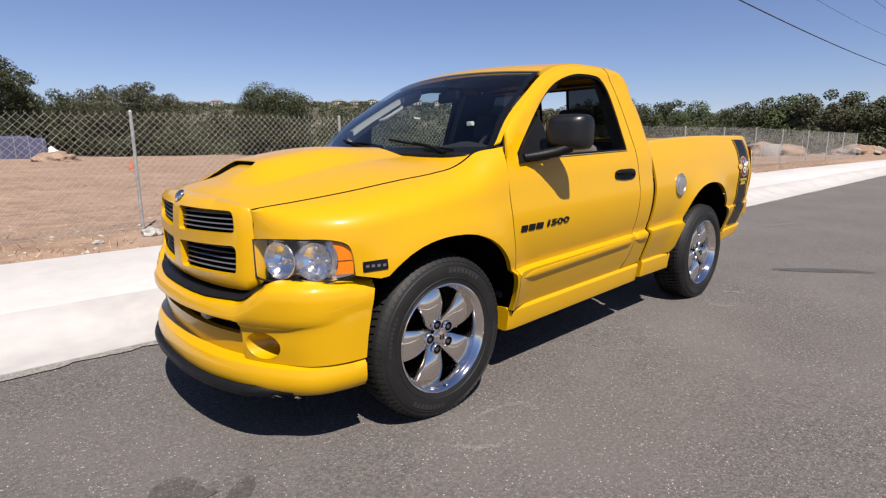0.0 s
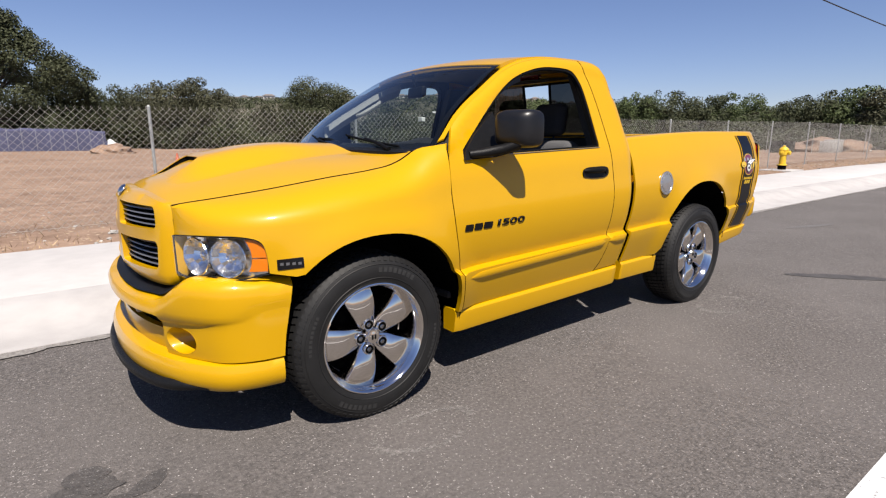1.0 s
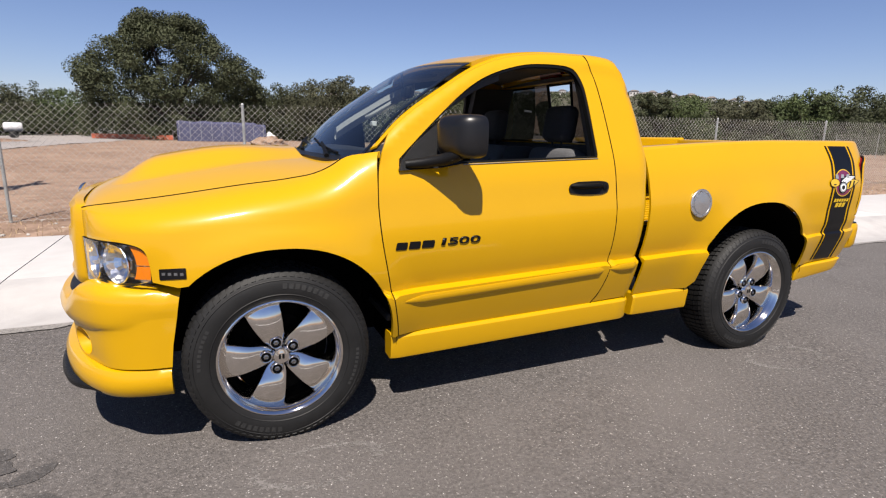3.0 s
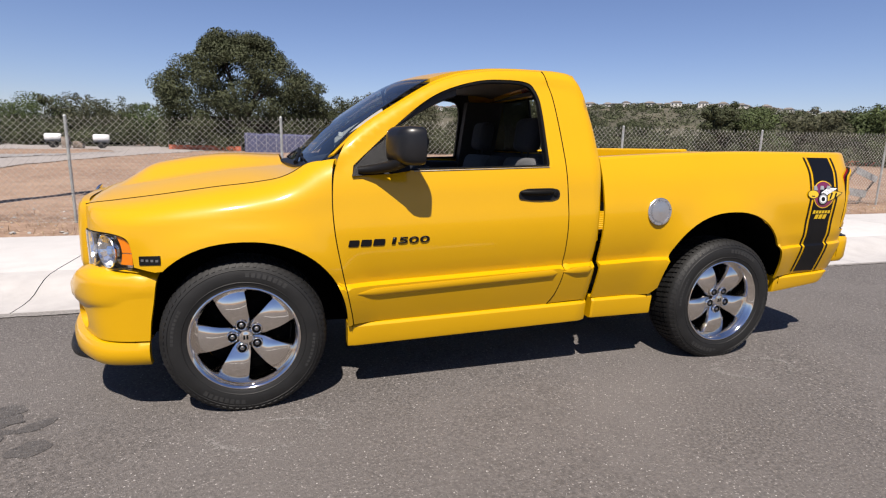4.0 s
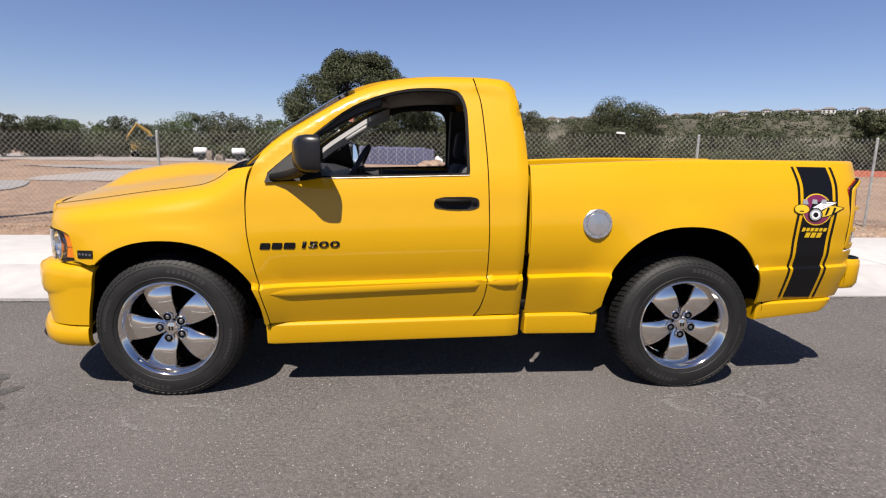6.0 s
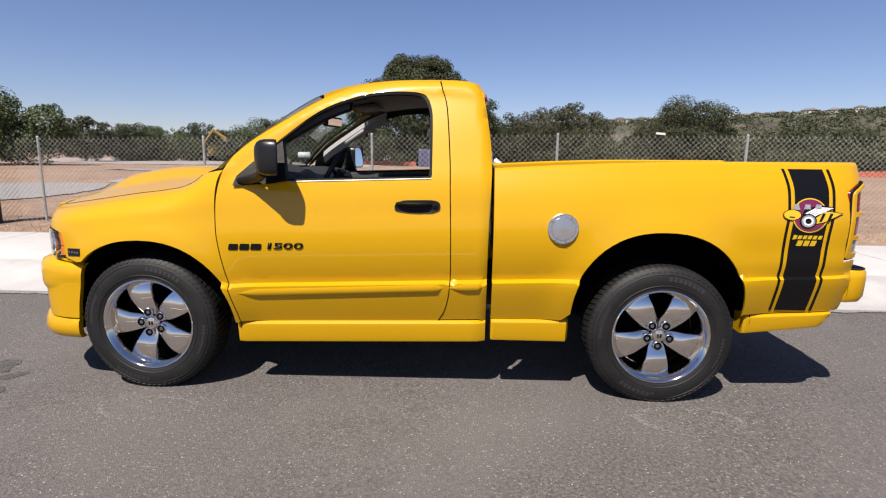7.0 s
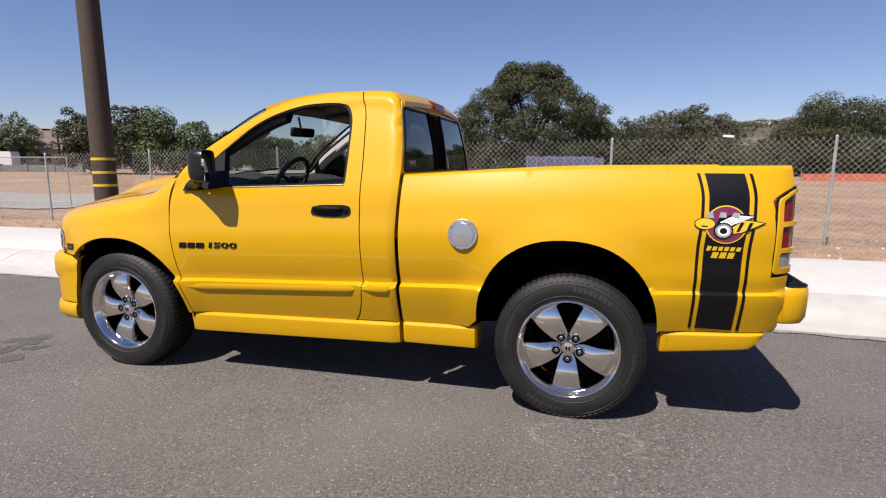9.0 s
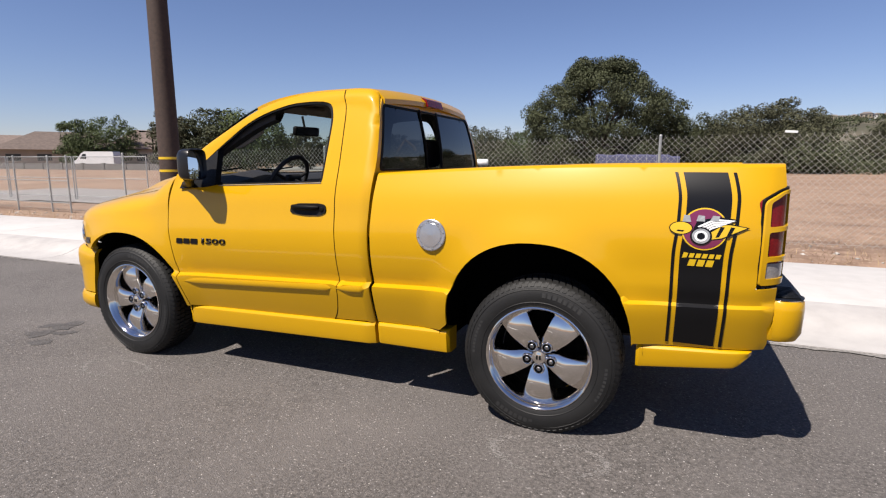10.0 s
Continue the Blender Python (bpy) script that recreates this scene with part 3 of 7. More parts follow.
def roof(x, y):
    """Windscreen and roof as one surface, bowed forward and crowned."""
    k = step01(1.9, 1.1, x)
    u = (y - 1) / 0.68
    return (x - bow(y, 0.16) * k + 0.030 * (1 - k) * bow(y, 1.0) * step01(1.9, 2.02, x), y, ZTOP(x) - 0.004 + 0.030 * (1 - u * u) * step01(0.45, 1.2, x))


def roof_edge(x):
    p = cab(x, ZTOP(x) - RC + RC * 1.35)
    return p[1]


truck = empty("pickup_truck")
tagged(truck, "bright yellow two-door pickup truck with black stripes and chrome wheels", "pickup truck")


def build_skins():
    shut = lambda a, b, n: [a + (b - a) * k / n for k in range(n + 1)]
    crease = [[(x, 1 - 1 + d + 0.04 * (x - 1.0)) for x in shut(-0.5, 4.12, 90)] for d in (0.640, 0.655, 0.662, 0.669, 0.69)]
    G = 0.006
    door_f = smooth_line([(0.588, 0.415), (0.575, 0.50), (0.522, 0.76), (0.492, 0.94), (0.483, 1.10), (0.492, 1.23), (0.515, 1.318)], 5)
    door_r = smooth_line([(1.775, 0.445), (1.815, 0.52), (1.842, 0.66), (1.846, 0.90), (1.838, 1.20), (1.830, 1.41), (1.805, 1.69), (1.775, 1.80), (1.76, 1.862)], 5)
    for mir in (False, True):
        # wing
        top = [(x, shoulder(x) + 0.218) for x in shut(0.512, -0.757, 26)]
        arch = [p for p in arc(AF[0], AF[1], RF, 140, 1, 28, 2.2) if p[1] > 0.40]
        out = [(-0.757, 0.935)] + smooth_line([(-0.70, 0.945), (-0.58, 0.945), (-0.502, 0.925), (-0.478, 0.875), (-0.470, 0.785)], 4)[0:] + [(-0.372, 0.765)]
        out += [p for p in arch if p[0] > -0.36] + [(0.57, 0.405)] + [(x - G, z) for x, z in door_f] + top
        panel("wing", out, fender, YELLOW, truck, step=0.036, lines=crease, mirror=mir, rim=0.03, inward=lambda p: (0, 0.15, -1) if p.z > ZSHUT(p.x) - 0.06 else (0, 1, 0))
        # door with its window opening
        wtop = [(0.66, 1.345), (0.85, 1.512), (1.02, 1.645), (1.17, 1.722), (1.36, 1.776), (1.52, 1.788), (1.62, 1.785)]
        win = smooth_line([(0.595, 1.285)] + wtop, 4) + smooth_line([(1.62, 1.785), (1.68, 1.765), (1.715, 1.70), (1.728, 1.60), (1.735, 1.31)], 4) + [(1.73, 1.292), (0.90, 1.262), (0.60, 1.236), (0.59, 1.25)]
        dtop = [(x, ZTOP(x) - RC + RC * 1.0) for x in shut(1.755, 0.56, 36)]
        dout = door_f + dtop[::-1] + door_r[::-1] + [(1.70, 0.437), (1.2, 0.425)]
        dout = dout[::-1]
        dlines = [[(x, z + 0.04 * (x - 1.0)) for x in shut(0.45, 2.1, 40)] for z in (0.640, 0.655, 0.662, 0.669, 0.69)]
        door = panel("door", dout, cab, YELLOW, truck, holes=[win], step=0.034, lines=dlines, mirror=mir, label="yellow front door with its window down")
        # pillar and roof rail above the door
        rail = [(x, ZTOP(x) - RC + RC * 1.02) for x in shut(0.50, 1.765, 36)] + [(x, ZTOP(x) - RC + RC * 1.35) for x in shut(1.765, 0.47, 36)]
        panel("roof_rail", rail, cab, YELLOW, truck, step=0.03, mirror=mir, rim=0.01, inward=(0, 0.5, -1))
        # rear corner of the cab
        back = [(BACK(z) - 0.004, z) for z in shut(0.44, 1.76, 24)]
        ctop = [(x, ZTOP(x) - RC + RC * 1.35) for x in shut(1.985, 1.768, 8)]
        cout = [(1.78, 0.452)] + [(2.02, 0.462)] + back + ctop + [(x + G, z) for x, z in door_r[::-1]]
        panel("cab_corner", cout, cab, YELLOW, truck, step=0.034, lines=dlines, mirror=mir)
        # black window surround, standing just proud
        inner = [(1.19 + (x - 1.19) * 0.972, 1.50 + (z - 1.50) * 0.950 - 0.002) for x, z in win]
        panel("window_trim", win, lambda x, v: (cab(x, v)[0], cab(x, v)[1] + 0.004, cab(x, v)[2]), TRIMBLACK, door, holes=[inner], step=0.03, rim=0.035, mirror=mir, label="black rubber window surround")
        # lining of the door frame and roof rail, seen through the other window
        panel("frame_lining", [p for p in dout if p[1] > 1.27], lambda x, v: (cab(x, v)[0], cab(x, v)[1] + 0.024, cab(x, v)[2] - 0.006), DASH, door, holes=[inner], step=0.06, rim=0, flip=True, mirror=mir)
        panel("rail_lining", rail, lambda x, v: (cab(x, v)[0], cab(x, v)[1] + 0.018, cab(x, v)[2] - 0.020), DASH, truck, step=0.05, rim=0, flip=True, mirror=mir)
        # bright strip along the belt
        bm = bmesh.new()
        sweep(bm, [(x, (cab(x, z)[1] - 0.003) if not mir else 2 - cab(x, z)[1] + 0.003, z) for x, z in [(0.92 + 0.81 * k / 12, 1.259 + 0.030 * k / 12) for k in range(13)]], 0.0026, 6)
        part("belt_strip", bm, STEEL, door, "thin steel belt strip")
        # inner belt ledge of the door
        bm = bmesh.new()
        yy = 0.10
        lo = 2 - yy - 0.05 if mir else yy
        box(bm, (0.62, lo - 0.02, 0.48), (1.74, lo + 0.07, 1.262), 0.02)
        part("door_lining", bm, DASH, door)
        # dark strips laid in the shut lines to stand in for the gaps' shade
        for nm, pts in (("shut_seal", [(x - 0.003, side_y(x - 0.003, z) + 0.003, z) for x, z in door_f[:-3]]), ("shut_seal", [cab(x + 0.003, z) for x, z in door_r]),
                        ("shut_seal", [(x, YSHUT(x) + 0.0010, ZSHUT(x) - 0.0018) for x in shut(-0.755, 0.345, 40)])):
            bm = bmesh.new()
            sweep(bm, [(p[0], (p[1] + 0.004) if not mir else 2 - p[1] - 0.004, p[2]) for p in pts], 0.0054, 6)
            part(nm, bm, DARK, truck)
        # handle
        bm = bmesh.new()
        s = -1 if not mir else 1
        y0 = side_y(1.65, 1.12) if not mir else 2 - side_y(1.65, 1.12)
        ho = round_poly([(1.525, 1.108), (1.60, 1.098), (1.74, 1.098), (1.787, 1.115), (1.785, 1.160), (1.74, 1.170), (1.58, 1.166), (1.53, 1.150)], 0.022)
        bm.free()
        handle = panel("door_handle", ho, lambda x, z: (x, side_y(x, z) - 0.008 + 0.005 * (1 - ((x - 1.655) / 0.13)**2) * step01(0.035, 0.01, abs(z - 1.125)), z), BLACK, door, step=0.012, rim=0.012, mirror=mir, label="black plastic pull handle")
        bm = bmesh.new()
        sweep(bm, [(x, y0 + s * o, 1.146) for x, o in ((1.54, 0.002), (1.56, 0.014), (1.60, 0.022), (1.66, 0.024), (1.71, 0.020), (1.735, 0.008))], [0.010, 0.014, 0.015, 0.015, 0.014, 0.010], 10)
        lathe(bm, [(0.014, 0.0), (0.014, s * 0.012), (0.010, s * 0.014), (0.001, s * 0.012)], 16, (1.758, y0, 1.135))
        part("grip", bm, TRIMBLACK, handle)
        # mouldings along the sill of door and corner
        for a, b, name in ((0.60, 1.805, "side_moulding"), (1.835, 2.035, "side_moulding")):
            bm = bmesh.new()
            rings = []
            for x in shut(a, b, 36):
                k = math.sin(max(0.02, min(1, (x - a) / 0.12, (b - x) / 0.03)) * math.pi / 2)
                zc = 0.600 + 0.052 * (x - 0.6)
                zu, zl = zc + 0.022 * k, zc - 0.024 * k
                row = []
                for t, o in ((0.0, -0.012), (0.03, 0.006), (0.22, 0.011), (0.7, 0.009), (0.97, 0.005), (1.0, -0.012)):
                    z = zl + (zu - zl) * t
                    y = side_y(x, z) - o * (k if o > 0 else 1)
                    row.append(bm.verts.new((x, y if not mir else 2 - y, z)))
                rings.append(row)
            for A, B in zip(rings[:-1], rings[1:]):
                for j in range(5):
                    bm.faces.new((A[j], A[j + 1], B[j + 1], B[j]))
            bm.faces.new(rings[0])
            bm.faces.new(rings[-1])
            part(name, bm, YELLOW, door if a < 1 else truck, "", 35)
        # skirts
        for a, b, z0, z1 in ((0.556, 2.060, 0.275, 0.405), (2.092, 2.548, 0.334, 0.462), (3.545, 4.040, 0.422, 0.535)):
            bm = bmesh.new()
            prof = [(0.020, -0.02), (0.006, 0.02), (0.000, 0.16), (-0.003, 0.45), (-0.010, 0.76), (-0.010, 0.90), (-0.002, 1.0), (0.012, 1.05), (0.10, 1.02), (0.10, 0.0)]
            rings = []
            for x in shut(a, b, 34):
                k = (x - a) / (b - a)
                lift = 0.045 * k if a < 1 else 0.008 * k if a < 3 else 0.03 * k
                h0 = z0 + lift * (1.0 if a < 1 else 0.25) + (0.055 * k + 0.055 * step01(0.80, 1.0, k)**2 if a > 3 else 0)
                h1 = z1 + lift
                inn = SIDE(zr(x, h1 + 0.02)) + (side_y(x, 1.1) - side_y(3.9, 1.1) if x > 3.9 else 0.0) + 0.02 * step01(0.97, 1.0, k) + (0.010 * step01(0.02, 0.0, k) if a < 1 else 0.008 * step01(0.03, 0.0, k))
                rings.append([bm.verts.new((x, (y + inn) if not mir else 2 - y - inn, h0 + (h1 - h0) * t)) for y, t in prof])
            m = len(prof)
            for A, B in zip(rings[:-1], rings[1:]):
                for k in range(m):
                    bm.faces.new((A[k], A[(k + 1) % m], B[(k + 1) % m], B[k]))
            bm.faces.new(rings[0])
            bm.faces.new(rings[-1])
            part("side_skirt", bm, YELLOW, truck, "yellow ground-effect skirt", 25)
        # bed side
        arch = [p for p in arc(AR[0], AR[1], RR, 178, -8, 34, 2.25, 1.07)]
        bt = [(x, 1.335 + 0.045 * math.sin(min(1, (x - 2.08) / 1.3) * math.pi / 2) + 0.008 * (x - 2.08)) for x in shut(4.105, 2.090, 40)]
        tail = smooth_line([(4.095, 0.60), (4.10, 0.70), (4.105, 0.83)], 3) + [(4.105, 0.875), (4.02, 0.865), (4.022, 1.245), (4.06, 1.285), (4.112, 1.315)]
        bout = [(2.090, 0.47), (2.5, 0.475)] + [p for p in arch if p[1] > 0.475] + [(3.530, 0.545), (4.085, 0.575)] + tail + bt
        panel("bed_side", bout, body, YELLOW, truck, step=0.036, lines=crease, mirror=mir)
        # top rail of the bed
        bm = bmesh.new()
        rings = []
        for x, z in bt:
            y = side_y(x, z)
            prof = [(y, z), (y + 0.012, z + 0.012), (y + 0.03, z + 0.016), (y + 0.10, z + 0.016), (y + 0.115, z + 0.005), (y + 0.115, z - 0.28)]
            rings.append([bm.verts.new((x, yy if not mir else 2 - yy, zz)) for yy, zz in prof])
        for A, B in zip(rings[:-1], rings[1:]):
            for k in range(len(A) - 1):
                bm.faces.new((A[k], A[k + 1], B[k + 1], B[k]))
        part("bed_rail", bm, YELLOW, truck)


build_skins()


def build_roof():
    shut = lambda a, b, n: [a + (b - a) * k / n for k in range(n + 1)]
    # roof skin
    left = [(x, roof_edge(min(x, 1.99)) - 0.006) for x in shut(2.014, 1.125, 22)]
    right = [(x, 2 - y) for x, y in left[::-1]]
    panel("roof", left + right, roof, YELLOW, truck, step=0.05, rim=0.03, inward=(0, 0, -1))
    # windscreen
    left = [(x, roof_edge(x) - 0.004) for x in shut(1.118, 0.40, 16)]
    right = [(x, 2 - y) for x, y in left[::-1]]
    outer = left + right
    inner = [(0.76 + (x - 0.76) * 0.93, 1 + (y - 1) * 0.955) for x, y in outer]
    ws = panel("windscreen", outer, roof, GLASS, truck, step=0.06, rim=0, label="slightly tinted curved windscreen")
    ws.visible_shadow = False
    up = lambda x, y: tuple(Vector(roof(x, y)) + Vector((0.002, 0, -0.004)))
    panel("windscreen_band", outer, up, TRIMBLACK, ws, holes=[inner], step=0.05, rim=0)
    # cowl below the windscreen
    zc = lambda x, y: (x, y, 1.245 + 0.045 * (1 - ((y - 1) / 0.9)**2) + 0.25 * (x - 0.25))
    out = [(0.355 + 0.11, 0.14)] + [(0.235 + 0.12 * ((1 - y) / 0.83)**2 - 0.02, y) for y in shut(0.19, 1.81, 20)] + [(0.465, 1.86)] + [(0.28 + 0.18 * ((1 - y) / 0.83)**2 + 0.06, y) for y in shut(1.80, 0.2, 20)]
    panel("cowl", out, zc, BLACK, truck, step=0.05, rim=0.05, inward=(0, 0, -1), label="black plastic cowl panel")
    for k, (bx, by, tx, ty) in enumerate(((0.315, 0.62, 0.42, 1.12), (0.33, 1.22, 0.45, 1.72))):
        bm = bmesh.new()
        low = lambda x, y, up=0.007: Vector(roof(x, y)) + Vector((-up, 0, up))
        base = Vector(zc(bx - 0.01, by - 0.28)) + Vector((0, 0, 0.008))
        sweep(bm, [base, base.lerp(low(0.48, by + 0.03), 0.5) + Vector((0, 0, 0.006)), low(0.48, by + 0.03)], [0.012, 0.010, 0.007], 8)
        sweep(bm, [low(0.43 + 0.07 * k, by - 0.30 + 0.56 * k) for k in (0, 0.33, 0.66, 1)], 0.007, 6)
        part("wiper", bm, TRIMBLACK, truck, "black windscreen wiper")
    # back wall of the cab with its window
    fb = lambda y, z: (BACK(z) + 0.016 * (1 - ((y - 1) / 0.85)**2) - 0.006, y, z)
    yb = lambda z: SIDE(zr(2.05, z)) + 0.024 if z < 1.78 else SIDE(zr(2.05, z)) + 0.04
    lo = [(y, 0.95) for y in shut(0.14, 1.86, 10)]
    hi = [(2 - yb(z), z) for z in shut(1.0, 1.79, 12)] + [(y, 1.79 + 0.026 * (1 - ((y - 1) / 0.7)**2)) for y in shut(1.66, 0.34, 12)] + [(yb(z), z) for z in shut(1.79, 1.0, 12)]
    hole = round_poly([(0.150, 1.36), (1.850, 1.36), (1.712, 1.760), (0.288, 1.760)], 0.045)
    lining = [(1 + (y - 1) * 1.02, 1.552 + (z - 1.552) * 1.05) for y, z in hole]
    panel("cab_back_lining", [(1 + (y - 1) * 0.96, z if z < 1.7 else z - 0.02) for y, z in lo + hi], lambda y, z: (fb(y, z)[0] - 0.035, y, z), DASH, truck, holes=[lining], step=0.07, rim=0.012, inward=(-1, 0, 0), flip=True)
    panel("cab_back", lo + hi, fb, YELLOW, truck, holes=[hole], step=0.05, rim=0.02, inward=(-1, 0, 0))
    fg = lambda y, z: (fb(y, z)[0] - 0.004, y, z)
    slid = [(0.80, 1.362), (1.06, 1.362), (1.045, 1.764), (0.785, 1.764)]
    rw = panel("rear_window", hole, fg, TINTED, truck, holes=[slid], step=0.06, rim=0, label="dark tinted sliding rear window, half open")
    frame_in = [(1 + (y - 1) * 0.97, 1.552 + (z - 1.552) * 0.94) for y, z in hole]
    panel("window_frame", hole, lambda y, z: (fb(y, z)[0] + 0.002, y, z), TRIMBLACK, rw, holes=[frame_in], step=0.05, rim=0.01, inward=(-1, 0, 0))
    for yc in (0.79, 1.055):
        bm = bmesh.new()
        x0 = fb(yc, 1.55)[0]
        sweep(bm, [(fb(yc + 0.012, z)[0] - 0.002, yc + (0.0 if yc > 0.8 else 0.012 - 0.024 * (z - 1.36) / 0.38), z) for z in (1.362, 1.5, 1.62, 1.763)], 0.011, 6)
        part("slider_bar", bm, TRIMBLACK, rw)
    # high brake lamp
    bm = bmesh.new()
    V = []
    for y in shut(0.87, 1.13, 12):
        x = roof(2.012, y)[0]
        V.append((y, x))
    rings = []
    for y, x in V:
        rings.append([bm.verts.new(p) for p in ((x - 0.02, y, 1.790), (x + 0.022, y, 1.794), (x + 0.006, y, 1.842), (x - 0.05, y, 1.864))])
    for A, B in zip(rings[:-1], rings[1:]):
        for k in range(4):
            bm.faces.new((A[k], A[(k + 1) % 4], B[(k + 1) % 4], B[k]))
    bm.faces.new(rings[0])
    bm.faces.new(rings[-1])
    part("brake_lamp", bm, RED, truck, "red high-mounted brake lamp")
    # bonnet
    CR = curve1([(-0.85, 0.055), (-0.6, 0.085), (-0.3, 0.100), (0.0, 0.095), (0.35, 0.050)])

    def hood(x, y):
        u = min(1.0, abs(1 - y) / (1 - YSHUT(x)))
        fx = -0.845 + 0.08 * ((1 - y) / 0.6)**2
        roll = 0.05 * step01(0.10, 0.0, x - fx)**2
        return (x, y, ZSHUT(x) + CR(x) * (1 - u * u) - 0.35 * max(0.0, x - 0.22) * (1 - u) - roll * (1 - u))
    rear = lambda y: 0.225 + 0.118 * ((1 - y) / 0.83)**2
    edge = [(x, YSHUT(x) + 0.0065) for x in shut(0.342, -0.755, 26)]
    front = [(-0.842 + 0.085 * ((1 - y) / 0.6)**2, y) for y in shut(0.42, 1.58, 20)]
    far = [(x, 2 - y) for x, y in edge[::-1]]
    back = [(rear(y), y) for y in shut(1.80, 0.20, 22)]
    bonnet = panel("bonnet", edge + front + far + back, hood, YELLOW, truck, step=0.045, rim=0.03, inward=(0, 0, -1), flip=False)
    # scoop on the bonnet
    lead = lambda y: -0.520 - 0.215 * step01(0.13, 0.26, abs(1 - y)) - 0.010 * (1 - (abs(1 - y) / 0.3)**2)

    def rise(x, y):
        side = step01(0.44, 0.14, abs(1 - y))
        lift = side * 0.072 * step01(-0.735, -0.49, x) * (1 - 0.45 * step01(-0.3, 0.25, x)) - 0.003
        b = hood(x, y)
        return (b[0], b[1], b[2] + lift)
    yy = shut(0.56, 1.44, 66)
    outl = [(lead(y), y) for y in yy] + [(rear(y) - 0.02, y) for y in yy[::-1]]
    scoop = panel("scoop", outl, rise, YELLOW, bonnet, step=0.035, rim=0.004, inward=(0, 0, -1), label="yellow raised scoop with a dark forward opening")
    bm = bmesh.new()
    rings = [[bm.verts.new((lead(y) + 0.012, y, hood(lead(y), y)[2] - 0.002)), bm.verts.new((lead(y) + 0.008, y, max(hood(lead(y), y)[2], rise(lead(y) + 0.008, y)[2] - 0.004)))] for y in shut(0.81, 1.19, 60)]
    for A, B in zip(rings[:-1], rings[1:]):
        bm.faces.new((A[0], B[0], B[1], A[1]))
    part("scoop_screen", bm, DARK, scoop)
    bm = bmesh.new()
    rings = []
    for y in shut(0.80, 1.20, 40):
        row = []
        for k in range(5):
            x = lead(y) + 0.010 - 0.17 * (1 - k / 4)
            b = hood(x, y)
            gap = rise(lead(y) + 0.008, y)[2] - hood(lead(y), y)[2]
            row.append(bm.verts.new((x, y, b[2] + 0.0015 - 0.006 * (k == 0) - 0.006 * step01(0.15, 0.19, abs(1 - y)) + 0.55 * step01(0.20, 0.10, abs(1 - y)) * max(0.0, gap) * step01(0, 1, k / 4))))
        rings.append(row)
    for A, B in zip(rings[:-1], rings[1:]):
        for k in range(4):
            bm.faces.new((A[k], A[k + 1], B[k + 1], B[k]))
    part("scoop_floor", bm, YELLOW, scoop)
    # badge on the bonnet's nose
    bm = bmesh.new()
    lathe(bm, [(0.001, 0.016), (0.020, 0.013), (0.030, 0.006), (0.032, 0.0)], 20, (0, 0, 0), "z")
    bmesh.ops.transform(bm, matrix=pose(-0.868, 1.0, 1.088, 0, -55, 0), verts=bm.verts[:])
    part("badge", bm, CHROME, bonnet, "small chrome badge")
    # engine bay and inner bulk, dark
    bm = bmesh.new()
    box(bm, (-0.62, 0.42, 0.45), (0.50, 1.58, 1.02), 0.03)
    part("engine_bay", bm, DARK, truck)


build_roof()


# ---- the truck: nose ----
class Plan:
    """A plan curve round the nose, mirrored about the middle; place(s, z, out) with s along it from the middle."""

    def __init__(self, pts):
        half = smooth_line(pts, 10)
        P = [(x, 2 - y) for x, y in half[::-1]] + half[1:]
        P = P[::-1] if P[0][1] < P[-1][1] else P
        P = np.array(P[::-1])
        d = np.concatenate([[0], np.cumsum(np.sqrt((np.diff(P, axis=0)**2).sum(1)))])
        self.s, self.P = d - d[-1] / 2, P
        self.half = d[-1] / 2

    def at(self, s):
        return float(np.interp(s, self.s, self.P[:, 0])), float(np.interp(s, self.s, self.P[:, 1]))

    def place(self, s, z, out=0.0):
        x, y = self.at(s)
        x1, y1 = self.at(s + 0.015)
        x0, y0 = self.at(s - 0.015)
        t = Vector((x1 - x0, y1 - y0)).normalized()
        n = Vector((-t.y, t.x))
        if n.x * 1.0 + n.y * (y - 1) < 0 and n.x > 0:
            n = -n
        c = Vector((x + 0.35, y - 1.0))
        if n.dot(c - Vector((0.6, 0))) < 0:
            n = -n
        return (x + n.x * out, y + n.y * out, z)


def lettering(name, text, x0, x1, z0, height, shear, place, mat, parent):
    """Raised characters stretched to a box on a surface."""
    cu = bpy.data.curves.new(name, "FONT")
    cu.body, cu.size, cu.shear, cu.resolution_u, cu.offset = text, 0.06, shear, 4, 0.0008
    tmp = bpy.data.objects.new(name, cu)
    bpy.context.scene.collection.objects.link(tmp)
    bpy.context.view_layer.update()
    me = bpy.data.meshes.new_from_object(tmp.evaluated_get(bpy.context.evaluated_depsgraph_get()))
    bpy.data.objects.remove(tmp)
    bm = bmesh.new()
    bm.from_mesh(me)
    bpy.data.meshes.remove(me)
    back = bmesh.ops.extrude_face_region(bm, geom=bm.faces[:])
    deep = {v for v in back["geom"] if isinstance(v, bmesh.types.BMVert)}
    ux, uz = [v.co.x for v in bm.verts], [v.co.y for v in bm.verts]
    for v in bm.verts:
        p = Vector(place(x0 + (x1 - x0) * (v.co.x - min(ux)) / (max(ux) - min(ux)), z0 + height * (v.co.y - min(uz)) / (max(uz) - min(uz))))
        v.co = p + Vector((0, 0.007 if v in deep else 0.0, 0))
    bmesh.ops.recalc_face_normals(bm, faces=bm.faces[:])
    return part(name, bm, mat, parent, "dark model number", 0)


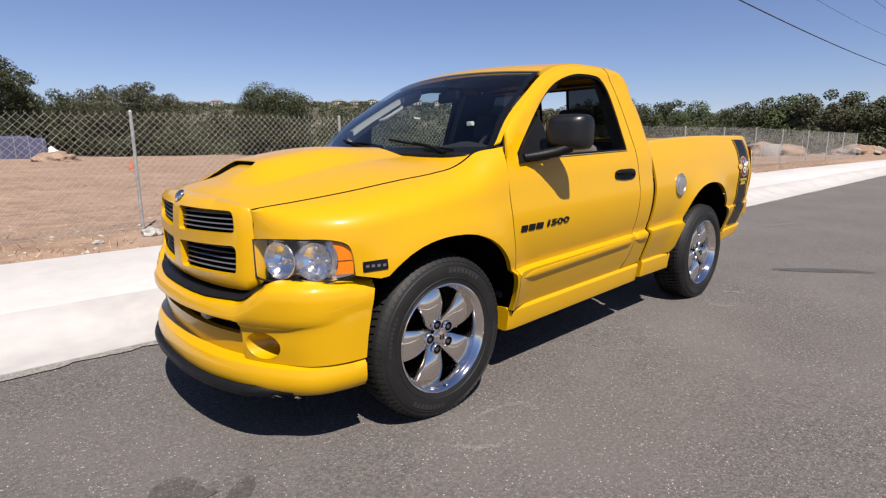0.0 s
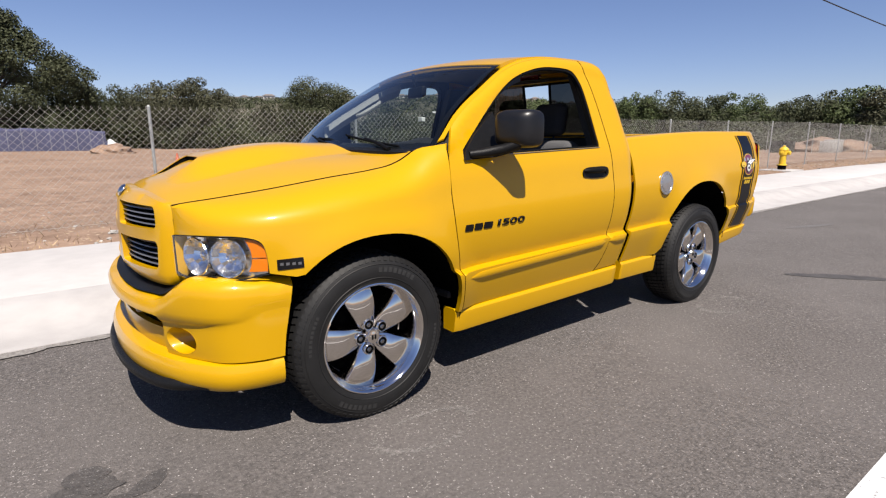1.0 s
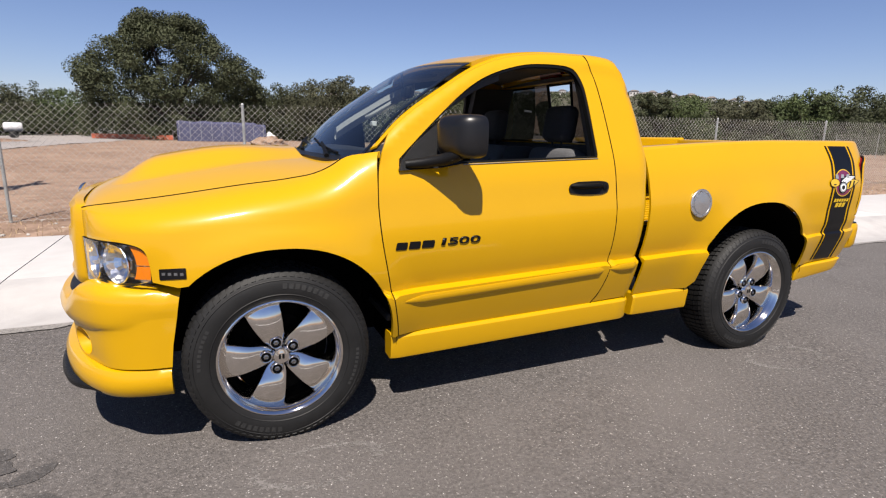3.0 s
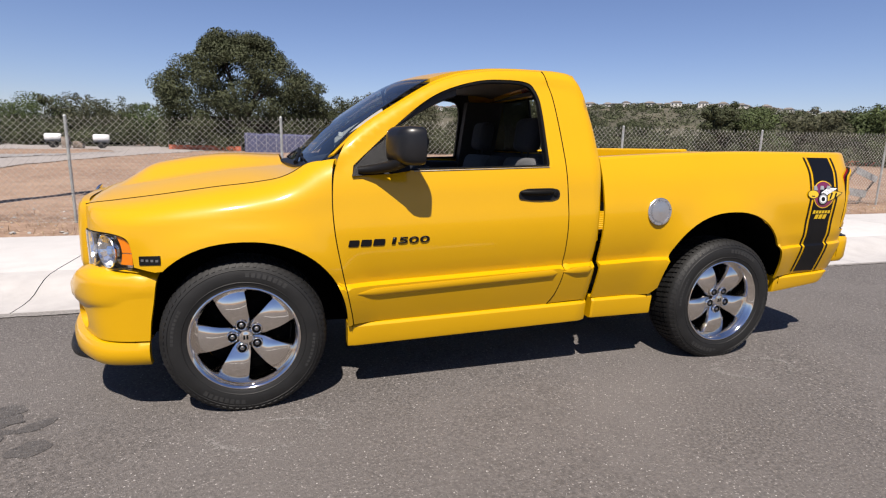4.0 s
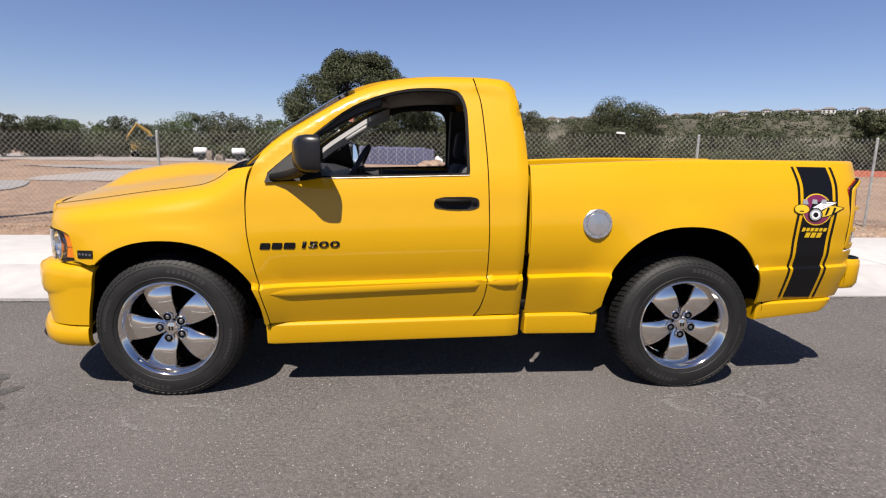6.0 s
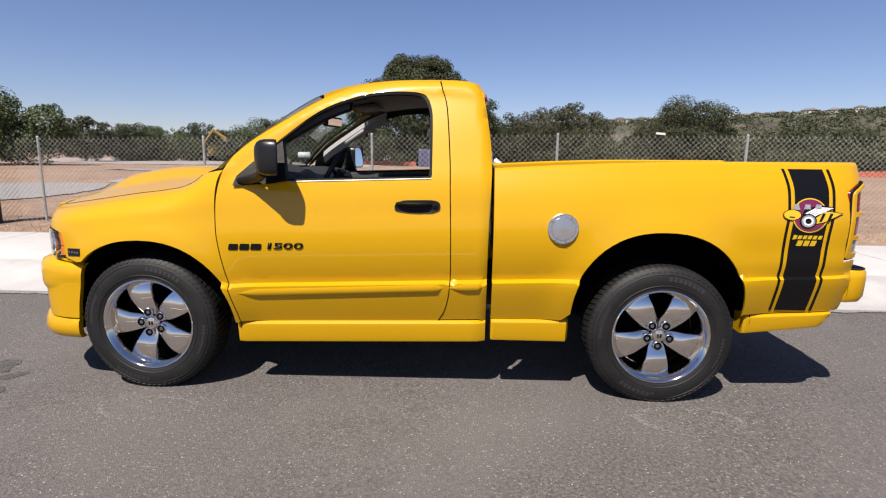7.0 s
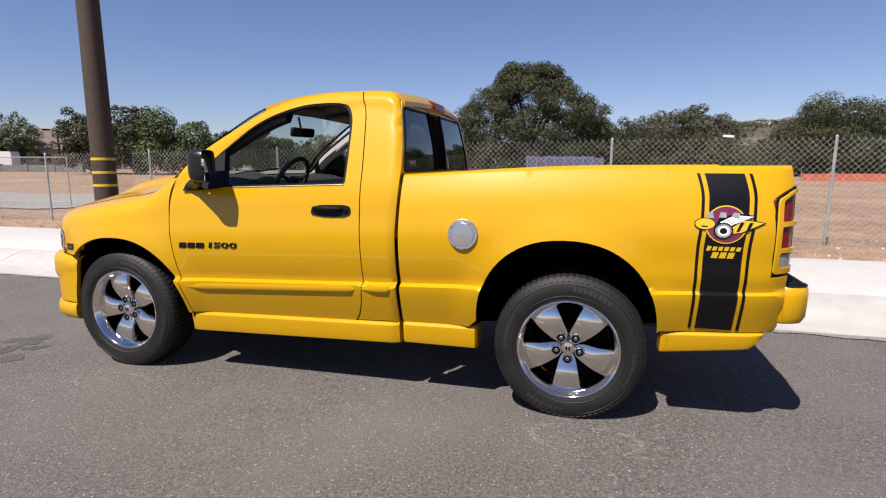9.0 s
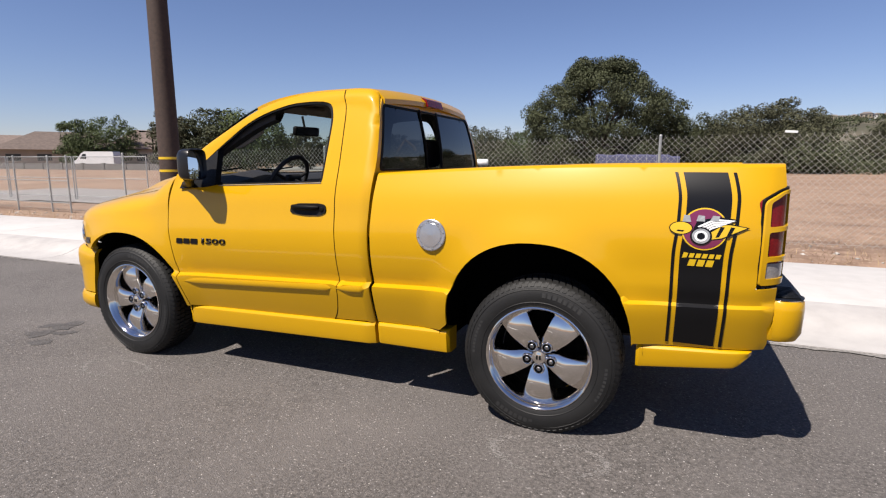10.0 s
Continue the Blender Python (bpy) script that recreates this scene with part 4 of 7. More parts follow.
def build_nose():
    shut = lambda a, b, n: [a + (b - a) * k / n for k in range(n + 1)]
    plan = Plan([(-0.965, 1.0), (-0.955, 0.78), (-0.915, 0.55), (-0.835, 0.33), (-0.745, 0.185), (-0.655, 0.100), (-0.53, 0.060), (-0.372, 0.045)])
    S = plan.half
    inward = lambda p: (0.4 - p[0], (1.0 - p[1]) * 0.8, 0) if abs(p[1] - 1) < 0.85 else (0, 1 - p[1], 0)
    prof = curve1([(0.36, -0.040), (0.41, -0.032), (0.50, -0.024), (0.572, -0.021), (0.584, -0.018), (0.598, -0.004), (0.63, 0.004), (0.69, 0.004), (0.728, -0.006), (0.750, -0.028), (0.762, -0.062)])
    # the crease sinks towards the slot and turns up at the wing; the top edge dips under the grille
    crease = lambda s: float(np.interp(abs(s), (0.0, 0.58, 0.87, 1.06, 1.14, S), (0.562, 0.562, 0.572, 0.591, 0.618, 0.625)))
    top = lambda s: 0.660 + 0.012 * step01(0.30, 0.56, abs(s)) + 0.095 * step01(0.58, 0.82, abs(s)) - 0.012 * step01(0.9, S, abs(s))
    fold = lambda s, z: z + (0.591 - crease(s)) * step01(0.40, 0.50, z) * step01(0.72, 0.63, z) + (0.760 - top(s)) * step01(0.60, top(s), z)

    def bmap(s, z):
        q = fold(s, z)
        return plan.place(s, z, (prof(q) if q > 0.6 else prof(q) * step01(S - 0.12, S - 0.50, abs(s))) - 0.026 * step01(0.622, 0.606, abs(s)) * step01(0.606, 0.594, q))

    rear = [(S - 0.0, 0.745), (S - 0.022, 0.62), (S - 0.045, 0.50), (S - 0.055, 0.412)]
    out = [(s, 0.405) for s in shut(-S + 0.055, S - 0.055, 40)] + rear[::-1] + [(s, top(s)) for s in shut(S - 0.02, -S + 0.02, 80)] + [(-a, b) for a, b in rear]
    slot = round_poly([(-0.585, 0.508), (0.585, 0.508), (0.585, 0.563), (-0.585, 0.563)], 0.012)
    fogs = []
    for sg in (-1, 1):
        fogs.append([(sg * 0.735 + 0.092 * math.cos(a), 0.482 + 0.062 * math.sin(a)) for a in [2 * math.pi * k / 28 for k in range(28)]])
    lines = [[(sg * s, crease(s) + d) for s in shut(0.625, S, 30)] for d in (-0.013, -0.005, 0.001, 0.007) for sg in (-1, 1)] + [[(s, 0.587) for s in shut(-0.6, 0.6, 50)]] + [[(s, top(s) - d) for s in shut(-S, S, 100)] for d in (0.010, 0.024)]
    lines += [[(sg * q, 0.41 + 0.19 * k / 12) for k in range(13)] for sg in (-1, 1) for q in (0.604, 0.614, 0.624)]
    bumper = panel("front_bumper", out, bmap, YELLOW, truck, holes=[slot] + fogs, step=0.035, rim=0.03, inward=inward, lines=lines, flip=True, label="yellow body-coloured front bumper")
    # centre blade under the slot
    part_out = [(s, 0.405) for s in shut(-0.62, 0.62, 20)] + [(s, 0.60) for s in shut(0.62, -0.62, 20)]
    panel("air_intake", part_out, lambda s, z: plan.place(s, z, -0.085), DARK, bumper, step=0.06, rim=0)
    bm = bmesh.new()
    for z, o in ((0.575, -0.07),):
        sweep(bm, [plan.place(s, z, o) for s in shut(-0.6, 0.6, 16)], 0.014, 6)
    part("intake_bar", bm, BLACK, bumper)
    for s in (-0.33, 0.33):
        bm = bmesh.new()
        p = Vector(plan.place(s, 0.553, -0.07))
        box(bm, (p.x - 0.035, p.y - 0.035, p.z - 0.015), (p.x + 0.03, p.y + 0.035, p.z + 0.018), 0.008)
        part("tow_hook", bm, STEEL, bumper)
    # fog lamps in round wells
    for sg in (-1, 1):
        c = Vector(plan.place(sg * 0.735, 0.487, -0.04))
        q = Vector(plan.place(sg * 0.735, 0.487, -0.12)) - c
        qa = q.normalized().to_track_quat("Z", "Y").to_matrix().to_4x4()
        bm = bmesh.new()
        rim0 = [Vector(bmap(sg * 0.735 + 0.092 * math.cos(a), 0.482 + 0.062 * math.sin(a))) for a in [2 * math.pi * k / 28 for k in range(28)]]
        mid = sum(rim0, Vector()) / 28
        rings = []
        for sc, back in ((1.0, -0.001), (0.97, 0.006), (0.94, 0.03), (0.80, 0.085), (0.55, 0.11)):
            rings.append([bm.verts.new(mid + (p - mid) * sc + Vector((back, 0, 0))) for p in rim0])
        for A, B in zip(rings[:-1], rings[1:]):
            for k in range(28):
                bm.faces.new((A[k], A[(k + 1) % 28], B[(k + 1) % 28], B[k]))
        bm.faces.new(rings[-1])
        well = part("fog_lamp_well", bm, YELLOW, bumper)
        c = mid + Vector((0.045, 0, -0.004))
        qa = Vector((1, 0, 0)).to_track_quat("Z", "Y").to_matrix().to_4x4()
        bm = bmesh.new()
        lathe(bm, [(0.0005, 0.072), (0.020, 0.070), (0.036, 0.078), (0.042, 0.092)], 24, (0, 0, 0), "z", False)
        bmesh.ops.transform(bm, matrix=Matrix.Translation(c) @ qa, verts=bm.verts[:])
        part("fog_lamp", bm, REFL, well, "small clear fog lamp")
    # black step pad on the bumper's top
    bm = bmesh.new()
    rings = []
    for s in shut(-0.74, 0.74, 40):
        a, b = Vector(plan.place(s, top(s) - 0.006, -0.040)), Vector(plan.place(s * 0.9, min(top(s) + 0.022, 0.712), -0.17))
        rings.append([bm.verts.new(a), bm.verts.new(a + Vector((0.01, 0, 0.008))), bm.verts.new(b + Vector((0, 0, 0.008))), bm.verts.new(b + Vector((0, 0, -0.03)))])
    for A, B in zip(rings[:-1], rings[1:]):
        for k in range(3):
            bm.faces.new((A[k], B[k], B[k + 1], A[k + 1]))
    part("step_pad", bm, BLACK, bumper, "black textured pad on the bumper")
    # air dam
    dprof = curve1([(0.27, -0.020), (0.29, -0.002), (0.33, 0.008), (0.37, 0.006), (0.395, -0.008), (0.409, -0.050)])
    dmap = lambda s, z: plan.place(s, z, dprof(z))
    lowz = lambda s: 0.292 - 0.018 * step01(0.35, 0.6, abs(s))
    e = S - 0.06
    dout = [(s, lowz(s)) for s in shut(-e, e, 44)] + [(s, 0.408) for s in shut(e, -e, 44)]
    dam = panel("air_dam", dout, dmap, YELLOW, truck, step=0.03, rim=0.04, inward=inward, flip=True, label="yellow air dam under the bumper")
    bm = bmesh.new()
    sweep(bm, [plan.place(s, 0.274 + 0.012 * step01(0.55, 0.78, abs(s)), 0.004 - 0.02 * step01(0.6, 0.85, abs(s))) for s in shut(-0.88, 0.88, 50)],
          [0.010 + 0.018 * step01(0.88, 0.70, abs(s)) for s in shut(-0.88, 0.88, 50)], 10)
    part("lip", bm, BLACK, dam, "black rubber lip")
    # grille surround
    gp = Plan([(-0.905, 1.0), (-0.895, 0.8), (-0.865, 0.6), (-0.832, 0.475), (-0.800, 0.415), (-0.745, 0.386)])
    gs = gp.half
    gprof = curve1([(0.69, -0.030), (0.71, -0.012), (0.74, 0.0), (1.03, -0.012), (1.06, -0.022), (1.085, -0.045), (1.10, -0.075)])
    gmap = lambda s, z: gp.place(s, z, gprof(z))
    gtop = lambda s: 1.098 - 0.040 * (abs(s) / gs)**3
    gout = [(s, 0.705 - 0.012 * (1 - (s / gs)**2)) for s in shut(-gs + 0.05, gs - 0.05, 30)] + [(gs, 0.76)] + [(gs, 1.05)] + [(s, gtop(s)) for s in shut(gs - 0.02, -gs + 0.02, 40)] + [(-gs, 1.05), (-gs, 0.76)]
    holes = []
    for sg in (-1, 1):
        for a, b, c, d in ((0.93, 0.955, 1.052, 1.045), (0.748, 0.772, 0.902, 0.878)):
            h = [(sg * 0.050, a), (sg * 0.560, b), (sg * 0.545, c), (sg * 0.050, d)] if a > 0.9 else [(sg * 0.060, a), (sg * 0.555, b), (sg * 0.565, c), (sg * 0.050, d)]
            holes.append(round_poly(h, [0.015, 0.03, 0.035, 0.015]))
    grille = panel("grille", gout, gmap, YELLOW, truck, holes=holes, step=0.03, rim=0.035, inward=(1, 0, 0), flip=True, label="yellow cross-bar grille with dark slats")
    panel("grille_back", [(s, 0.73) for s in shut(-0.58, 0.58, 14)] + [(s, 1.06) for s in shut(0.58, -0.58, 14)], lambda s, z: gp.place(s, z, -0.075), DARK, grille, step=0.08, rim=0)
    for z0, z1, n in ((0.757, 0.905, 6), (0.938, 1.052, 5)):
        for k in range(n):
            z = z0 + (z1 - z0) * (k + 0.5) / n
            for a, b in ((-0.57, -0.045), (0.045, 0.57)):
                bm = bmesh.new()
                rings = []
                for s in shut(a, b, 8):
                    zz = z + 0.018 * (abs(s) / 0.57)
                    p, q = Vector(gp.place(s, zz, -0.024)), Vector(gp.place(s, zz, -0.055))
                    rings.append([bm.verts.new(p), bm.verts.new(p + Vector((0.004, 0, 0.005))), bm.verts.new(q + Vector((0, 0, 0.004))), bm.verts.new(q - Vector((0, 0, 0.002)))])
                for A, B in zip(rings[:-1], rings[1:]):
                    for j in range(4):
                        bm.faces.new((A[j], A[(j + 1) % 4], B[(j + 1) % 4], B[j]))
                part("slat", bm, SLAT, grille)
    # headlamps
    for mir in (False, True):
        nm = lambda p: Vector((p[0], p[1] if not mir else 2 - p[1], p[2]))
        # own plan curve from the grille's edge to the wing
        pts = smooth_line([(-0.768, 0.392), (-0.735, 0.300), (-0.69, 0.218), (-0.63, 0.148), (-0.56, 0.098), (-0.472, 0.050)], 8)
        P = np.array(pts)
        d = np.concatenate([[0], np.cumsum(np.sqrt((np.diff(P, axis=0)**2).sum(1)))])
        L = d[-1]

        def lamp(u, z, out=0.0, P=P, d=d):
            x, y = float(np.interp(u, d, P[:, 0])), float(np.interp(u, d, P[:, 1]))
            n = Vector((-0.75, -0.66, 0))
            return (x + n.x * out, y + n.y * out, z)
        outl = smooth_line([(0.0, 0.932), (0.10, 0.941), (0.25, 0.944), (L - 0.075, 0.938), (L - 0.016, 0.908), (L, 0.86), (L, 0.780)], 5) + \
            smooth_line([(L - 0.06, 0.769), (0.345, 0.757), (0.295, 0.755), (0.25, 0.763), (0.215, 0.771), (0.185, 0.759), (0.15, 0.751), (0.09, 0.754), (0.03, 0.757), (0.004, 0.765)], 4)
        outl = outl[::-1]
        head = panel("headlamp", outl, lambda u, z: lamp(u, z, -0.070), REFL, truck, step=0.03, rim=0.0, inward=(1, 1, 0), mirror=mir, label="clear twin-reflector headlamp with amber corner")
        # bowl reflectors
        for uc, r, ph in ((0.142, 0.083, 0.3), (0.298, 0.085, 0.9)):
            bm = bmesh.new()
            bowl = [(r, 0.0), (r * 0.97, 0.004), (r * 0.93, -0.008), (r * 0.72, -0.030), (r * 0.46, -0.045), (r * 0.24, -0.052), (0.016, -0.054), (0.015, -0.030), (0.009, -0.026), (0.0005, -0.025)]
            lathe(bm, bowl, 24, (0, 0, 0), "z", False)
            # facets pressed into the bowl
            for v in bm.verts:
                q = math.hypot(v.co.x, v.co.y) / r
                if 0.2 < q < 0.95:
                    v.co.z += 0.0045 * math.sin(5 * math.atan2(v.co.y, v.co.x) + ph + 4 * q) + 0.003 * math.sin(11 * math.atan2(v.co.y, v.co.x) + 9 * q)
            c = Vector(lamp(uc, 0.850, -0.014))
            t = (Vector(lamp(uc + 0.02, 0.845)) - Vector(lamp(uc - 0.02, 0.845))).normalized()
            nrm = Vector((0, 0, 1)).cross(t) * -1
            nrm = nrm if nrm.x < 0 else -nrm
            q = (nrm + Vector((-0.25, 0, 0))).normalized().to_track_quat("Z", "Y").to_matrix().to_4x4()
            bmesh.ops.transform(bm, matrix=Matrix.Translation(c) @ q, verts=bm.verts[:])
            if mir:
                for v in bm.verts:
                    v.co.y = 2 - v.co.y
            part("reflector", bm, REFLB, head, "", 12)
        for low, hi, nm2 in ((0.852, 0.930, "indicator_lens"), (0.792, 0.846, "marker_lens")):
            cut = lambda z: 0.398 - 0.021 * ((z - 0.852) / 0.070)**2
            aout = [(cut(z), z) for z in shut(hi, low, 8)] + [(L - 0.010, low), (L - 0.010, min(hi, 0.868))] + ([(L - 0.024, 0.905), (L - 0.055, hi)] if hi > 0.9 else [])
            panel(nm2, aout[::-1], lambda u, z: lamp(u, z, -0.012), AMBER, head, step=0.014, rim=0.012, inward=(1, 1, 0), mirror=mir, label="amber indicator lens", smooth=20)
        ln = panel("lamp_lens", outl, lambda u, z: lamp(u, z, 0.004), LENS, head, step=0.03, rim=0.0, mirror=mir)
        ln.visible_shadow = False
        inn = [(L / 2 + (u - L / 2) * 0.978, 0.848 + (z - 0.848) * 0.955) for u, z in outl]
        panel("lamp_bezel", outl, lambda u, z: lamp(u, z, -0.002), TRIMBLACK, head, holes=[inn], step=0.02, rim=0.012, inward=(1, 1, 0), mirror=mir)
        # engine badge on the wing
        bo = round_poly([(-0.442, 0.797), (-0.340, 0.805), (-0.340, 0.848), (-0.442, 0.842)], 0.004)
        bmp = lambda x, z: (x, side_y(x, z) - 0.004, z)
        badge = panel("wing_badge", bo, bmp, DECAL, truck, step=0.02, rim=0.006, mirror=mir, label="small dark metal badge")
        for k in range(4):
            x0 = -0.432 + k * 0.023
            panel("badge_bar", [(x0, 0.817), (x0 + 0.013, 0.818), (x0 + 0.013, 0.829), (x0, 0.828)], lambda x, z: (x, side_y(x, z) - 0.006, z), SLAT, badge, step=0.02, rim=0.003, mirror=mir)
        # model name: plain dark bars in place of letters
        if not mir:
            for ch, a, b in (("1", 0.788, 0.815), ("5", 0.824, 0.877), ("0", 0.884, 0.938), ("0", 0.945, 0.999)):
                lettering("model_number", ch, a, b, 0.866 + 0.028 * (a - 0.56), 0.036, 0.08, lambda x, z: (x, side_y(x, z) - 0.006, z), DECAL, truck)
        for a, b in ((0.555, 0.614), (0.620, 0.680), (0.686, 0.752)):
            z0 = 0.862 + 0.028 * (a - 0.56)
            o = round_poly([(a, z0), (b - 0.006, z0), (b, z0 + 0.012), (b + 0.002, z0 + 0.036), (a + 0.008, z0 + 0.036)], 0.006)
            panel("name_bar", o, lambda x, z: (x, side_y(x, z) - 0.004, z), DECAL, truck, step=0.03, rim=0.006, mirror=mir)


build_nose()


# ---- wheels ----
def build_wheel(cx, cy, cz, outer, spin):
    """outer: -1 where the wheel's face looks to -y. Tyre, rim, five wide chrome spokes, nuts, brake disc."""
    w = empty("wheel", (cx, cy, cz))
    w.parent = truck
    s = outer

    def settle(b):                          # the tyre stands flat on the road and bulges a little there
        low = 0.002 - cz + grade(cx)
        for v in b.verts:
            if v.co.z < low + 0.05:
                v.co.y *= 1 + 0.05 * (low + 0.05 - v.co.z) / 0.05
            v.co.z = max(v.co.z, low)

    bm = bmesh.new()
    prof = [(0.262, 0.105), (0.270, 0.122), (0.290, 0.132), (0.325, 0.139), (0.355, 0.138), (0.381, 0.131), (0.400, 0.119), (0.410, 0.106), (0.4145, 0.090)]
    full = [(r, s * o) for r, o in prof] + [(0.408, s * 0.088), (0.408, -s * 0.088)] + [(r, -s * o) for r, o in prof[::-1]]
    lathe(bm, full, 96, closed=False)
    settle(bm)
    tyre = part("tyre", bm, RUBBER, w, "black road tyre with raised sidewall print", 50)
    # tread blocks
    bm = bmesh.new()
    n = 74
    for k in range(n):
        a0 = 2 * math.pi * k / n
        for row, (o0, o1) in enumerate(((0.070, 0.108), (0.030, 0.064), (-0.024, 0.024), (-0.064, -0.030), (-0.108, -0.070))):
            da = 2 * math.pi / n * 0.74
            sh = (row % 2) * math.pi / n + 0.02 * row
            vs = []
            for rr in (0.404, 0.419):
                for a, o in ((a0 + sh, o0), (a0 + sh + da, o0), (a0 + sh + da + 0.014, o1), (a0 + sh + 0.014, o1)):
                    drop = 0.010 if abs(o) > 0.1 else 0.0
                    vs.append(bm.verts.new(((rr - drop) * math.cos(a), o, (rr - drop) * math.sin(a))))
            for f in ((4, 5, 6, 7), (0, 1, 5, 4), (1, 2, 6, 5), (2, 3, 7, 6), (3, 0, 4, 7)):
                bm.faces.new([vs[q] for q in f])
    settle(bm)
    tagged(part("tread", bm, RUBBER, tyre, "", 20), kind="stuff")
    # shoulder lugs
    bm = bmesh.new()
    for k in range(n):
        a = 2 * math.pi * (k + 0.2) / n
        d = 2 * math.pi / n * 0.55
        for sgn in (-1, 1):
            vs = []
            for dy in (0.0, 0.0025):
                for aa, rr, oo in ((a, 0.408, 0.108), (a + d, 0.408, 0.108), (a + d + 0.02, 0.386, 0.128), (a + 0.02, 0.386, 0.128)):
                    vs.append(bm.verts.new(((rr + dy) * math.cos(aa), sgn * (oo + dy), (rr + dy) * math.sin(aa))))
            for f in ((4, 5, 6, 7), (0, 1, 5, 4), (1, 2, 6, 5), (2, 3, 7, 6), (3, 0, 4, 7)):
                bm.faces.new([vs[q] for q in f])
    settle(bm)
    tagged(part("shoulder_tread", bm, RUBBER, tyre, "", 20), kind="stuff")
    # printed bars and rings on the sidewall
    bm = bmesh.new()

    def band(a0, a1, r0, r1, m=6):
        ring = []
        for k in range(m + 1):
            a = radians(a0 + (a1 - a0) * k / m)
            off = lambda r: s * (np.interp(r, [0.290, 0.325, 0.355, 0.381], [0.132, 0.139, 0.138, 0.131]) + 0.0015)
            ring.append([bm.verts.new((r * math.cos(a), float(off(r)), r * math.sin(a))) for r in (r0, r1)])
        for A, B in zip(ring[:-1], ring[1:]):
            bm.faces.new((A[0], A[1], B[1], B[0]))
    for base, cnt in ((52, 8), (232, 8)):
        for k in range(cnt):
            band(base + k * 4.6, base + k * 4.6 + 3.2, 0.334, 0.360, 2)
    for base, cnt in ((150, 9), (330, 9)):
        for k in range(cnt):
            band(base + k * 3.6, base + k * 3.6 + 2.5, 0.340, 0.355, 2)
    tagged(part("sidewall_print", bm, LETTER, tyre, "worn pale bars of sidewall print"), kind="stuff")
    bm = bmesh.new()
    for r in (0.306, 0.372):
        o = float(np.interp(r, [0.290, 0.325, 0.355, 0.381], [0.132, 0.139, 0.138, 0.131]))
        lathe(bm, [(r - 0.003, s * o), (r, s * (o + 0.003)), (r + 0.003, s * o)], 72, closed=False)
    part("sidewall_rib", bm, RUBBER, tyre)
    # rim barrel and lip
    bm = bmesh.new()
    lathe(bm, [(0.274, s * 0.110), (0.281, s * 0.124), (0.279, s * 0.132), (0.274, s * 0.134), (0.268, s * 0.130), (0.262, s * 0.118), (0.255, s * 0.108), (0.248, s * 0.098), (0.243, s * 0.070), (0.233, s * 0.02), (0.228, -s * 0.11)], 96, closed=False)
    rim = part("rim", bm, CHROME, w, "polished chrome rim", 50)
    # spokes
    face, deep = 0.098, 0.055
    for k in range(5):
        th = radians(spin + 72 * k)
        cols = []
        for r, hw, yo in ((0.034, 0.024, 0.074), (0.055, 0.036, 0.077), (0.080, 0.046, 0.083), (0.100, 0.051, 0.091), (0.120, 0.055, 0.0985), (0.140, 0.0595, 0.1035), (0.160, 0.064, 0.1055), (0.180, 0.068, 0.1050), (0.200, 0.0715, 0.1025), (0.218, 0.074, 0.0985), (0.234, 0.0755, 0.0935), (0.252, 0.076, 0.087)):
            row = []
            for q, drop in ((-1.16, 0.060), (-1.11, 0.036), (-1.06, 0.020), (-1.0, 0.0125), (-0.88, 0.0085), (-0.55, 0.0032), (0.0, 0.0), (0.55, 0.0032), (0.88, 0.0085), (1.0, 0.0125), (1.06, 0.020), (1.11, 0.036), (1.16, 0.060)):
                row.append((r, hw * q, yo - drop * min(1.0, 0.20 + r / 0.14)))
            cols.append(row)
        bm = bmesh.new()
        g = [[bm.verts.new(((r * math.cos(th) - t * math.sin(th)), s * y, (r * math.sin(th) + t * math.cos(th)))) for r, t, y in row] for row in cols]
        for A, B in zip(g[:-1], g[1:]):
            for j in range(12):
                bm.faces.new((A[j], A[j + 1], B[j + 1], B[j]))
        # back faces to give depth
        bk = [[bm.verts.new((v.co.x, v.co.y - s * 0.035, v.co.z)) for v in (row[0], row[-1])] for row in g]
        for i in range(len(g) - 1):
            bm.faces.new((g[i][0], g[i + 1][0], bk[i + 1][0], bk[i][0]))
            bm.faces.new((g[i + 1][-1], g[i][-1], bk[i][1], bk[i + 1][1]))
        part("spoke", bm, CHROME, rim, "", 32)
        # nut in its pocket
        bm = bmesh.new()
        c = (0.067 * math.cos(th), 0, 0.067 * math.sin(th))
        lathe(bm, [(0.0315, s * 0.083), (0.0275, s * 0.0925), (0.0250, s * 0.0945), (0.0235, s * 0.0940), (0.0225, s * 0.086)], 22, c, closed=False)
        part("nut_pocket", bm, CHROME, rim)
        # pocket floor in near-black, painting in the shade of the recess
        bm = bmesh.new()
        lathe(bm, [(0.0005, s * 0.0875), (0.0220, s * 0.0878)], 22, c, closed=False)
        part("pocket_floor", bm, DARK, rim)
        bm = bmesh.new()
        lathe(bm, [(0.0125, s * 0.080), (0.0125, s * 0.092), (0.008, s * 0.0945), (0.0005, s * 0.0945)], 6, c, closed=False)
        part("wheel_nut", bm, NUT, rim, "", 20)
    bm = bmesh.new()
    lathe(bm, [(0.044, s * 0.082), (0.038, s * 0.094), (0.034, s * 0.100), (0.029, s * 0.100), (0.020, s * 0.104), (0.0005, s * 0.105)], 32, closed=False)
    part("hub_cap", bm, CHROME, rim, "chrome hub cap")
    bm = bmesh.new()
    for t in (-0.008, 0.008):
        box(bm, (t - 0.005, s * 0.105 - 0.002, -0.012), (t + 0.005, s * 0.105 + 0.002, 0.012), 0.0015, 1)
    part("cap_mark", bm, TRIMBLACK, rim)
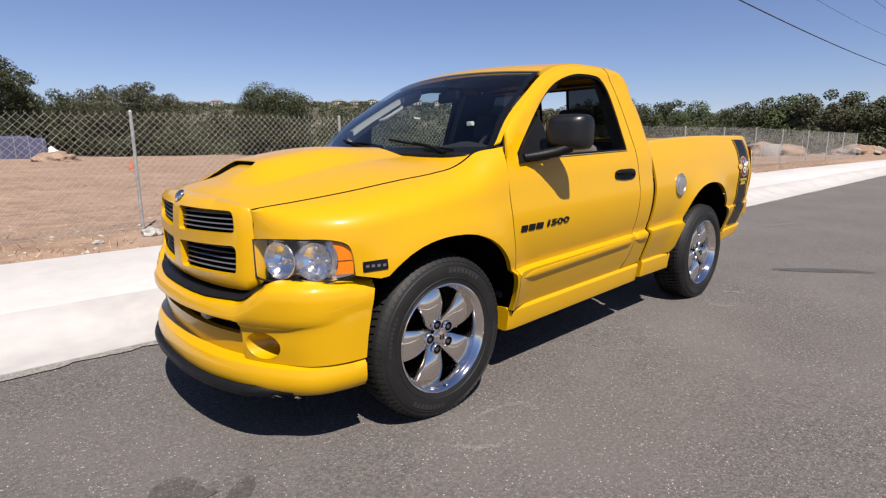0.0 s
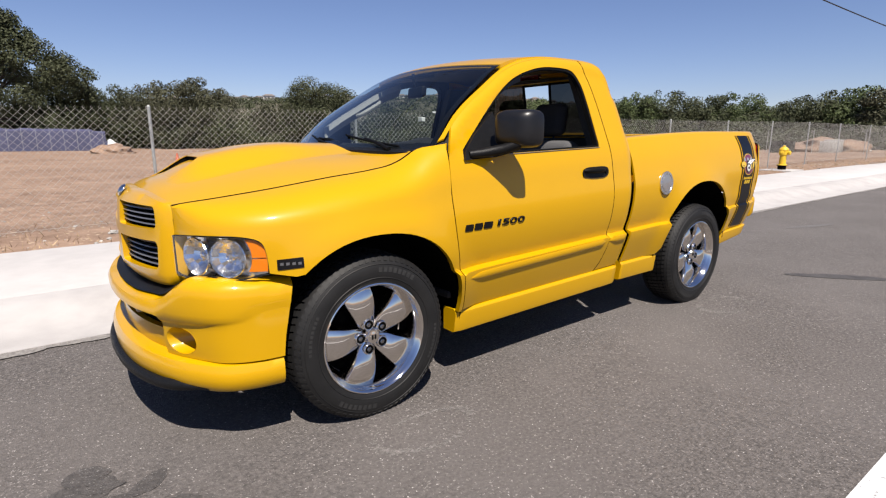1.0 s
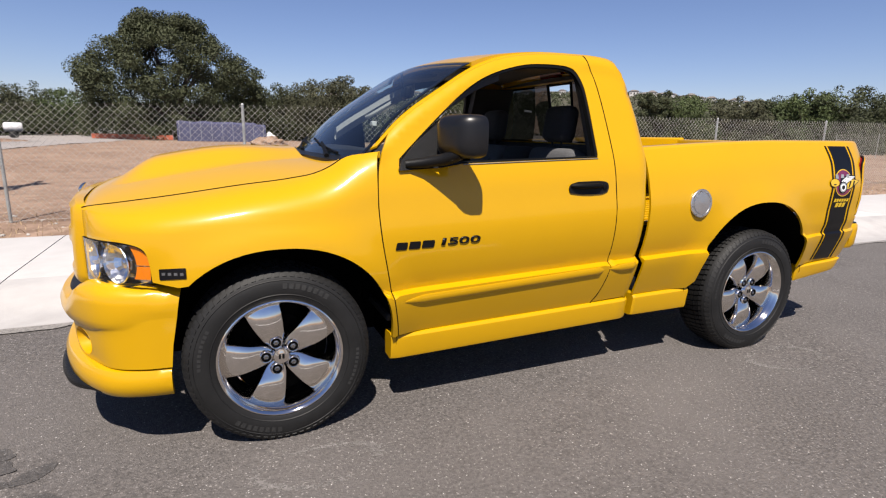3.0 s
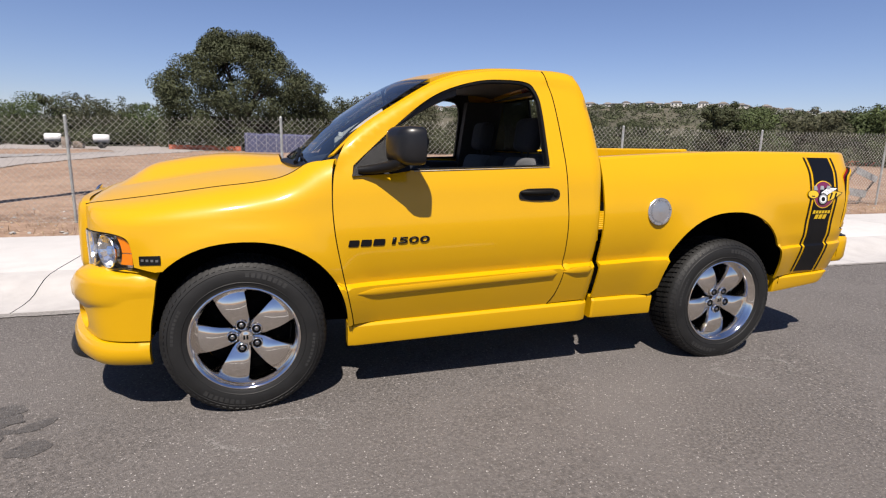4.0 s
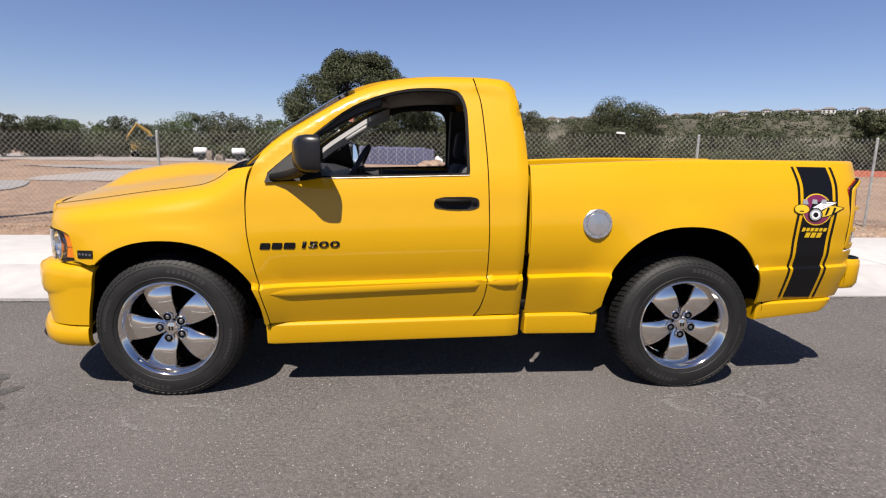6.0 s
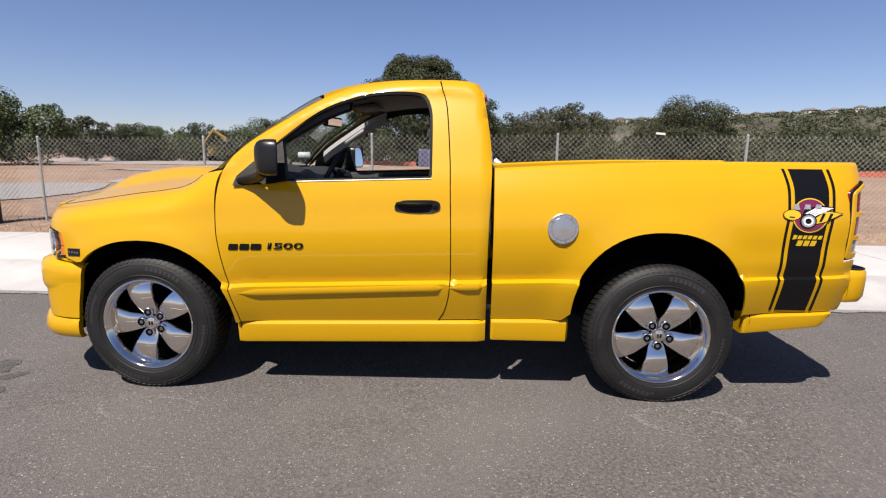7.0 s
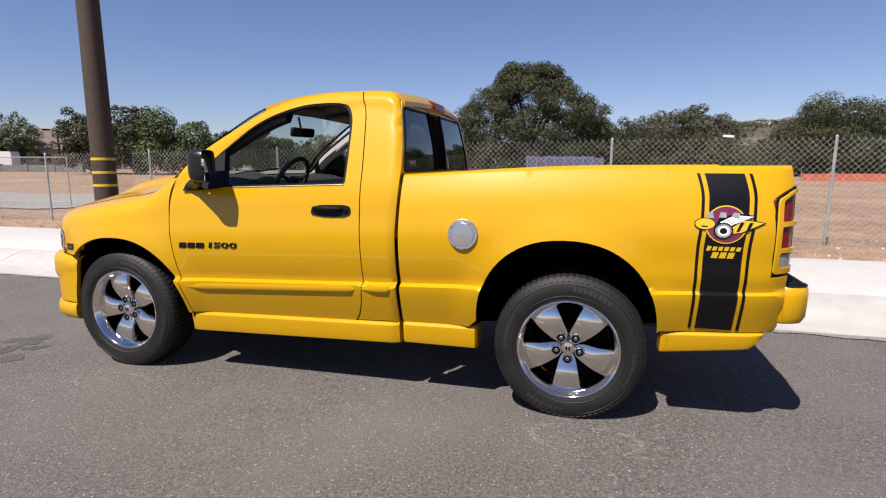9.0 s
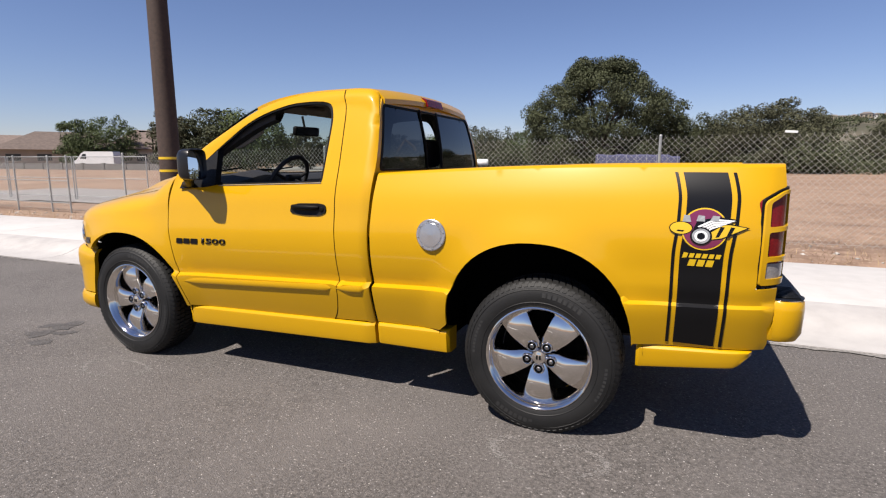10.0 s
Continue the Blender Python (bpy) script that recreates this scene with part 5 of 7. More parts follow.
    # brake behind the spokes, near-black in place of the shade there
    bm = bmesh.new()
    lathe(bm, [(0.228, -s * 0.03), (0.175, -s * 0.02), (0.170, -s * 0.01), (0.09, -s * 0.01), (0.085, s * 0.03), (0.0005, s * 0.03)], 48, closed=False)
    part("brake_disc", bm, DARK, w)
    return w


for cx, cz, spin in ((0.022, 0.386, 108), (3.070, 0.402, -90)):
    build_wheel(cx, 0.155, cz, -1, spin)
    build_wheel(cx, 1.845, cz, 1, 40)


# ---- underbody, bed and rear ----
def build_under():
    shut = lambda a, b, n: [a + (b - a) * k / n for k in range(n + 1)]
    # wheel wells: black liners, darkened further to put their shade into the colour
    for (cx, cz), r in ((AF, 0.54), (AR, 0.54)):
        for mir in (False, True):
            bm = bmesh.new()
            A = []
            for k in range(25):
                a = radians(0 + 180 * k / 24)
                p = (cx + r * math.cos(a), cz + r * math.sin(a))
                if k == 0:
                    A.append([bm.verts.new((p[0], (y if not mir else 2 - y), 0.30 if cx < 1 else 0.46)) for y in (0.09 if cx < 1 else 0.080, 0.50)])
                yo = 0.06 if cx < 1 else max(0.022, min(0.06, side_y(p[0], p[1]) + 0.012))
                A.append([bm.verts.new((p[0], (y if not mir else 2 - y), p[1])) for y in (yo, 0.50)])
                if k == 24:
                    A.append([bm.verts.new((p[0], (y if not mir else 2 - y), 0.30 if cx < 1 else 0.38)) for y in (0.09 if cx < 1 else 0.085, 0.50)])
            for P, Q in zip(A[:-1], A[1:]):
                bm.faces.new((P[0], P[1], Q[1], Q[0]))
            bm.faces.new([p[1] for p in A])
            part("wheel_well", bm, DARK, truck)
    bm = bmesh.new()
    box(bm, (-0.6, 0.55, 0.42), (4.0, 0.68, 0.58), 0.01)
    box(bm, (-0.6, 1.32, 0.42), (4.0, 1.45, 0.58), 0.01)
    for x in (0.9, 1.8, 2.6, 3.6):
        box(bm, (x, 0.6, 0.45), (x + 0.1, 1.4, 0.55), 0.01)
    part("chassis", bm, UNDER, truck)
    bm = bmesh.new()
    for x in (0.0, 3.061):
        tube(bm, (x, 0.2, 0.40), (x, 1.8, 0.40), 0.055, seg=12)
        lathe(bm, [(0.02, -0.16), (0.14, -0.10), (0.17, 0), (0.14, 0.10), (0.02, 0.16)], 16, (x, 1.0, 0.40), "y")
    part("axle", bm, UNDER, truck)
    bm = bmesh.new()
    sweep(bm, [(0.7, 0.85, 0.36), (1.6, 0.80, 0.34), (2.3, 0.75, 0.38)], 0.035, 8)
    tube(bm, (1.6, 0.82, 0.38), (2.3, 0.82, 0.38), 0.10, seg=14)
    sweep(bm, [(2.3, 0.78, 0.40), (2.7, 0.7, 0.48), (3.0, 0.62, 0.70), (3.4, 0.6, 0.60), (4.12, 0.45, 0.50)], 0.032, 8)
    part("exhaust", bm, STEEL, truck, "dull steel exhaust under the body")
    bm = bmesh.new()
    box(bm, (0.55, 0.14, 0.46), (2.03, 1.86, 0.50), 0.01)
    part("cab_floor", bm, UNDER, truck)
    # closing panel between wing and front wheel well
    bm = bmesh.new()
    box(bm, (2.10, 0.52, 0.80), (4.06, 1.48, 0.83), 0.006)
    for k in range(9):
        y = 0.60 + k * 0.1
        box(bm, (2.12, y - 0.025, 0.83), (4.05, y + 0.025, 0.845), 0.004, 1)
    part("bed_floor", bm, YELLOW, truck, "ribbed yellow bed floor")
    bm = bmesh.new()
    box(bm, (2.105, 0.13, 0.82), (2.14, 1.87, 1.345), 0.012)
    part("bed_front", bm, YELLOW, truck)
    bm = bmesh.new()
    box(bm, (4.050, 0.20, 0.84), (4.105, 1.80, 1.395), 0.02)
    part("tailgate", bm, YELLOW, truck, "closed yellow tailgate")
    # filler cap
    y0 = side_y(2.475, 1.025)
    bm = bmesh.new()
    q = math.atan2(side_y(2.475, 1.10) - side_y(2.475, 0.95), 0.15)
    lathe(bm, [(0.086, 0.002), (0.086, -0.006), (0.082, -0.009), (0.070, -0.009), (0.068, -0.006), (0.064, -0.006), (0.062, -0.011), (0.0005, -0.013)], 40, closed=False)
    bmesh.ops.transform(bm, matrix=Matrix.Translation((2.475, y0, 1.025)) @ Matrix.Rotation(-q, 4, "X"), verts=bm.verts[:])
    cap = part("filler_cap", bm, SILVER, truck, "round brushed aluminium fuel filler cap", 30)
    bm = bmesh.new()
    for k in range(8):
        a = 2 * math.pi * k / 8 + 0.2
        lathe(bm, [(0.005, -0.006), (0.005, -0.012), (0.0005, -0.013)], 8, (0.076 * math.cos(a), 0, 0.076 * math.sin(a)), closed=False)
    bmesh.ops.transform(bm, matrix=Matrix.Translation((2.475, y0, 1.025)) @ Matrix.Rotation(-q, 4, "X"), verts=bm.verts[:])
    part("cap_screws", bm, STEEL, cap)
    # rear lamps: red lens behind a yellow guard
    for mir in (False, True):
        def lampmap(s, z, out=0.0):
            # s runs from the side round the rear corner
            c = smooth_line([(4.020, side_y(4.02, 1.1)), (4.065, side_y(4.06, 1.1) + 0.005), (4.104, 0.066), (4.121, 0.108), (4.126, 0.165), (4.126, 0.24)], 6)
            P = np.array(c)
            d = np.concatenate([[0], np.cumsum(np.sqrt((np.diff(P, axis=0)**2).sum(1)))])
            x, y = float(np.interp(s, d, P[:, 0])), float(np.interp(s, d, P[:, 1]))
            top = SIDE(zr(4.06, z)) - SIDE(zr(4.06, 1.1))
            return (x + out * 0.75, y + 0.75 * top - out * 0.66, z)
        o = round_poly([(0.004, 0.885), (0.20, 0.900), (0.20, 1.305), (0.085, 1.300), (0.004, 1.250)], [0.015, 0.02, 0.02, 0.03, 0.02])
        lamp_ = panel("tail_lamp", o, lambda s, z: lampmap(s, z, -0.004), RED, truck, step=0.025, rim=0.02, inward=(-1, 0.5, 0), mirror=mir, label="dark red tail lamp behind a yellow guard")
        rv = round_poly([(0.025, 0.915), (0.18, 0.925), (0.18, 0.985), (0.025, 0.985)], 0.008)
        panel("reverse_lens", rv, lambda s, z: lampmap(s, z, 0.002), REVERSE, lamp_, step=0.02, rim=0.008, inward=(-1, 0.5, 0), mirror=mir, label="pale reverse lamp lens")
        h = []
        for a, b, c, d in ((0.916, 0.924, 0.998, 0.992), (1.014, 1.020, 1.128, 1.120), (1.142, 1.150, 1.285, 1.245)):
            h.append(round_poly([(0.024, a), (0.185, b), (0.185, c), (0.085 if c > 1.2 else 0.10, c if c > 1.2 else c), (0.024, d)], 0.010))
        panel("lamp_guard", o, lambda s, z: lampmap(s, z, 0.010), YELLOW, lamp_, holes=h, step=0.02, rim=0.016, inward=(-1, 0.5, 0), mirror=mir, label="yellow lamp guard")
        grow = [(0.10 + (a - 0.10) * 1.10, 1.095 + (b - 1.095) * 1.045) for a, b in o]
        panel("lamp_gasket", grow, lambda s, z: lampmap(s, z, 0.003), TRIMBLACK, lamp_, holes=[o], step=0.03, rim=0.01, inward=(-1, 0.5, 0), mirror=mir)
    # rear bumper
    c = smooth_line([(4.085, 0.085), (4.14, 0.070), (4.19, 0.085), (4.225, 0.13), (4.24, 0.22), (4.25, 0.5), (4.255, 1.0)], 6)
    c = c + [(x, 2 - y) for x, y in c[::-1][1:]]
    bm = bmesh.new()
    rings = []
    for x, y in c:
        n = Vector((4.10 - x, 1.0 - y))
        n = Vector((-1, 0)) if abs(y - 1) < 0.75 else Vector((4.06 - x, (0.30 if y < 1 else 1.70) - y)).normalized()
        row = []
        for z, o in ((0.615, 0.055), (0.628, 0.018), (0.66, 0.0), (0.77, -0.004), (0.800, 0.0), (0.812, 0.010)):
            row.append(bm.verts.new((x + n.x * o + (0.20 * (z - 0.615) if x < 4.10 else 0.0), y + n.y * o, z)))
        rings.append(row)
    for A, B in zip(rings[:-1], rings[1:]):
        for k in range(5):
            bm.faces.new((A[k], A[k + 1], B[k + 1], B[k]))
    bm.faces.new(rings[0])
    bm.faces.new(rings[-1])
    rb = part("rear_bumper", bm, YELLOW, truck, "yellow rear bumper with a black ribbed step", 40)
    bm = bmesh.new()
    loop = [bm.verts.new((x - 0.010 if abs(y - 1) < 0.8 else x, y + (0.010 if y < 0.5 else -0.010 if y > 1.5 else 0), 0.816)) for x, y in c]
    inner = [bm.verts.new((4.075, min(max(y, 0.105), 1.895), 0.816)) for x, y in c]
    for k in range(len(c) - 1):
        bm.faces.new((loop[k], loop[k + 1], inner[k + 1], inner[k]))
    pad = part("step_pad", bm, BLACK, rb, "black ribbed step pad")
    for k in range(9):
        for y in (0.14 + k * 0.028, 1.85 - k * 0.028):
            bm = bmesh.new()
            box(bm, (4.10, y, 0.816), (4.215, y + 0.010, 0.822), 0.002, 1)
            part("pad_rib", bm, BLACK, pad)


build_under()


# ---- stripes and emblem ----
def build_decals():
    shut = lambda a, b, n: [a + (b - a) * k / n for k in range(n + 1)]
    XL = curve1([(0.55, 3.672), (0.80, 3.674), (1.00, 3.672), (1.15, 3.684), (1.25, 3.686), (1.33, 3.674), (1.40, 3.655)])
    WD = curve1([(0.55, 0.238), (0.80, 0.240), (1.10, 0.245), (1.40, 0.250)])
    crease = [[(x, d + 0.04 * (x - 1.0)) for x in shut(3.5, 4.0, 12)] for d in (0.640, 0.655, 0.662, 0.669)]
    for mir in (False, True):
        def on(out):
            return lambda x, z: (x, side_y(x, z) - out, z)
        stripe = None
        for f0, f1 in ((0.14, 0.86), (0.0, 0.055), (0.945, 1.0)):
            zz = shut(0.575, 1.372, 34)
            o = [(XL(z) + WD(z) * f1, z) for z in zz] + [(XL(z) + WD(z) * f0, z) for z in zz[::-1]]
            ob = panel("stripe", o, on(0.0040), DECAL, truck, step=0.016, rim=0.004, lines=crease, mirror=mir, label="glossy black vinyl stripe")
            stripe = stripe or ob
        cx, cz = 3.798, 1.125
        ring = lambda r, n=36, ex=1.0, ox=0.0, oz=0.0: [(cx + ox + r * ex * math.cos(2 * math.pi * k / n), cz + oz + r * math.sin(2 * math.pi * k / n)) for k in range(n)]
        panel("emblem_ring", ring(0.093), on(0.0052), YELV, stripe, step=0.03, rim=0.001, mirror=mir)
        panel("emblem_disc", ring(0.087), on(0.0060), MAROON, stripe, step=0.03, rim=0.001, mirror=mir, label="maroon round emblem with plain coloured shapes")
        panel("emblem_outline", ring(0.029, 24, 1.68, -0.095, 0.002), on(0.0067), DECAL, stripe, step=0.03, rim=0.001, mirror=mir)
        panel("emblem_outline", [(cx + a, cz + b) for a, b in ((0.016, -0.050), (0.072, -0.040), (0.176, 0.013), (0.10, 0.027), (0.016, 0.023))], on(0.0067), DECAL, stripe, step=0.03, rim=0.001, mirror=mir)
        panel("emblem_shape", ring(0.026, 24, 1.7, -0.095, 0.002), on(0.0074), YELV, stripe, step=0.03, rim=0.001, mirror=mir)
        panel("emblem_shape", [(cx + a, cz + b) for a, b in ((0.02, -0.045), (0.07, -0.035), (0.165, 0.012), (0.10, 0.022), (0.02, 0.018))], on(0.0074), YELV, stripe, step=0.03, rim=0.001, mirror=mir)
        for x0 in (0.045, 0.085):
            panel("emblem_bar", [(cx + x0, cz - 0.034), (cx + x0 + 0.014, cz - 0.031), (cx + x0 + 0.034, cz + 0.012), (cx + x0 + 0.018, cz + 0.014)], on(0.0080), DECAL, stripe, step=0.03, rim=0.0008, mirror=mir)
        panel("emblem_bar", [(cx - 0.112, cz - 0.012), (cx - 0.086, cz - 0.014), (cx - 0.080, cz - 0.008), (cx - 0.108, cz - 0.006)], on(0.0080), DECAL, stripe, step=0.03, rim=0.0008, mirror=mir)
        panel("emblem_outline", [(cx + a, cz + b) for a, b in ((-0.045, 0.000), (-0.030, 0.036), (0.055, 0.056), (0.130, 0.046), (0.062, 0.014), (0.012, -0.022))], on(0.0080), DECAL, stripe, step=0.03, rim=0.0008, mirror=mir)
        for q in range(4):
            f0, f1 = q / 4 + 0.03, (q + 1) / 4 - 0.03
            root = lambda f: (cx - 0.030 + 0.040 * f, cz + 0.012 - 0.026 * f)
            tip = lambda f: (cx + 0.122 - 0.060 * f, cz + 0.043 - 0.028 * f)
            mid = lambda f: (cx + 0.036 - 0.004 * f, cz + 0.048 - 0.046 * f)
            panel("emblem_wing", [root(f1), mid(f1), tip(f1), tip(f0), mid(f0), root(f0)], on(0.0086), WHITEV, stripe, step=0.03, rim=0.0008, mirror=mir)
        for k in range(3):
            panel("emblem_bar", [(cx - 0.09 + k * 0.055, cz + 0.030 + k * 0.004), (cx - 0.055 + k * 0.055, cz + 0.030 + k * 0.004), (cx - 0.062 + k * 0.060, cz + 0.058), (cx - 0.085 + k * 0.058, cz + 0.060)], on(0.0088), GREYV, stripe, step=0.03, rim=0.001, mirror=mir)
        panel("emblem_wheel", ring(0.040, 28, 1.1, -0.012, -0.030), on(0.0094), DECAL, stripe, step=0.03, rim=0.001, mirror=mir)
        panel("emblem_wheel", ring(0.033, 28, 1.1, -0.012, -0.030), on(0.0100), GREYV, stripe, step=0.03, rim=0.0008, mirror=mir)
        panel("emblem_wheel", ring(0.024, 24, 1.1, -0.012, -0.030), on(0.0106), WHITEV, stripe, step=0.03, rim=0.0008, mirror=mir)
        panel("emblem_wheel", ring(0.015, 20, 1.1, -0.012, -0.030), on(0.0112), DECAL, stripe, step=0.03, rim=0.0008, mirror=mir)
        # plain bars in place of the emblem's words
        for k in range(6):
            x0 = 3.716 + k * 0.0265
            panel("word_bar", [(x0, 0.996 - 0.003 * (k == 0)), (x0 + 0.019, 0.996), (x0 + 0.025, 1.016), (x0 + 0.006, 1.016 + 0.003 * (k == 0))], on(0.0058), YELV, stripe, step=0.03, rim=0.0008, mirror=mir)
        for k in range(3):
            x0 = 3.740 + k * 0.036
            panel("word_bar", [(x0, 0.958), (x0 + 0.028, 0.958), (x0 + 0.036, 0.988), (x0 + 0.008, 0.988)], on(0.0058), YELV, stripe, step=0.03, rim=0.0008, mirror=mir)


build_decals()


# ---- mirrors and cabin ----
def build_cabin():
    shut = lambda a, b, n: [a + (b - a) * k / n for k in range(n + 1)]
    for mir in (False, True):
        fy = (lambda y: y) if not mir else (lambda y: 2 - y)
        TURN = 0.34 if not mir else 0.16
        m = empty("door_mirror", (0.80, fy(-0.08), 1.30))
        m.parent = truck
        tagged(m, "black plastic door mirror on a short arm")
        inv = Matrix.Translation((-0.80, -fy(-0.08), -1.30))
        # sail and foot
        bm = bmesh.new()
        o = [(0.585, 1.232), (0.80, 1.245), (0.90, 1.262), (0.855, 1.49), (0.68, 1.358), (0.60, 1.278)]
        fr, bk = [], []
        for x, z in o:
            y = cab(x, z)[1]
            fr.append(bm.verts.new((x, fy(y - 0.018), z)))
            bk.append(bm.verts.new((x, fy(y + 0.03), z)))
        bm.faces.new(fr)
        bm.faces.new(bk[::-1])
        for k in range(6):
            bm.faces.new((fr[k], fr[(k + 1) % 6], bk[(k + 1) % 6], bk[k]))
        bmesh.ops.transform(bm, matrix=inv, verts=bm.verts[:])
        part("mirror_sail", bm, BLACK, m)
        bm = bmesh.new()
        sweep(bm, [(0.62, fy(0.05), 1.262), (0.70, fy(0.02), 1.270), (0.78, fy(-0.05), 1.290), (0.83, fy(-0.11), 1.318)], [0.020, 0.026, 0.030, 0.030], 10)
        bmesh.ops.transform(bm, matrix=inv, verts=bm.verts[:])
        part("mirror_arm", bm, BLACK, m)
        # housing: a rounded wedge, domed to the front
        bm = bmesh.new()
        rings = []
        for x, k in ((0.772, 0.40), (0.776, 0.60), (0.787, 0.80), (0.806, 0.94), (0.835, 1.0), (0.885, 1.0), (0.895, 0.97)):
            ring = []
            for j in range(32):
                a = 2 * math.pi * j / 32
                c, s2 = math.cos(a), math.sin(a)
                ex = 0.42
                yy = -0.080 + 0.107 * k * math.copysign(abs(c)**ex, c)
                z = 1.395 + 0.098 * (k * 0.92 + 0.08) * math.copysign(abs(s2)**ex, s2)
                ring.append(bm.verts.new((x - TURN * (yy + 0.080), fy(yy), z)))
            rings.append(ring)
        for A, B in zip(rings[:-1], rings[1:]):
            for j in range(32):
                bm.faces.new((A[j], A[(j + 1) % 32], B[(j + 1) % 32], B[j]))
        bm.faces.new(rings[0])
        r2 = [bm.verts.new((v.co.x - 0.02, fy(-0.080 + (fy(v.co.y) + 0.080) * 0.93), 1.395 + (v.co.z - 1.395) * 0.92)) for v in rings[-1]]
        for j in range(32):
            bm.faces.new((rings[-1][j], rings[-1][(j + 1) % 32], r2[(j + 1) % 32], r2[j]))
        bmesh.ops.transform(bm, matrix=inv, verts=bm.verts[:])
        shell = part("mirror_shell", bm, GLOSSBLACK, m, "black domed mirror housing", 40)
        bm = bmesh.new()
        ring = []
        for j in range(32):
            a = 2 * math.pi * j / 32
            dy, dz = 0.097 * math.copysign(abs(math.cos(a))**0.42, math.cos(a)), 0.089 * math.copysign(abs(math.sin(a))**0.42, math.sin(a))
            ring.append(bm.verts.new((0.868 - (TURN + (0.02 if not mir else 0.20)) * dy - 0.12 * dz, fy(-0.080 + dy), 1.395 + dz)))
        bm.faces.new(ring)
        bmesh.ops.transform(bm, matrix=inv, verts=bm.verts[:])
        part("mirror_glass", bm, MIRROR, shell, "mirror glass")
        # pillar trim with its grab handle, and the back pillar
        bm = bmesh.new()
        rings = []
        for x in shut(0.62, 1.20, 14):
            zt = ZTOP(x)
            y = SIDE(zr(x, zt - RC)) + 0.075
            c = Vector((x + 0.02, y, zt - 0.075))
            rings.append([bm.verts.new((c.x + dx, fy(c.y + dy), c.z + dz)) for dx, dy, dz in ((0, -0.03, -0.045), (0, 0.02, -0.055), (0.0, 0.06, 0.0), (0, 0.05, 0.04), (0, -0.03, 0.03))])
        for A, B in zip(rings[:-1], rings[1:]):
            for k in range(5):
                bm.faces.new((A[k], A[(k + 1) % 5], B[(k + 1) % 5], B[k]))
        # same trim both sides; the near one's shade is put into its colour
        tr = part("pillar_trim", bm, TRIMGREY if mir else DASH, truck, "pale grey pillar trim" if mir else "pillar trim coloured dark for its shaded side")
        bm = bmesh.new()
        pts = []
        for x, off in ((0.83, 0.055), (0.86, 0.09), (0.98, 0.095), (1.02, 0.058)):
            zt = ZTOP(x)
            pts.append((x + 0.03, fy(SIDE(zr(x, zt - RC)) + 0.07 + off), zt - 0.10))
        sweep(bm, smooth3(pts, 5), 0.016, 8)
        part("grab_handle", bm, TRIMGREY, tr)
        bm = bmesh.new()
        rings = []
        for z in shut(1.05, 1.76, 12):
            y = SIDE(zr(1.85, z)) + 0.05
            rings.append([bm.verts.new((x, fy(y + d), z)) for x, d in ((1.735, 0.0), (1.745, 0.06), (1.95, 0.10), (2.03, 0.16))])
        for A, B in zip(rings[:-1], rings[1:]):
            for k in range(3):
                bm.faces.new((A[k], A[k + 1], B[k + 1], B[k]))
        part("back_pillar_trim", bm, DASH, truck)
        # lower inside of the doors to the dash
        bm = bmesh.new()
        box(bm, (0.585, fy(0.12) - 0.03, 0.5), (0.72, fy(0.12) + 0.03, 1.24), 0.02)
        part("kick_panel", bm, DASH, truck)
    # headliner
    left = [(x, roof_edge(x) - 0.01) for x in shut(1.96, 1.16, 12)]
    panel("headliner", left + [(x, 2 - y) for x, y in left[::-1]], lambda x, y: (roof(x, y)[0] + 0.01, y, roof(x, y)[2] - 0.045), HEADLINER, truck, step=0.08, rim=0.0, flip=True, label="grey-brown cloth headliner")
    for s in (-1, 1):
        bm = bmesh.new()
        c = Vector(roof(1.24, 1 + s * 0.38)) + Vector((0, 0, -0.055))
        box(bm, (-0.08, -0.22, -0.011), (0.10, 0.22, 0.011), 0.010, 3, pose(*c, 0, -8, 0))
        part("sun_visor", bm, HEADLINER, truck, "folded-up cloth sun visor")
    # back wall lining
    bm = bmesh.new()
    box(bm, (2.015, 0.16, 0.5), (2.05, 1.84, 1.345), 0.01)
    part("back_lining", bm, DASH, truck)
    # dashboard
    bm = bmesh.new()
    rings = []
    for y in shut(0.16, 1.84, 20):
        hump = 0.05 * math.exp(-((y - 0.60) / 0.20)**2)
        prof = [(0.42, 1.275), (0.60, 1.312), (0.74, 1.302 + hump), (0.86, 1.268 + hump), (0.885, 1.21 + hump * 0.6), (0.87, 1.05), (0.83, 0.85), (0.72, 0.62)]
        rings.append([bm.verts.new((x - 0.05 * (1 - ((y - 1) / 0.85)**2) * (1 if x < 0.7 else 0.4), y, z)) for x, z in prof])
    for A, B in zip(rings[:-1], rings[1:]):
        for k in range(len(A) - 1):
            bm.faces.new((A[k], A[k + 1], B[k + 1], B[k]))
    dash = part("dashboard", bm, DASH, truck, "dark vinyl dashboard")
    bm = bmesh.new()
    box(bm, (0.878, 0.86, 0.90), (0.90, 1.14, 1.17), 0.02)
    part("centre_stack", bm, GREYV, dash)
    for y in (0.26, 0.92, 1.08, 1.74):
        bm = bmesh.new()
        box(bm, (0.872, y - 0.06, 1.165), (0.898, y + 0.06, 1.205), 0.008)
        part("air_vent", bm, TRIMBLACK, dash)
    # steering wheel
    sw = Matrix.Translation((1.03, 0.62, 1.275)) @ Matrix.Rotation(radians(-62), 4, "Y")
    bm = bmesh.new()
    sweep(bm, [(0.192 * math.cos(a), 0.192 * math.sin(a), 0) for a in [2 * math.pi * k / 40 for k in range(40)]], 0.0165, 10, True)
    bmesh.ops.transform(bm, matrix=sw, verts=bm.verts[:])
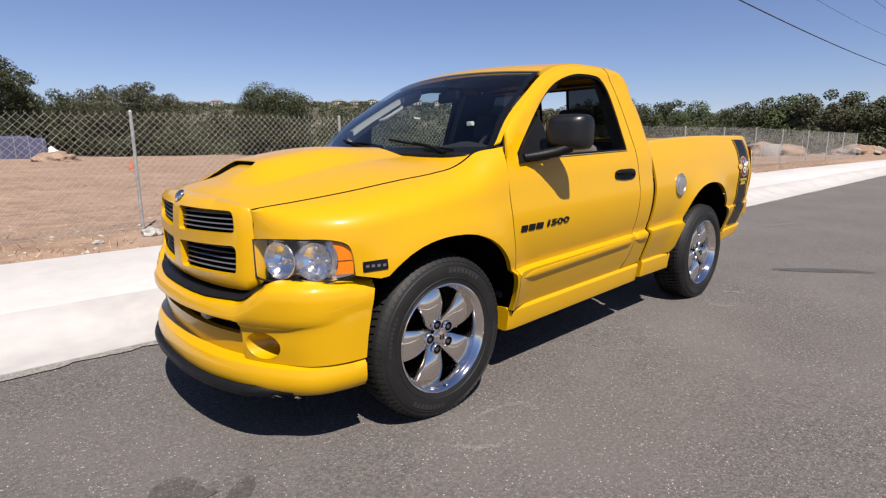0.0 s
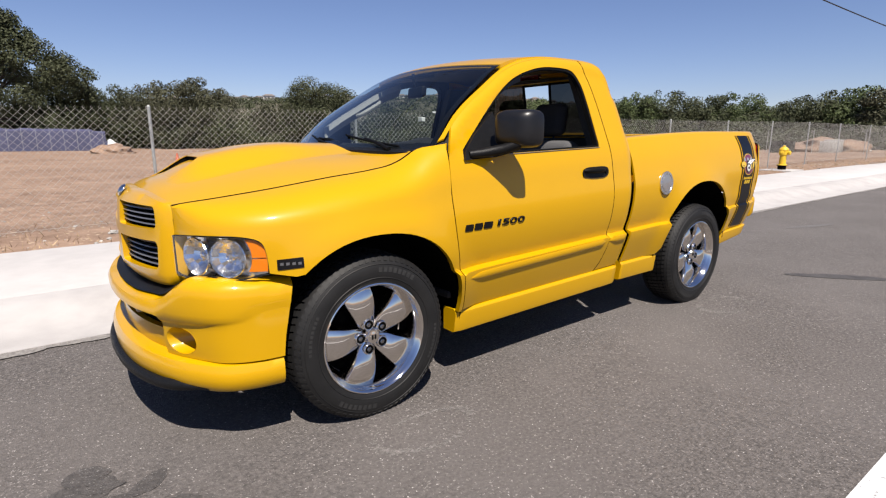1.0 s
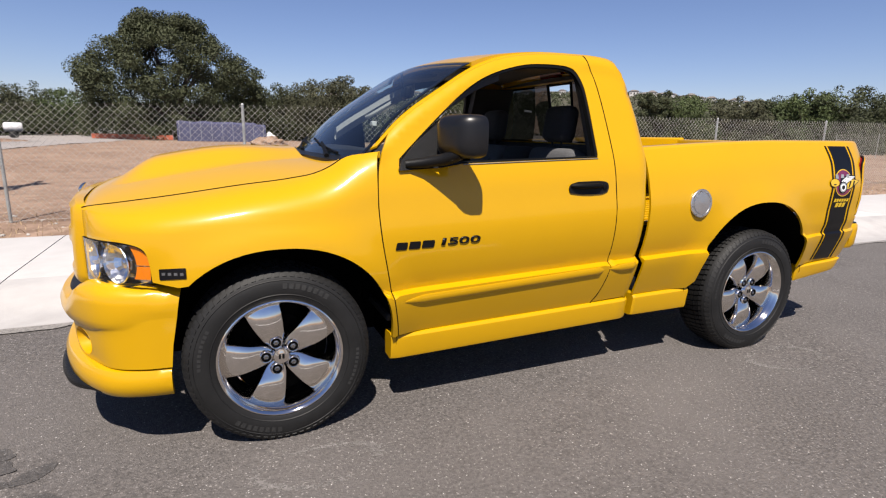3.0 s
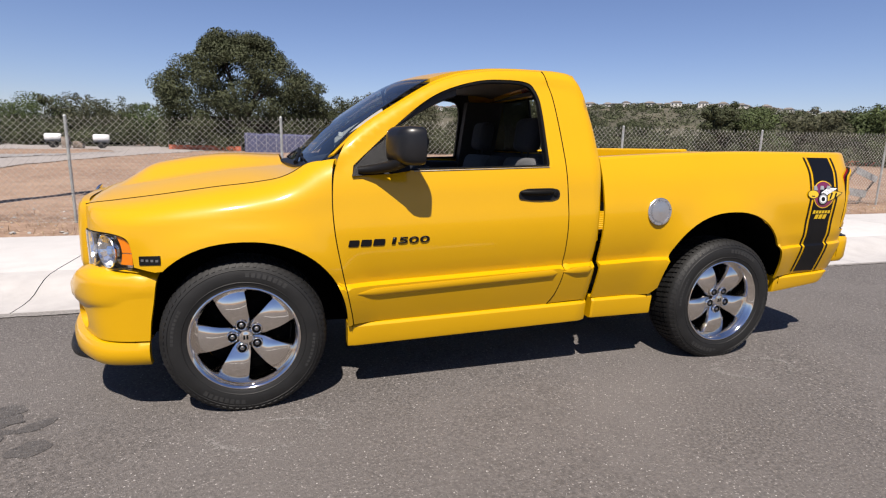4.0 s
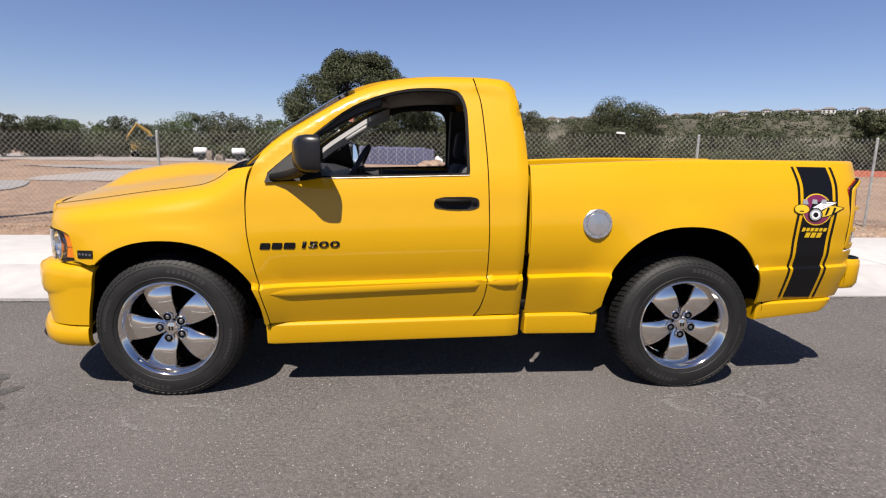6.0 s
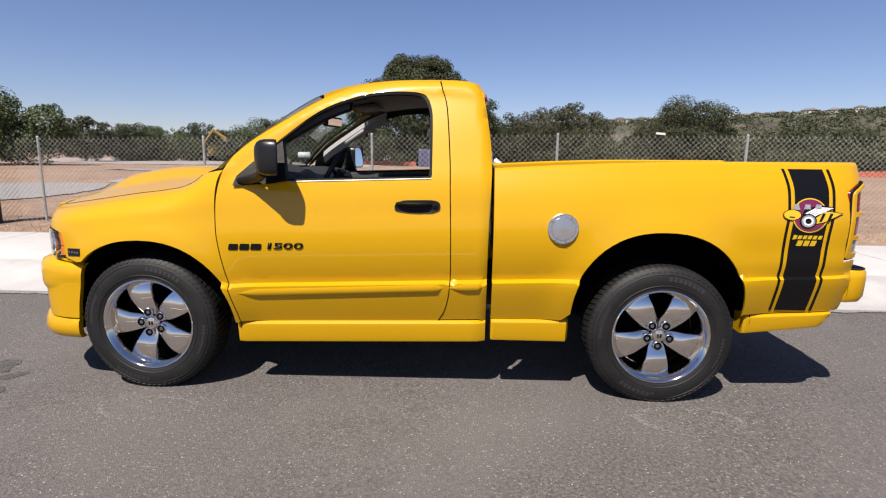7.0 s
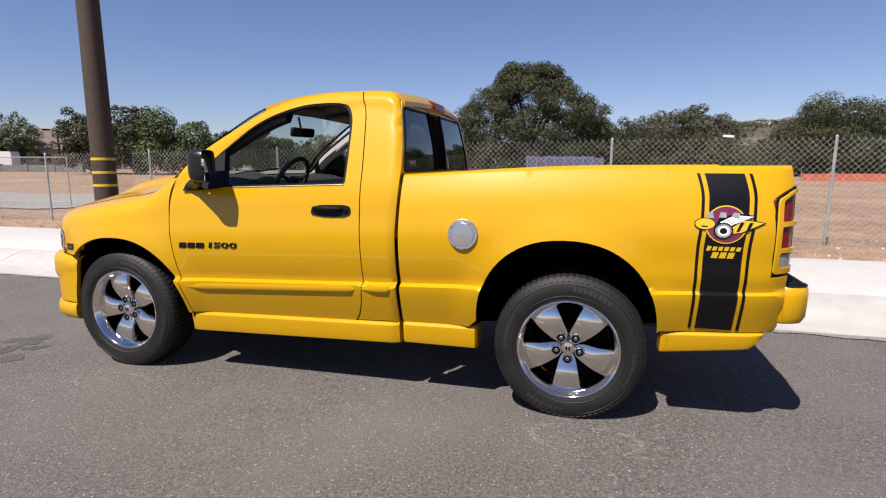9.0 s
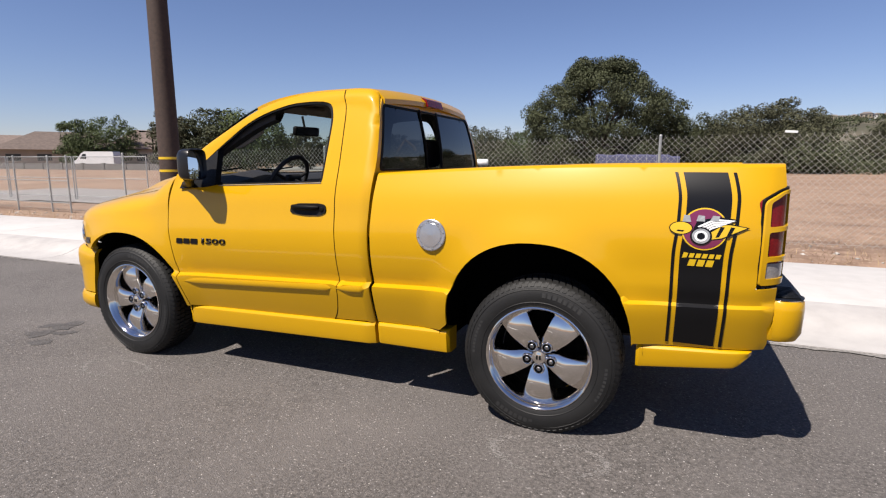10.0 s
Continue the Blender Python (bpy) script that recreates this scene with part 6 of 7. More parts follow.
    stw = part("steering_wheel", bm, DASH, truck, "black steering wheel")
    bm = bmesh.new()
    box(bm, (-0.07, -0.085, -0.05), (0.065, 0.085, -0.005), 0.025, 3)
    for a in (0.35, math.pi - 0.35, 4.2, 5.22):
        tube(bm, (0.05 * math.sin(a), 0.05 * math.cos(a), -0.02), (0.185 * math.sin(a), 0.185 * math.cos(a), 0), 0.016, 0.012, 8)
    tube(bm, (0, 0, -0.02), (0.0, 0, -0.26), 0.04, 0.05, 12)
    bmesh.ops.transform(bm, matrix=sw, verts=bm.verts[:])
    part("wheel_hub", bm, DASH, stw)
    # seats
    for y0, wid in ((0.56, 0.50), (1.44, 0.50), (1.0, 0.32)):
        st = empty("seat", (1.55, y0, 0.62))
        st.parent = truck
        inv = Matrix.Translation((-1.55, -y0, -0.62))
        bm = bmesh.new()
        box(bm, (1.18, y0 - wid / 2, 0.72), (1.70, y0 + wid / 2, 0.90), 0.06, 4)
        bmesh.ops.transform(bm, matrix=inv, verts=bm.verts[:])
        part("seat_cushion", bm, CLOTH, st)
        bm = bmesh.new()
        mt = Matrix.Translation((1.70, y0, 0.86)) @ Matrix.Rotation(radians(14), 4, "Y")
        box(bm, (-0.07, -wid / 2, -0.05), (0.08, wid / 2, 0.48), 0.055, 4, mt)
        box(bm, (-0.085, -wid / 2 + 0.10, 0.0), (0.0, wid / 2 - 0.10, 0.38), 0.04, 3, mt)
        bmesh.ops.transform(bm, matrix=inv, verts=bm.verts[:])
        part("backrest", bm, GREYCLOTH if wid > 0.4 else CLOTH, st)
        if wid > 0.4:
            bm = bmesh.new()
            mh = Matrix.Translation((1.815, y0, 1.465)) @ Matrix.Rotation(radians(8), 4, "Y")
            box(bm, (-0.055, -0.135, -0.10), (0.055, 0.135, 0.125), 0.05, 4, mh)
            for t in (-0.05, 0.05):
                tube(bm, mh @ Vector((0, t, -0.2)), mh @ Vector((0, t, -0.08)), 0.007, seg=8)
            bmesh.ops.transform(bm, matrix=inv, verts=bm.verts[:])
            part("headrest", bm, CLOTH, st, "dark cloth headrest")
    # mirror inside, hung from the windscreen
    bm = bmesh.new()
    c = Vector((0.94, 0.98, 1.65))
    mm = Matrix.Translation(c) @ Matrix.Rotation(radians(-12), 4, "Z") @ Matrix.Rotation(radians(8), 4, "Y")
    box(bm, (-0.03, -0.125, -0.036), (0.012, 0.125, 0.036), 0.016, 3, mm)
    tube(bm, c + Vector((-0.02, 0, 0.02)), c + Vector((-0.04, 0.0, 0.12)), 0.009, seg=8)
    im = part("inside_mirror", bm, TRIMBLACK, truck, "black inside mirror")
    bm = bmesh.new()
    bm.faces.new([bm.verts.new(mm @ Vector((0.0135, a, b))) for a, b in ((-0.108, -0.024), (0.108, -0.024), (0.108, 0.024), (-0.108, 0.024))])
    part("mirror_glass", bm, MIRROR, im)
    bm = bmesh.new()
    p = Vector(roof(0.62, 0.40)) + Vector((0.03, 0.0, -0.02))
    box(bm, (-0.012, -0.02, -0.012), (0.012, 0.02, 0.012), 0.002, 1, Matrix.Translation(p))
    part("pass_sticker", bm, WHITEV, truck, "small white sticker")


def smooth3(pts, n=5):
    P = [Vector(p) for p in pts]
    out = []
    for i in range(len(P) - 1):
        a = P[i - 1] if i else 2 * P[0] - P[1]
        b, c = P[i], P[i + 1]
        d = P[i + 2] if i + 2 < len(P) else 2 * P[-1] - P[-2]
        for k in range(n):
            t = k / n
            out.append(0.5 * (2 * b + (c - a) * t + (2 * a - 5 * b + 4 * c - d) * t * t + (3 * b - a - 3 * c + d) * t**3))
    out.append(P[-1])
    return out


build_cabin()


# ---- fence, pole, hydrant, wires ----
FENCE_Y = 6.60
POSTS = (-9.0, -6.06, -2.92, 0.17, 3.46, 6.70, 10.18, 13.92, 17.5, 21.0, 24.6, 28.3, 32.7, 36.8, 40.6, 44.4)
fence_top = lambda x: float(np.interp(x, (-9, -6, -3, 0, 3.5, 10, 17.5, 24, 45), (1.59, 1.66, 1.70, 1.78, 1.82, 1.85, 1.93, 2.03, 2.03)))


def build_fence():
    fence = empty("chain_link_fence", (0, FENCE_Y, 0.14))
    tagged(fence, "galvanised chain-link fence on steel posts round the dirt field", "fence")
    inv = Matrix.Translation((0, -FENCE_Y, -0.14))

    def post(x, y, r=0.022, top=1.80):
        bm = bmesh.new()
        tube(bm, (x, y, -0.12), (x, y, top), r, seg=12)
        lathe(bm, [(r + 0.003, top - 0.01), (r + 0.003, top), (r * 0.6, top + 0.018), (0.001, top + 0.022)], 12, (x, y, 0), "z", False)
        for z in (0.35, 0.95, 1.55):
            lathe(bm, [(r + 0.003, z), (r + 0.003, z + 0.012)], 12, (x, y, 0), "z", False)
        bmesh.ops.transform(bm, matrix=inv, verts=bm.verts[:])
        return part("post", bm, POSTM, fence)

    def mesh(a, b, z0=0.17, z1=1.78, cell=0.093, ends=(0.0, 0.0)):
        """Woven wire between two places: two families of slanted wires, crossed, with knuckled ends."""
        a, b = Vector((*a, 0)), Vector((*b, 0))
        L = (b - a).length
        d = (b - a) / L
        nrm = Vector((-d.y, d.x, 0))
        H = z1 - z0
        V, F = [], []
        lift = lambda u: Vector((0, 0, ends[0] + (ends[1] - ends[0]) * u / L))

        def wire(u0, w0, u1, w1, off):
            p, q = a + d * u0 + lift(u0) + Vector((0, 0, z0 + w0)) + nrm * off, a + d * u1 + lift(u1) + Vector((0, 0, z0 + w1)) + nrm * off
            t = (q - p).normalized()
            s = t.cross(nrm).normalized()
            r = 0.0019
            i = len(V)
            for c in (p, q):
                for k in range(4):
                    an = 2 * math.pi * (k + 0.5) / 4
                    V.append(c + (s * math.cos(an) + nrm * math.sin(an)) * r)
            for k in range(4):
                F.append((i + k, i + (k + 1) % 4, i + 4 + (k + 1) % 4, i + 4 + k))
        n = int((L + H) / cell) + 2
        for k in range(n):
            c = k * cell
            for sgn in (1, -1):
                # u = c - w (sgn 1) or u = c - H + w
                pts = []
                for w in (0.0, H):
                    u = c - w if sgn > 0 else c - H + w
                    pts.append((u, w))
                (u0, w0), (u1, w1) = pts
                lo_u, hi_u = 0.0, L
                du = u1 - u0
                ts = [0.0, 1.0]
                t0 = max(0.0, min((lo_u - u0) / du, (hi_u - u0) / du))
                t1 = min(1.0, max((lo_u - u0) / du, (hi_u - u0) / du))
                if t1 - t0 > 0.01:
                    wire(u0 + du * t0, H * t0, u0 + du * t1, H * t1, 0.004 * sgn)
                    if t1 > 0.999 and sgn > 0:
                        wire(u1, H, u1 + 0.012, H + 0.022, 0.0)
        for w in (0.04,):
            wire(0, w, L, w, -0.006)
        V2 = [inv @ v for v in V]
        return raw("wire_mesh", V2, F, WIRE, fence, "", 100)
    xs = POSTS
    for x in xs:
        post(x, FENCE_Y, 0.022, fence_top(x))
    for a, b in zip(xs[:-1], xs[1:]):
        mesh((a, FENCE_Y - 0.04), (b, FENCE_Y - 0.04), 0.17, 1.78, 0.093, (fence_top(a) - 1.80, fence_top(b) - 1.80))
    # far corner: the fence turns away from the road
    xe = xs[-1]
    for k in range(1, 7):
        post(xe + 0.4 * k, FENCE_Y + 3.3 * k, 0.022, 2.0)
        mesh((xe + 0.4 * (k - 1), FENCE_Y - 0.04 + 3.3 * (k - 1)), (xe + 0.4 * k, FENCE_Y - 0.04 + 3.3 * k), 0.17, 1.98)
    # stretch beyond the pole, on thinner posts with rails
    gx = [-9.0, -11.3, -12.1, -13.65, -16.6, -19.8, -23.0]
    for x in gx[1:]:
        post(x, FENCE_Y + 0.05, 0.021, 1.53)
    for a, b in zip(gx[:-1], gx[1:]):
        mesh((b, FENCE_Y + 0.01), (a, FENCE_Y + 0.01), 0.08, 1.50)
    for z in (0.32, 0.92):
        bm = bmesh.new()
        tube(bm, (gx[1], FENCE_Y + 0.05, z - 0.05), (gx[-1], FENCE_Y + 0.05, z - 0.05), 0.013, seg=8)
        bmesh.ops.transform(bm, matrix=inv, verts=bm.verts[:])
        part("rail", bm, POSTM, fence)


build_fence()


def build_gate_panel():
    g = empty("temporary_fence", (-15.5, 9.5, 0.06), 4)
    tagged(g, "loose steel-framed temporary fence standing in the dirt", "temporary fence")
    for k in range(3):
        x0 = -k * 3.4
        for x in (x0, x0 + 3.3):
            bm = bmesh.new()
            tube(bm, (x, 0, 0.0), (x, 0, 1.5), 0.017, seg=8)
            part("post", bm, POSTM, g)
        for z in (0.12, 0.75, 1.48):
            bm = bmesh.new()
            tube(bm, (x0, 0, z), (x0 + 3.3, 0, z), 0.013, seg=8)
            part("rail", bm, POSTM, g)


build_gate_panel()

POLE = (-6.88, 6.20)


def build_pole():
    p = empty("utility_pole", (*POLE, 0.05))
    tagged(p, "tall dark brown utility pole with yellow bands", "utility pole")
    bm = bmesh.new()
    rings = lathe(bm, [(0.232, -0.1), (0.228, 0.6), (0.222, 2.0), (0.212, 4.0), (0.195, 7.0), (0.175, 10.6), (0.165, 11.0), (0.02, 11.03)], 28, (0, 0, 0), "z")
    part("shaft", bm, POLEWOOD, p)
    for z in (0.87, 1.14, 1.42):
        bm = bmesh.new()
        r = 0.2295 - 0.0035 * z
        lathe(bm, [(r - 0.003, z - 0.028), (r + 0.004, z - 0.026), (r + 0.004, z + 0.026), (r - 0.003, z + 0.028)], 28, (0, 0, 0), "z", False)
        part("band", bm, YELV, p, "yellow reflective band")
    bm = bmesh.new()
    box(bm, (-0.06, -1.2, 10.2), (0.06, 1.2, 10.34), 0.015)
    part("cross_arm", bm, WOODT, p)
    # wires along the road
    for name, y, z, sag, r in (("overhead_cable", POLE[1], 7.0, 0.55, 0.022), ("overhead_wire", POLE[1] - 1.0, 9.6, 0.8, 0.009), ("overhead_wire", POLE[1] + 1.0, 9.6, 0.8, 0.009)):
        pts = []
        for k in range(41):
            t = k / 40
            pts.append((POLE[0] + 62 * t, y, z - sag * 4 * t * (1 - t)))
        for k in range(1, 12):
            pts.append((POLE[0] + 62 + 6 * k, y, z - sag * 0.3))
        bm = bmesh.new()
        sweep(bm, pts, r, 6)
        ob = part(name, bm, CABLE)
        tagged(ob, "black sagging overhead cable along the road" if r > 0.01 else "thin overhead power wire along the road", "cable")


build_pole()


def build_hydrant(x, y):
    h = empty("fire_hydrant", (x, y, 0.16 + grade(x)))
    tagged(h, "yellow cast-iron fire hydrant on a concrete pad", "fire hydrant")
    bm = bmesh.new()
    lathe(bm, [(0.16, 0.16), (0.16, 0.19), (0.11, 0.20), (0.105, 0.50), (0.13, 0.52), (0.14, 0.60), (0.135, 0.66), (0.155, 0.67), (0.155, 0.70), (0.11, 0.76), (0.05, 0.79), (0.035, 0.84), (0.001, 0.845)], 20, (0, 0, 0), "z")
    part("barrel", bm, HYDRANTY, h)
    bm = bmesh.new()
    lathe(bm, [(0.13, 0.0), (0.13, 0.14), (0.16, 0.145), (0.16, 0.16)], 20, (0, 0, 0), "z")
    part("flange", bm, DARK, h, "dark iron base")
    for a in (-90, 0, 180):
        bm = bmesh.new()
        lathe(bm, [(0.06, 0.09), (0.06, 0.17), (0.075, 0.175), (0.075, 0.215), (0.03, 0.23), (0.001, 0.24)], 14, (0, 0, 0), "x", False)
        bmesh.ops.transform(bm, matrix=pose(0, 0, 0.59, 0, 0, a), verts=bm.verts[:])
        part("outlet", bm, HYDRANTY, h)
    bm = bmesh.new()
    box(bm, (-0.55, -0.5, -0.10), (0.55, 0.5, 0.015), 0.01)
    bmesh.ops.transform(bm, matrix=pose(x, y, 0.16 + grade(x)), verts=bm.verts[:])
    tagged(part("concrete_pad", bm, CONCRETE), "square concrete pad under the hydrant", "pad", kind="structure")


build_hydrant(19.5, 5.55)


# ---- trees and scrub ----


def leaves(rs, centres, radii, count, size, squash=0.8):
    """Leaf quads, bent at the middle, thrown over and into ellipsoid clumps."""
    V, F = [], []
    w = np.array([r**2 for r in radii])
    w = w / w.sum()
    pick = rs.choice(len(centres), count, p=w)
    d = rs.normal(size=(count, 3))
    d /= np.linalg.norm(d, axis=1)[:, None]
    rad = rs.uniform(0.30, 1.06, count)**0.6
    c = np.array(centres)[pick] + d * (np.array(radii)[pick] * rad)[:, None] * np.array((1, 1, squash))
    face = d + 0.6 * rs.normal(size=(count, 3)) + np.array((0, 0, 0.25))
    face /= np.linalg.norm(face, axis=1)[:, None]
    a = np.cross(face, rs.normal(size=(count, 3)))
    a /= np.linalg.norm(a, axis=1)[:, None]
    b = np.cross(face, a)
    s = size * rs.uniform(0.6, 1.35, count)
    n = np.cross(a, b)
    P = np.empty((count, 4, 3))
    P[:, 0] = c - a * s[:, None]
    P[:, 1] = c + b * s[:, None] * 0.55 + n * s[:, None] * 0.2
    P[:, 2] = c + a * s[:, None]
    P[:, 3] = c - b * s[:, None] * 0.55 + n * s[:, None] * 0.2
    return P.reshape(-1, 3), [(4 * k, 4 * k + 1, 4 * k + 2, 4 * k + 3) for k in range(count)]


def build_tree(name, x, y, height, width, seed, mat, label, base=0.12, crown_low=0.2, count=5000, size=0.22, lumps=16, lean=0.0, category="tree", env=None):
    rs = np.random.RandomState(seed)
    t = empty(name, (x, y, base))
    tagged(t, label, category)
    H, W = height, width / 2
    bm = bmesh.new()
    th = H * (crown_low + 0.22)
    r0 = 0.035 * H
    trunk = [(0, 0, -0.1), (0.02 * H * lean, 0.01 * H, th * 0.5), (0.04 * H * lean, -0.01 * H, th)]
    sweep(bm, trunk, [r0, r0 * 0.8, r0 * 0.62], 9)
    part("trunk", bm, BARK, t)
    centres, radii = [], []
    cz = H * (crown_low + (1 - crown_low) * 0.46)
    hz = H * (1 - crown_low) * 0.54
    for k in range(lumps):
        a = 2.399963 * k + rs.uniform(-0.4, 0.4)
        u = (k + 0.5) / lumps
        zz = -0.85 + 1.7 * u + rs.uniform(-0.12, 0.12)
        ring = math.sqrt(max(0.05, 1 - min(zz * zz, 0.95)))
        rr = rs.uniform(0.42, 0.84) * ring
        rad = rs.uniform(0.22, 0.44) * min(W, hz * 1.2)
        if env:
            rr, rad = np.interp(u, *env) * rs.uniform(0.40, 0.90), rs.uniform(0.10, 0.21) * W
            c = (W * rr * math.cos(a), W * rr * math.sin(a), min(H * (crown_low + (1 - crown_low) * u), H - rad * 0.8))
        c = c if env else (W * rr * math.cos(a), W * rr * math.sin(a), cz + hz * (zz * 0.74 + rs.uniform(-0.14, 0.10)))
        centres.append(c)
        radii.append(rad)
        if k % 4 == 0:
            p0 = Vector(trunk[-1]) * 0.9
            p1 = Vector(c)
            bm = bmesh.new()
            sweep(bm, [p0, p0.lerp(p1, 0.5) + Vector((0, 0, 0.05 * H)), p1], [r0 * 0.4, r0 * 0.25, r0 * 0.1], 6)
            part("limb", bm, BARK, t)
    centres.append((0, 0, cz))
    radii.append(0.55 * min(W, hz))
    # small outlying tufts break the outline
    for k in range(lumps * 2):
        a, zz = rs.uniform(0, 6.283), rs.uniform(-0.75, 1.0)
        ring = math.sqrt(max(0.03, 1 - zz * zz))
        out = rs.uniform(0.74, 0.95)
        if env:
            u = rs.uniform(0.05, 0.97)
            rr = np.interp(u, *env) * rs.uniform(0.80, 1.0)
            radii.append(rs.uniform(0.06, 0.13) * W)
            centres.append((W * rr * math.cos(a), W * rr * math.sin(a), min(H * u, H - radii[-1] * 0.7)))
            continue
        centres.append((W * ring * out * math.cos(a), W * ring * out * math.sin(a), cz + hz * zz * out))
        radii.append(rs.uniform(0.10, 0.22) * min(W, hz))
    V, F = leaves(rs, centres, radii, count, size)
    V[:, 2] = np.maximum(V[:, 2], 0.05)
    crown = raw("crown", V, F, mat, t, "", 0)
    return t


build_tree("oak_tree", -5.0, 69, 13.9, 19.4, 1, LEAF_OAK, "large spreading dark green oak tree beyond the field", crown_low=0.03, count=110000, size=0.125, lumps=90,
           env=((0, 0.3, 0.56, 0.64, 0.74, 0.85, 0.93, 1.0), (0.92, 1.04, 1.02, 0.86, 0.58, 0.47, 0.38, 0.28)))
build_tree("oak_tree", 5.4, 72, 7.4, 12.5, 31, LEAF_OAK, "low dark green oak beside the large one", crown_low=0.02, count=22000, size=0.11)
build_tree("oak_tree", 13.4, 69, 8.4, 15.0, 2, LEAF_OLIVE, "broad dome-shaped olive-green oak tree", crown_low=0.0, count=46000, size=0.115, lumps=30)
build_tree("oak_tree", 26.0, 58, 7.9, 9.5, 3, LEAF_OAK, "round dark green oak tree behind the fence", crown_low=0.05, count=34000, size=0.10, lumps=22)
build_tree("pepper_tree", 47.0, 47.0, 7.0, 5.0, 4, LEAF_OAK, "narrow dark green tree behind the fence", crown_low=0.05, count=16000, size=0.105)
build_tree("pepper_tree", 51.0, 47.0, 6.3, 8.0, 5, LEAF_GREEN, "rounded green tree behind the fence", crown_low=0.02, count=16000, size=0.105)
GREENS = [LEAF_OAK, LEAF_GREEN, LEAF_OLIVE]
rnd = random.Random(7)
# tree line by bearing from the road: bearing, distance, height above the eye in degrees, width
ROWT = [(-56.6, 104, 3.9, 7.6), (-54.0, 102, 4.3, 8.0), (-48.1, 64, 5.1, 6.5), (-44.5, 61, 5.3, 8.2), (-41.3, 58, 5.0, 8.0), (-36.5, 80, 3.2, 7), (-33.0, 85, 2.9, 8), (-30.5, 95, 2.6, 9),
        (-27.0, 102, 2.9, 10), (-24.0, 104, 2.6, 10), (-21.5, 100, 3.6, 12), (-18.5, 97, 3.9, 12), (-15.5, 100, 3.6, 11), (-12.8, 98, 3.3, 10), (18.0, 90, 3.4, 7), (30.0, 78, 3.0, 9),
        (34.5, 78, 2.9, 10), (50.5, 72, 4.0, 8), (53.0, 80, 3.9, 8), (55.4, 74, 4.5, 8), (58.2, 76, 4.9, 10), (62.0, 78, 4.3, 9), (64.8, 80, 4.3, 9), (67.8, 96, 3.3, 8), (71.0, 74, 4.5, 9),
        (73.8, 72, 4.3, 8), (76.3, 70, 4.9, 7), (78.6, 72, 4.3, 8), (82.0, 74, 4.6, 11), (85.0, 80, 4.3, 12)]
for k, (az, d, el, wd) in enumerate(ROWT):
    x, y = 1.2 + d * math.sin(radians(az)), -2.4 + d * math.cos(radians(az))
    build_tree("oak_tree" if k % 3 else "pepper_tree", x, y, 1.3 + d * math.tan(radians(el)), wd, 40 + k, GREENS[(k * 7) % 3 if k % 4 else 1 if az < -40 else 0],
               ("dusty green oak tree in the far tree line", "bright green tree in the far tree line")[k % 4 == 0], crown_low=0.0, count=11500, size=0.135, lumps=16)


def build_scrub():
    """Dense dark bushes behind the field."""
    rs = np.random.RandomState(12)
    C, R = [], []
    for k in range(520):
        az = rs.uniform(-34, 84)
        d = rs.uniform(66, 84) if az > 8 else rs.uniform(84, 98) if az < -7 else rs.uniform(70, 84)
        r = rs.uniform(1.0, 2.2)
        x, y = 1.2 + d * math.sin(radians(az)), -2.4 + d * math.cos(radians(az))
        C.append((x, y, r * rs.uniform(0.3, 1.25)))
        R.append(r)
    V, F = leaves(rs, C, R, 170000, 0.16)
    V[:, 2] = np.maximum(V[:, 2], 0.08)
    tagged(raw("scrub", V, F, LEAF_OAK, None, "", 0), "dense dark green scrub along the far edge of the field", "bushes", kind="stuff")


build_scrub()


# ---- far hillside with houses ----
def hill_z(az):
    return float(np.interp(az, [-75, -58, -45, -20, 0, 8, 15, 22, 30, 36, 44, 52, 60, 75, 90], [6, 6, 8, 14, 26, 34, 40, 42, 44, 46, 44, 34, 28, 24, 20]))


def build_hills():
    azs = np.arange(-80, 96, 2.0)
    ds = [300, 360, 430, 500, 570, 640, 800]
    ks = [0.0, 0.30, 0.60, 0.80, 0.92, 1.0, 0.85]
    V, F = [], []
    for d, k in zip(ds, ks):
        for az in azs:
            h = hill_z(az) * k * (1 + 0.10 * noise.noise((az * 0.15, d * 0.01, 3.0)))
            V.append((d * math.sin(radians(az)), d * math.cos(radians(az)), -0.5 + h))
    n = len(azs)
    for j in range(len(ds) - 1):
        for i in range(n - 1):
            F.append((j * n + i, j * n + i + 1, (j + 1) * n + i + 1, (j + 1) * n + i))
    tagged(raw("hillside", V, F, HILL), "far dry hillside dotted with scrub", "hill", kind="structure")
    rs = np.random.RandomState(5)
    C, R = [], []
    for k in range(3400):
        az = rs.uniform(-60, 88)
        t = rs.uniform(0.05, 0.98)
        d = 300 + 340 * t
        kk = float(np.interp(d, ds, ks))
        r = rs.uniform(2.0, 4.6)
        C.append((d * math.sin(radians(az)), d * math.cos(radians(az)), -0.5 + hill_z(az) * kk + r * 0.35))
        R.append(r)
    V, F = leaves(rs, C, R, 130000, 0.80)
    tagged(raw("hill_scrub", V, F, LEAF_FAR, None, "", 0), "far grey-green trees and scrub on the hillside", "bushes", kind="stuff")


build_hills()


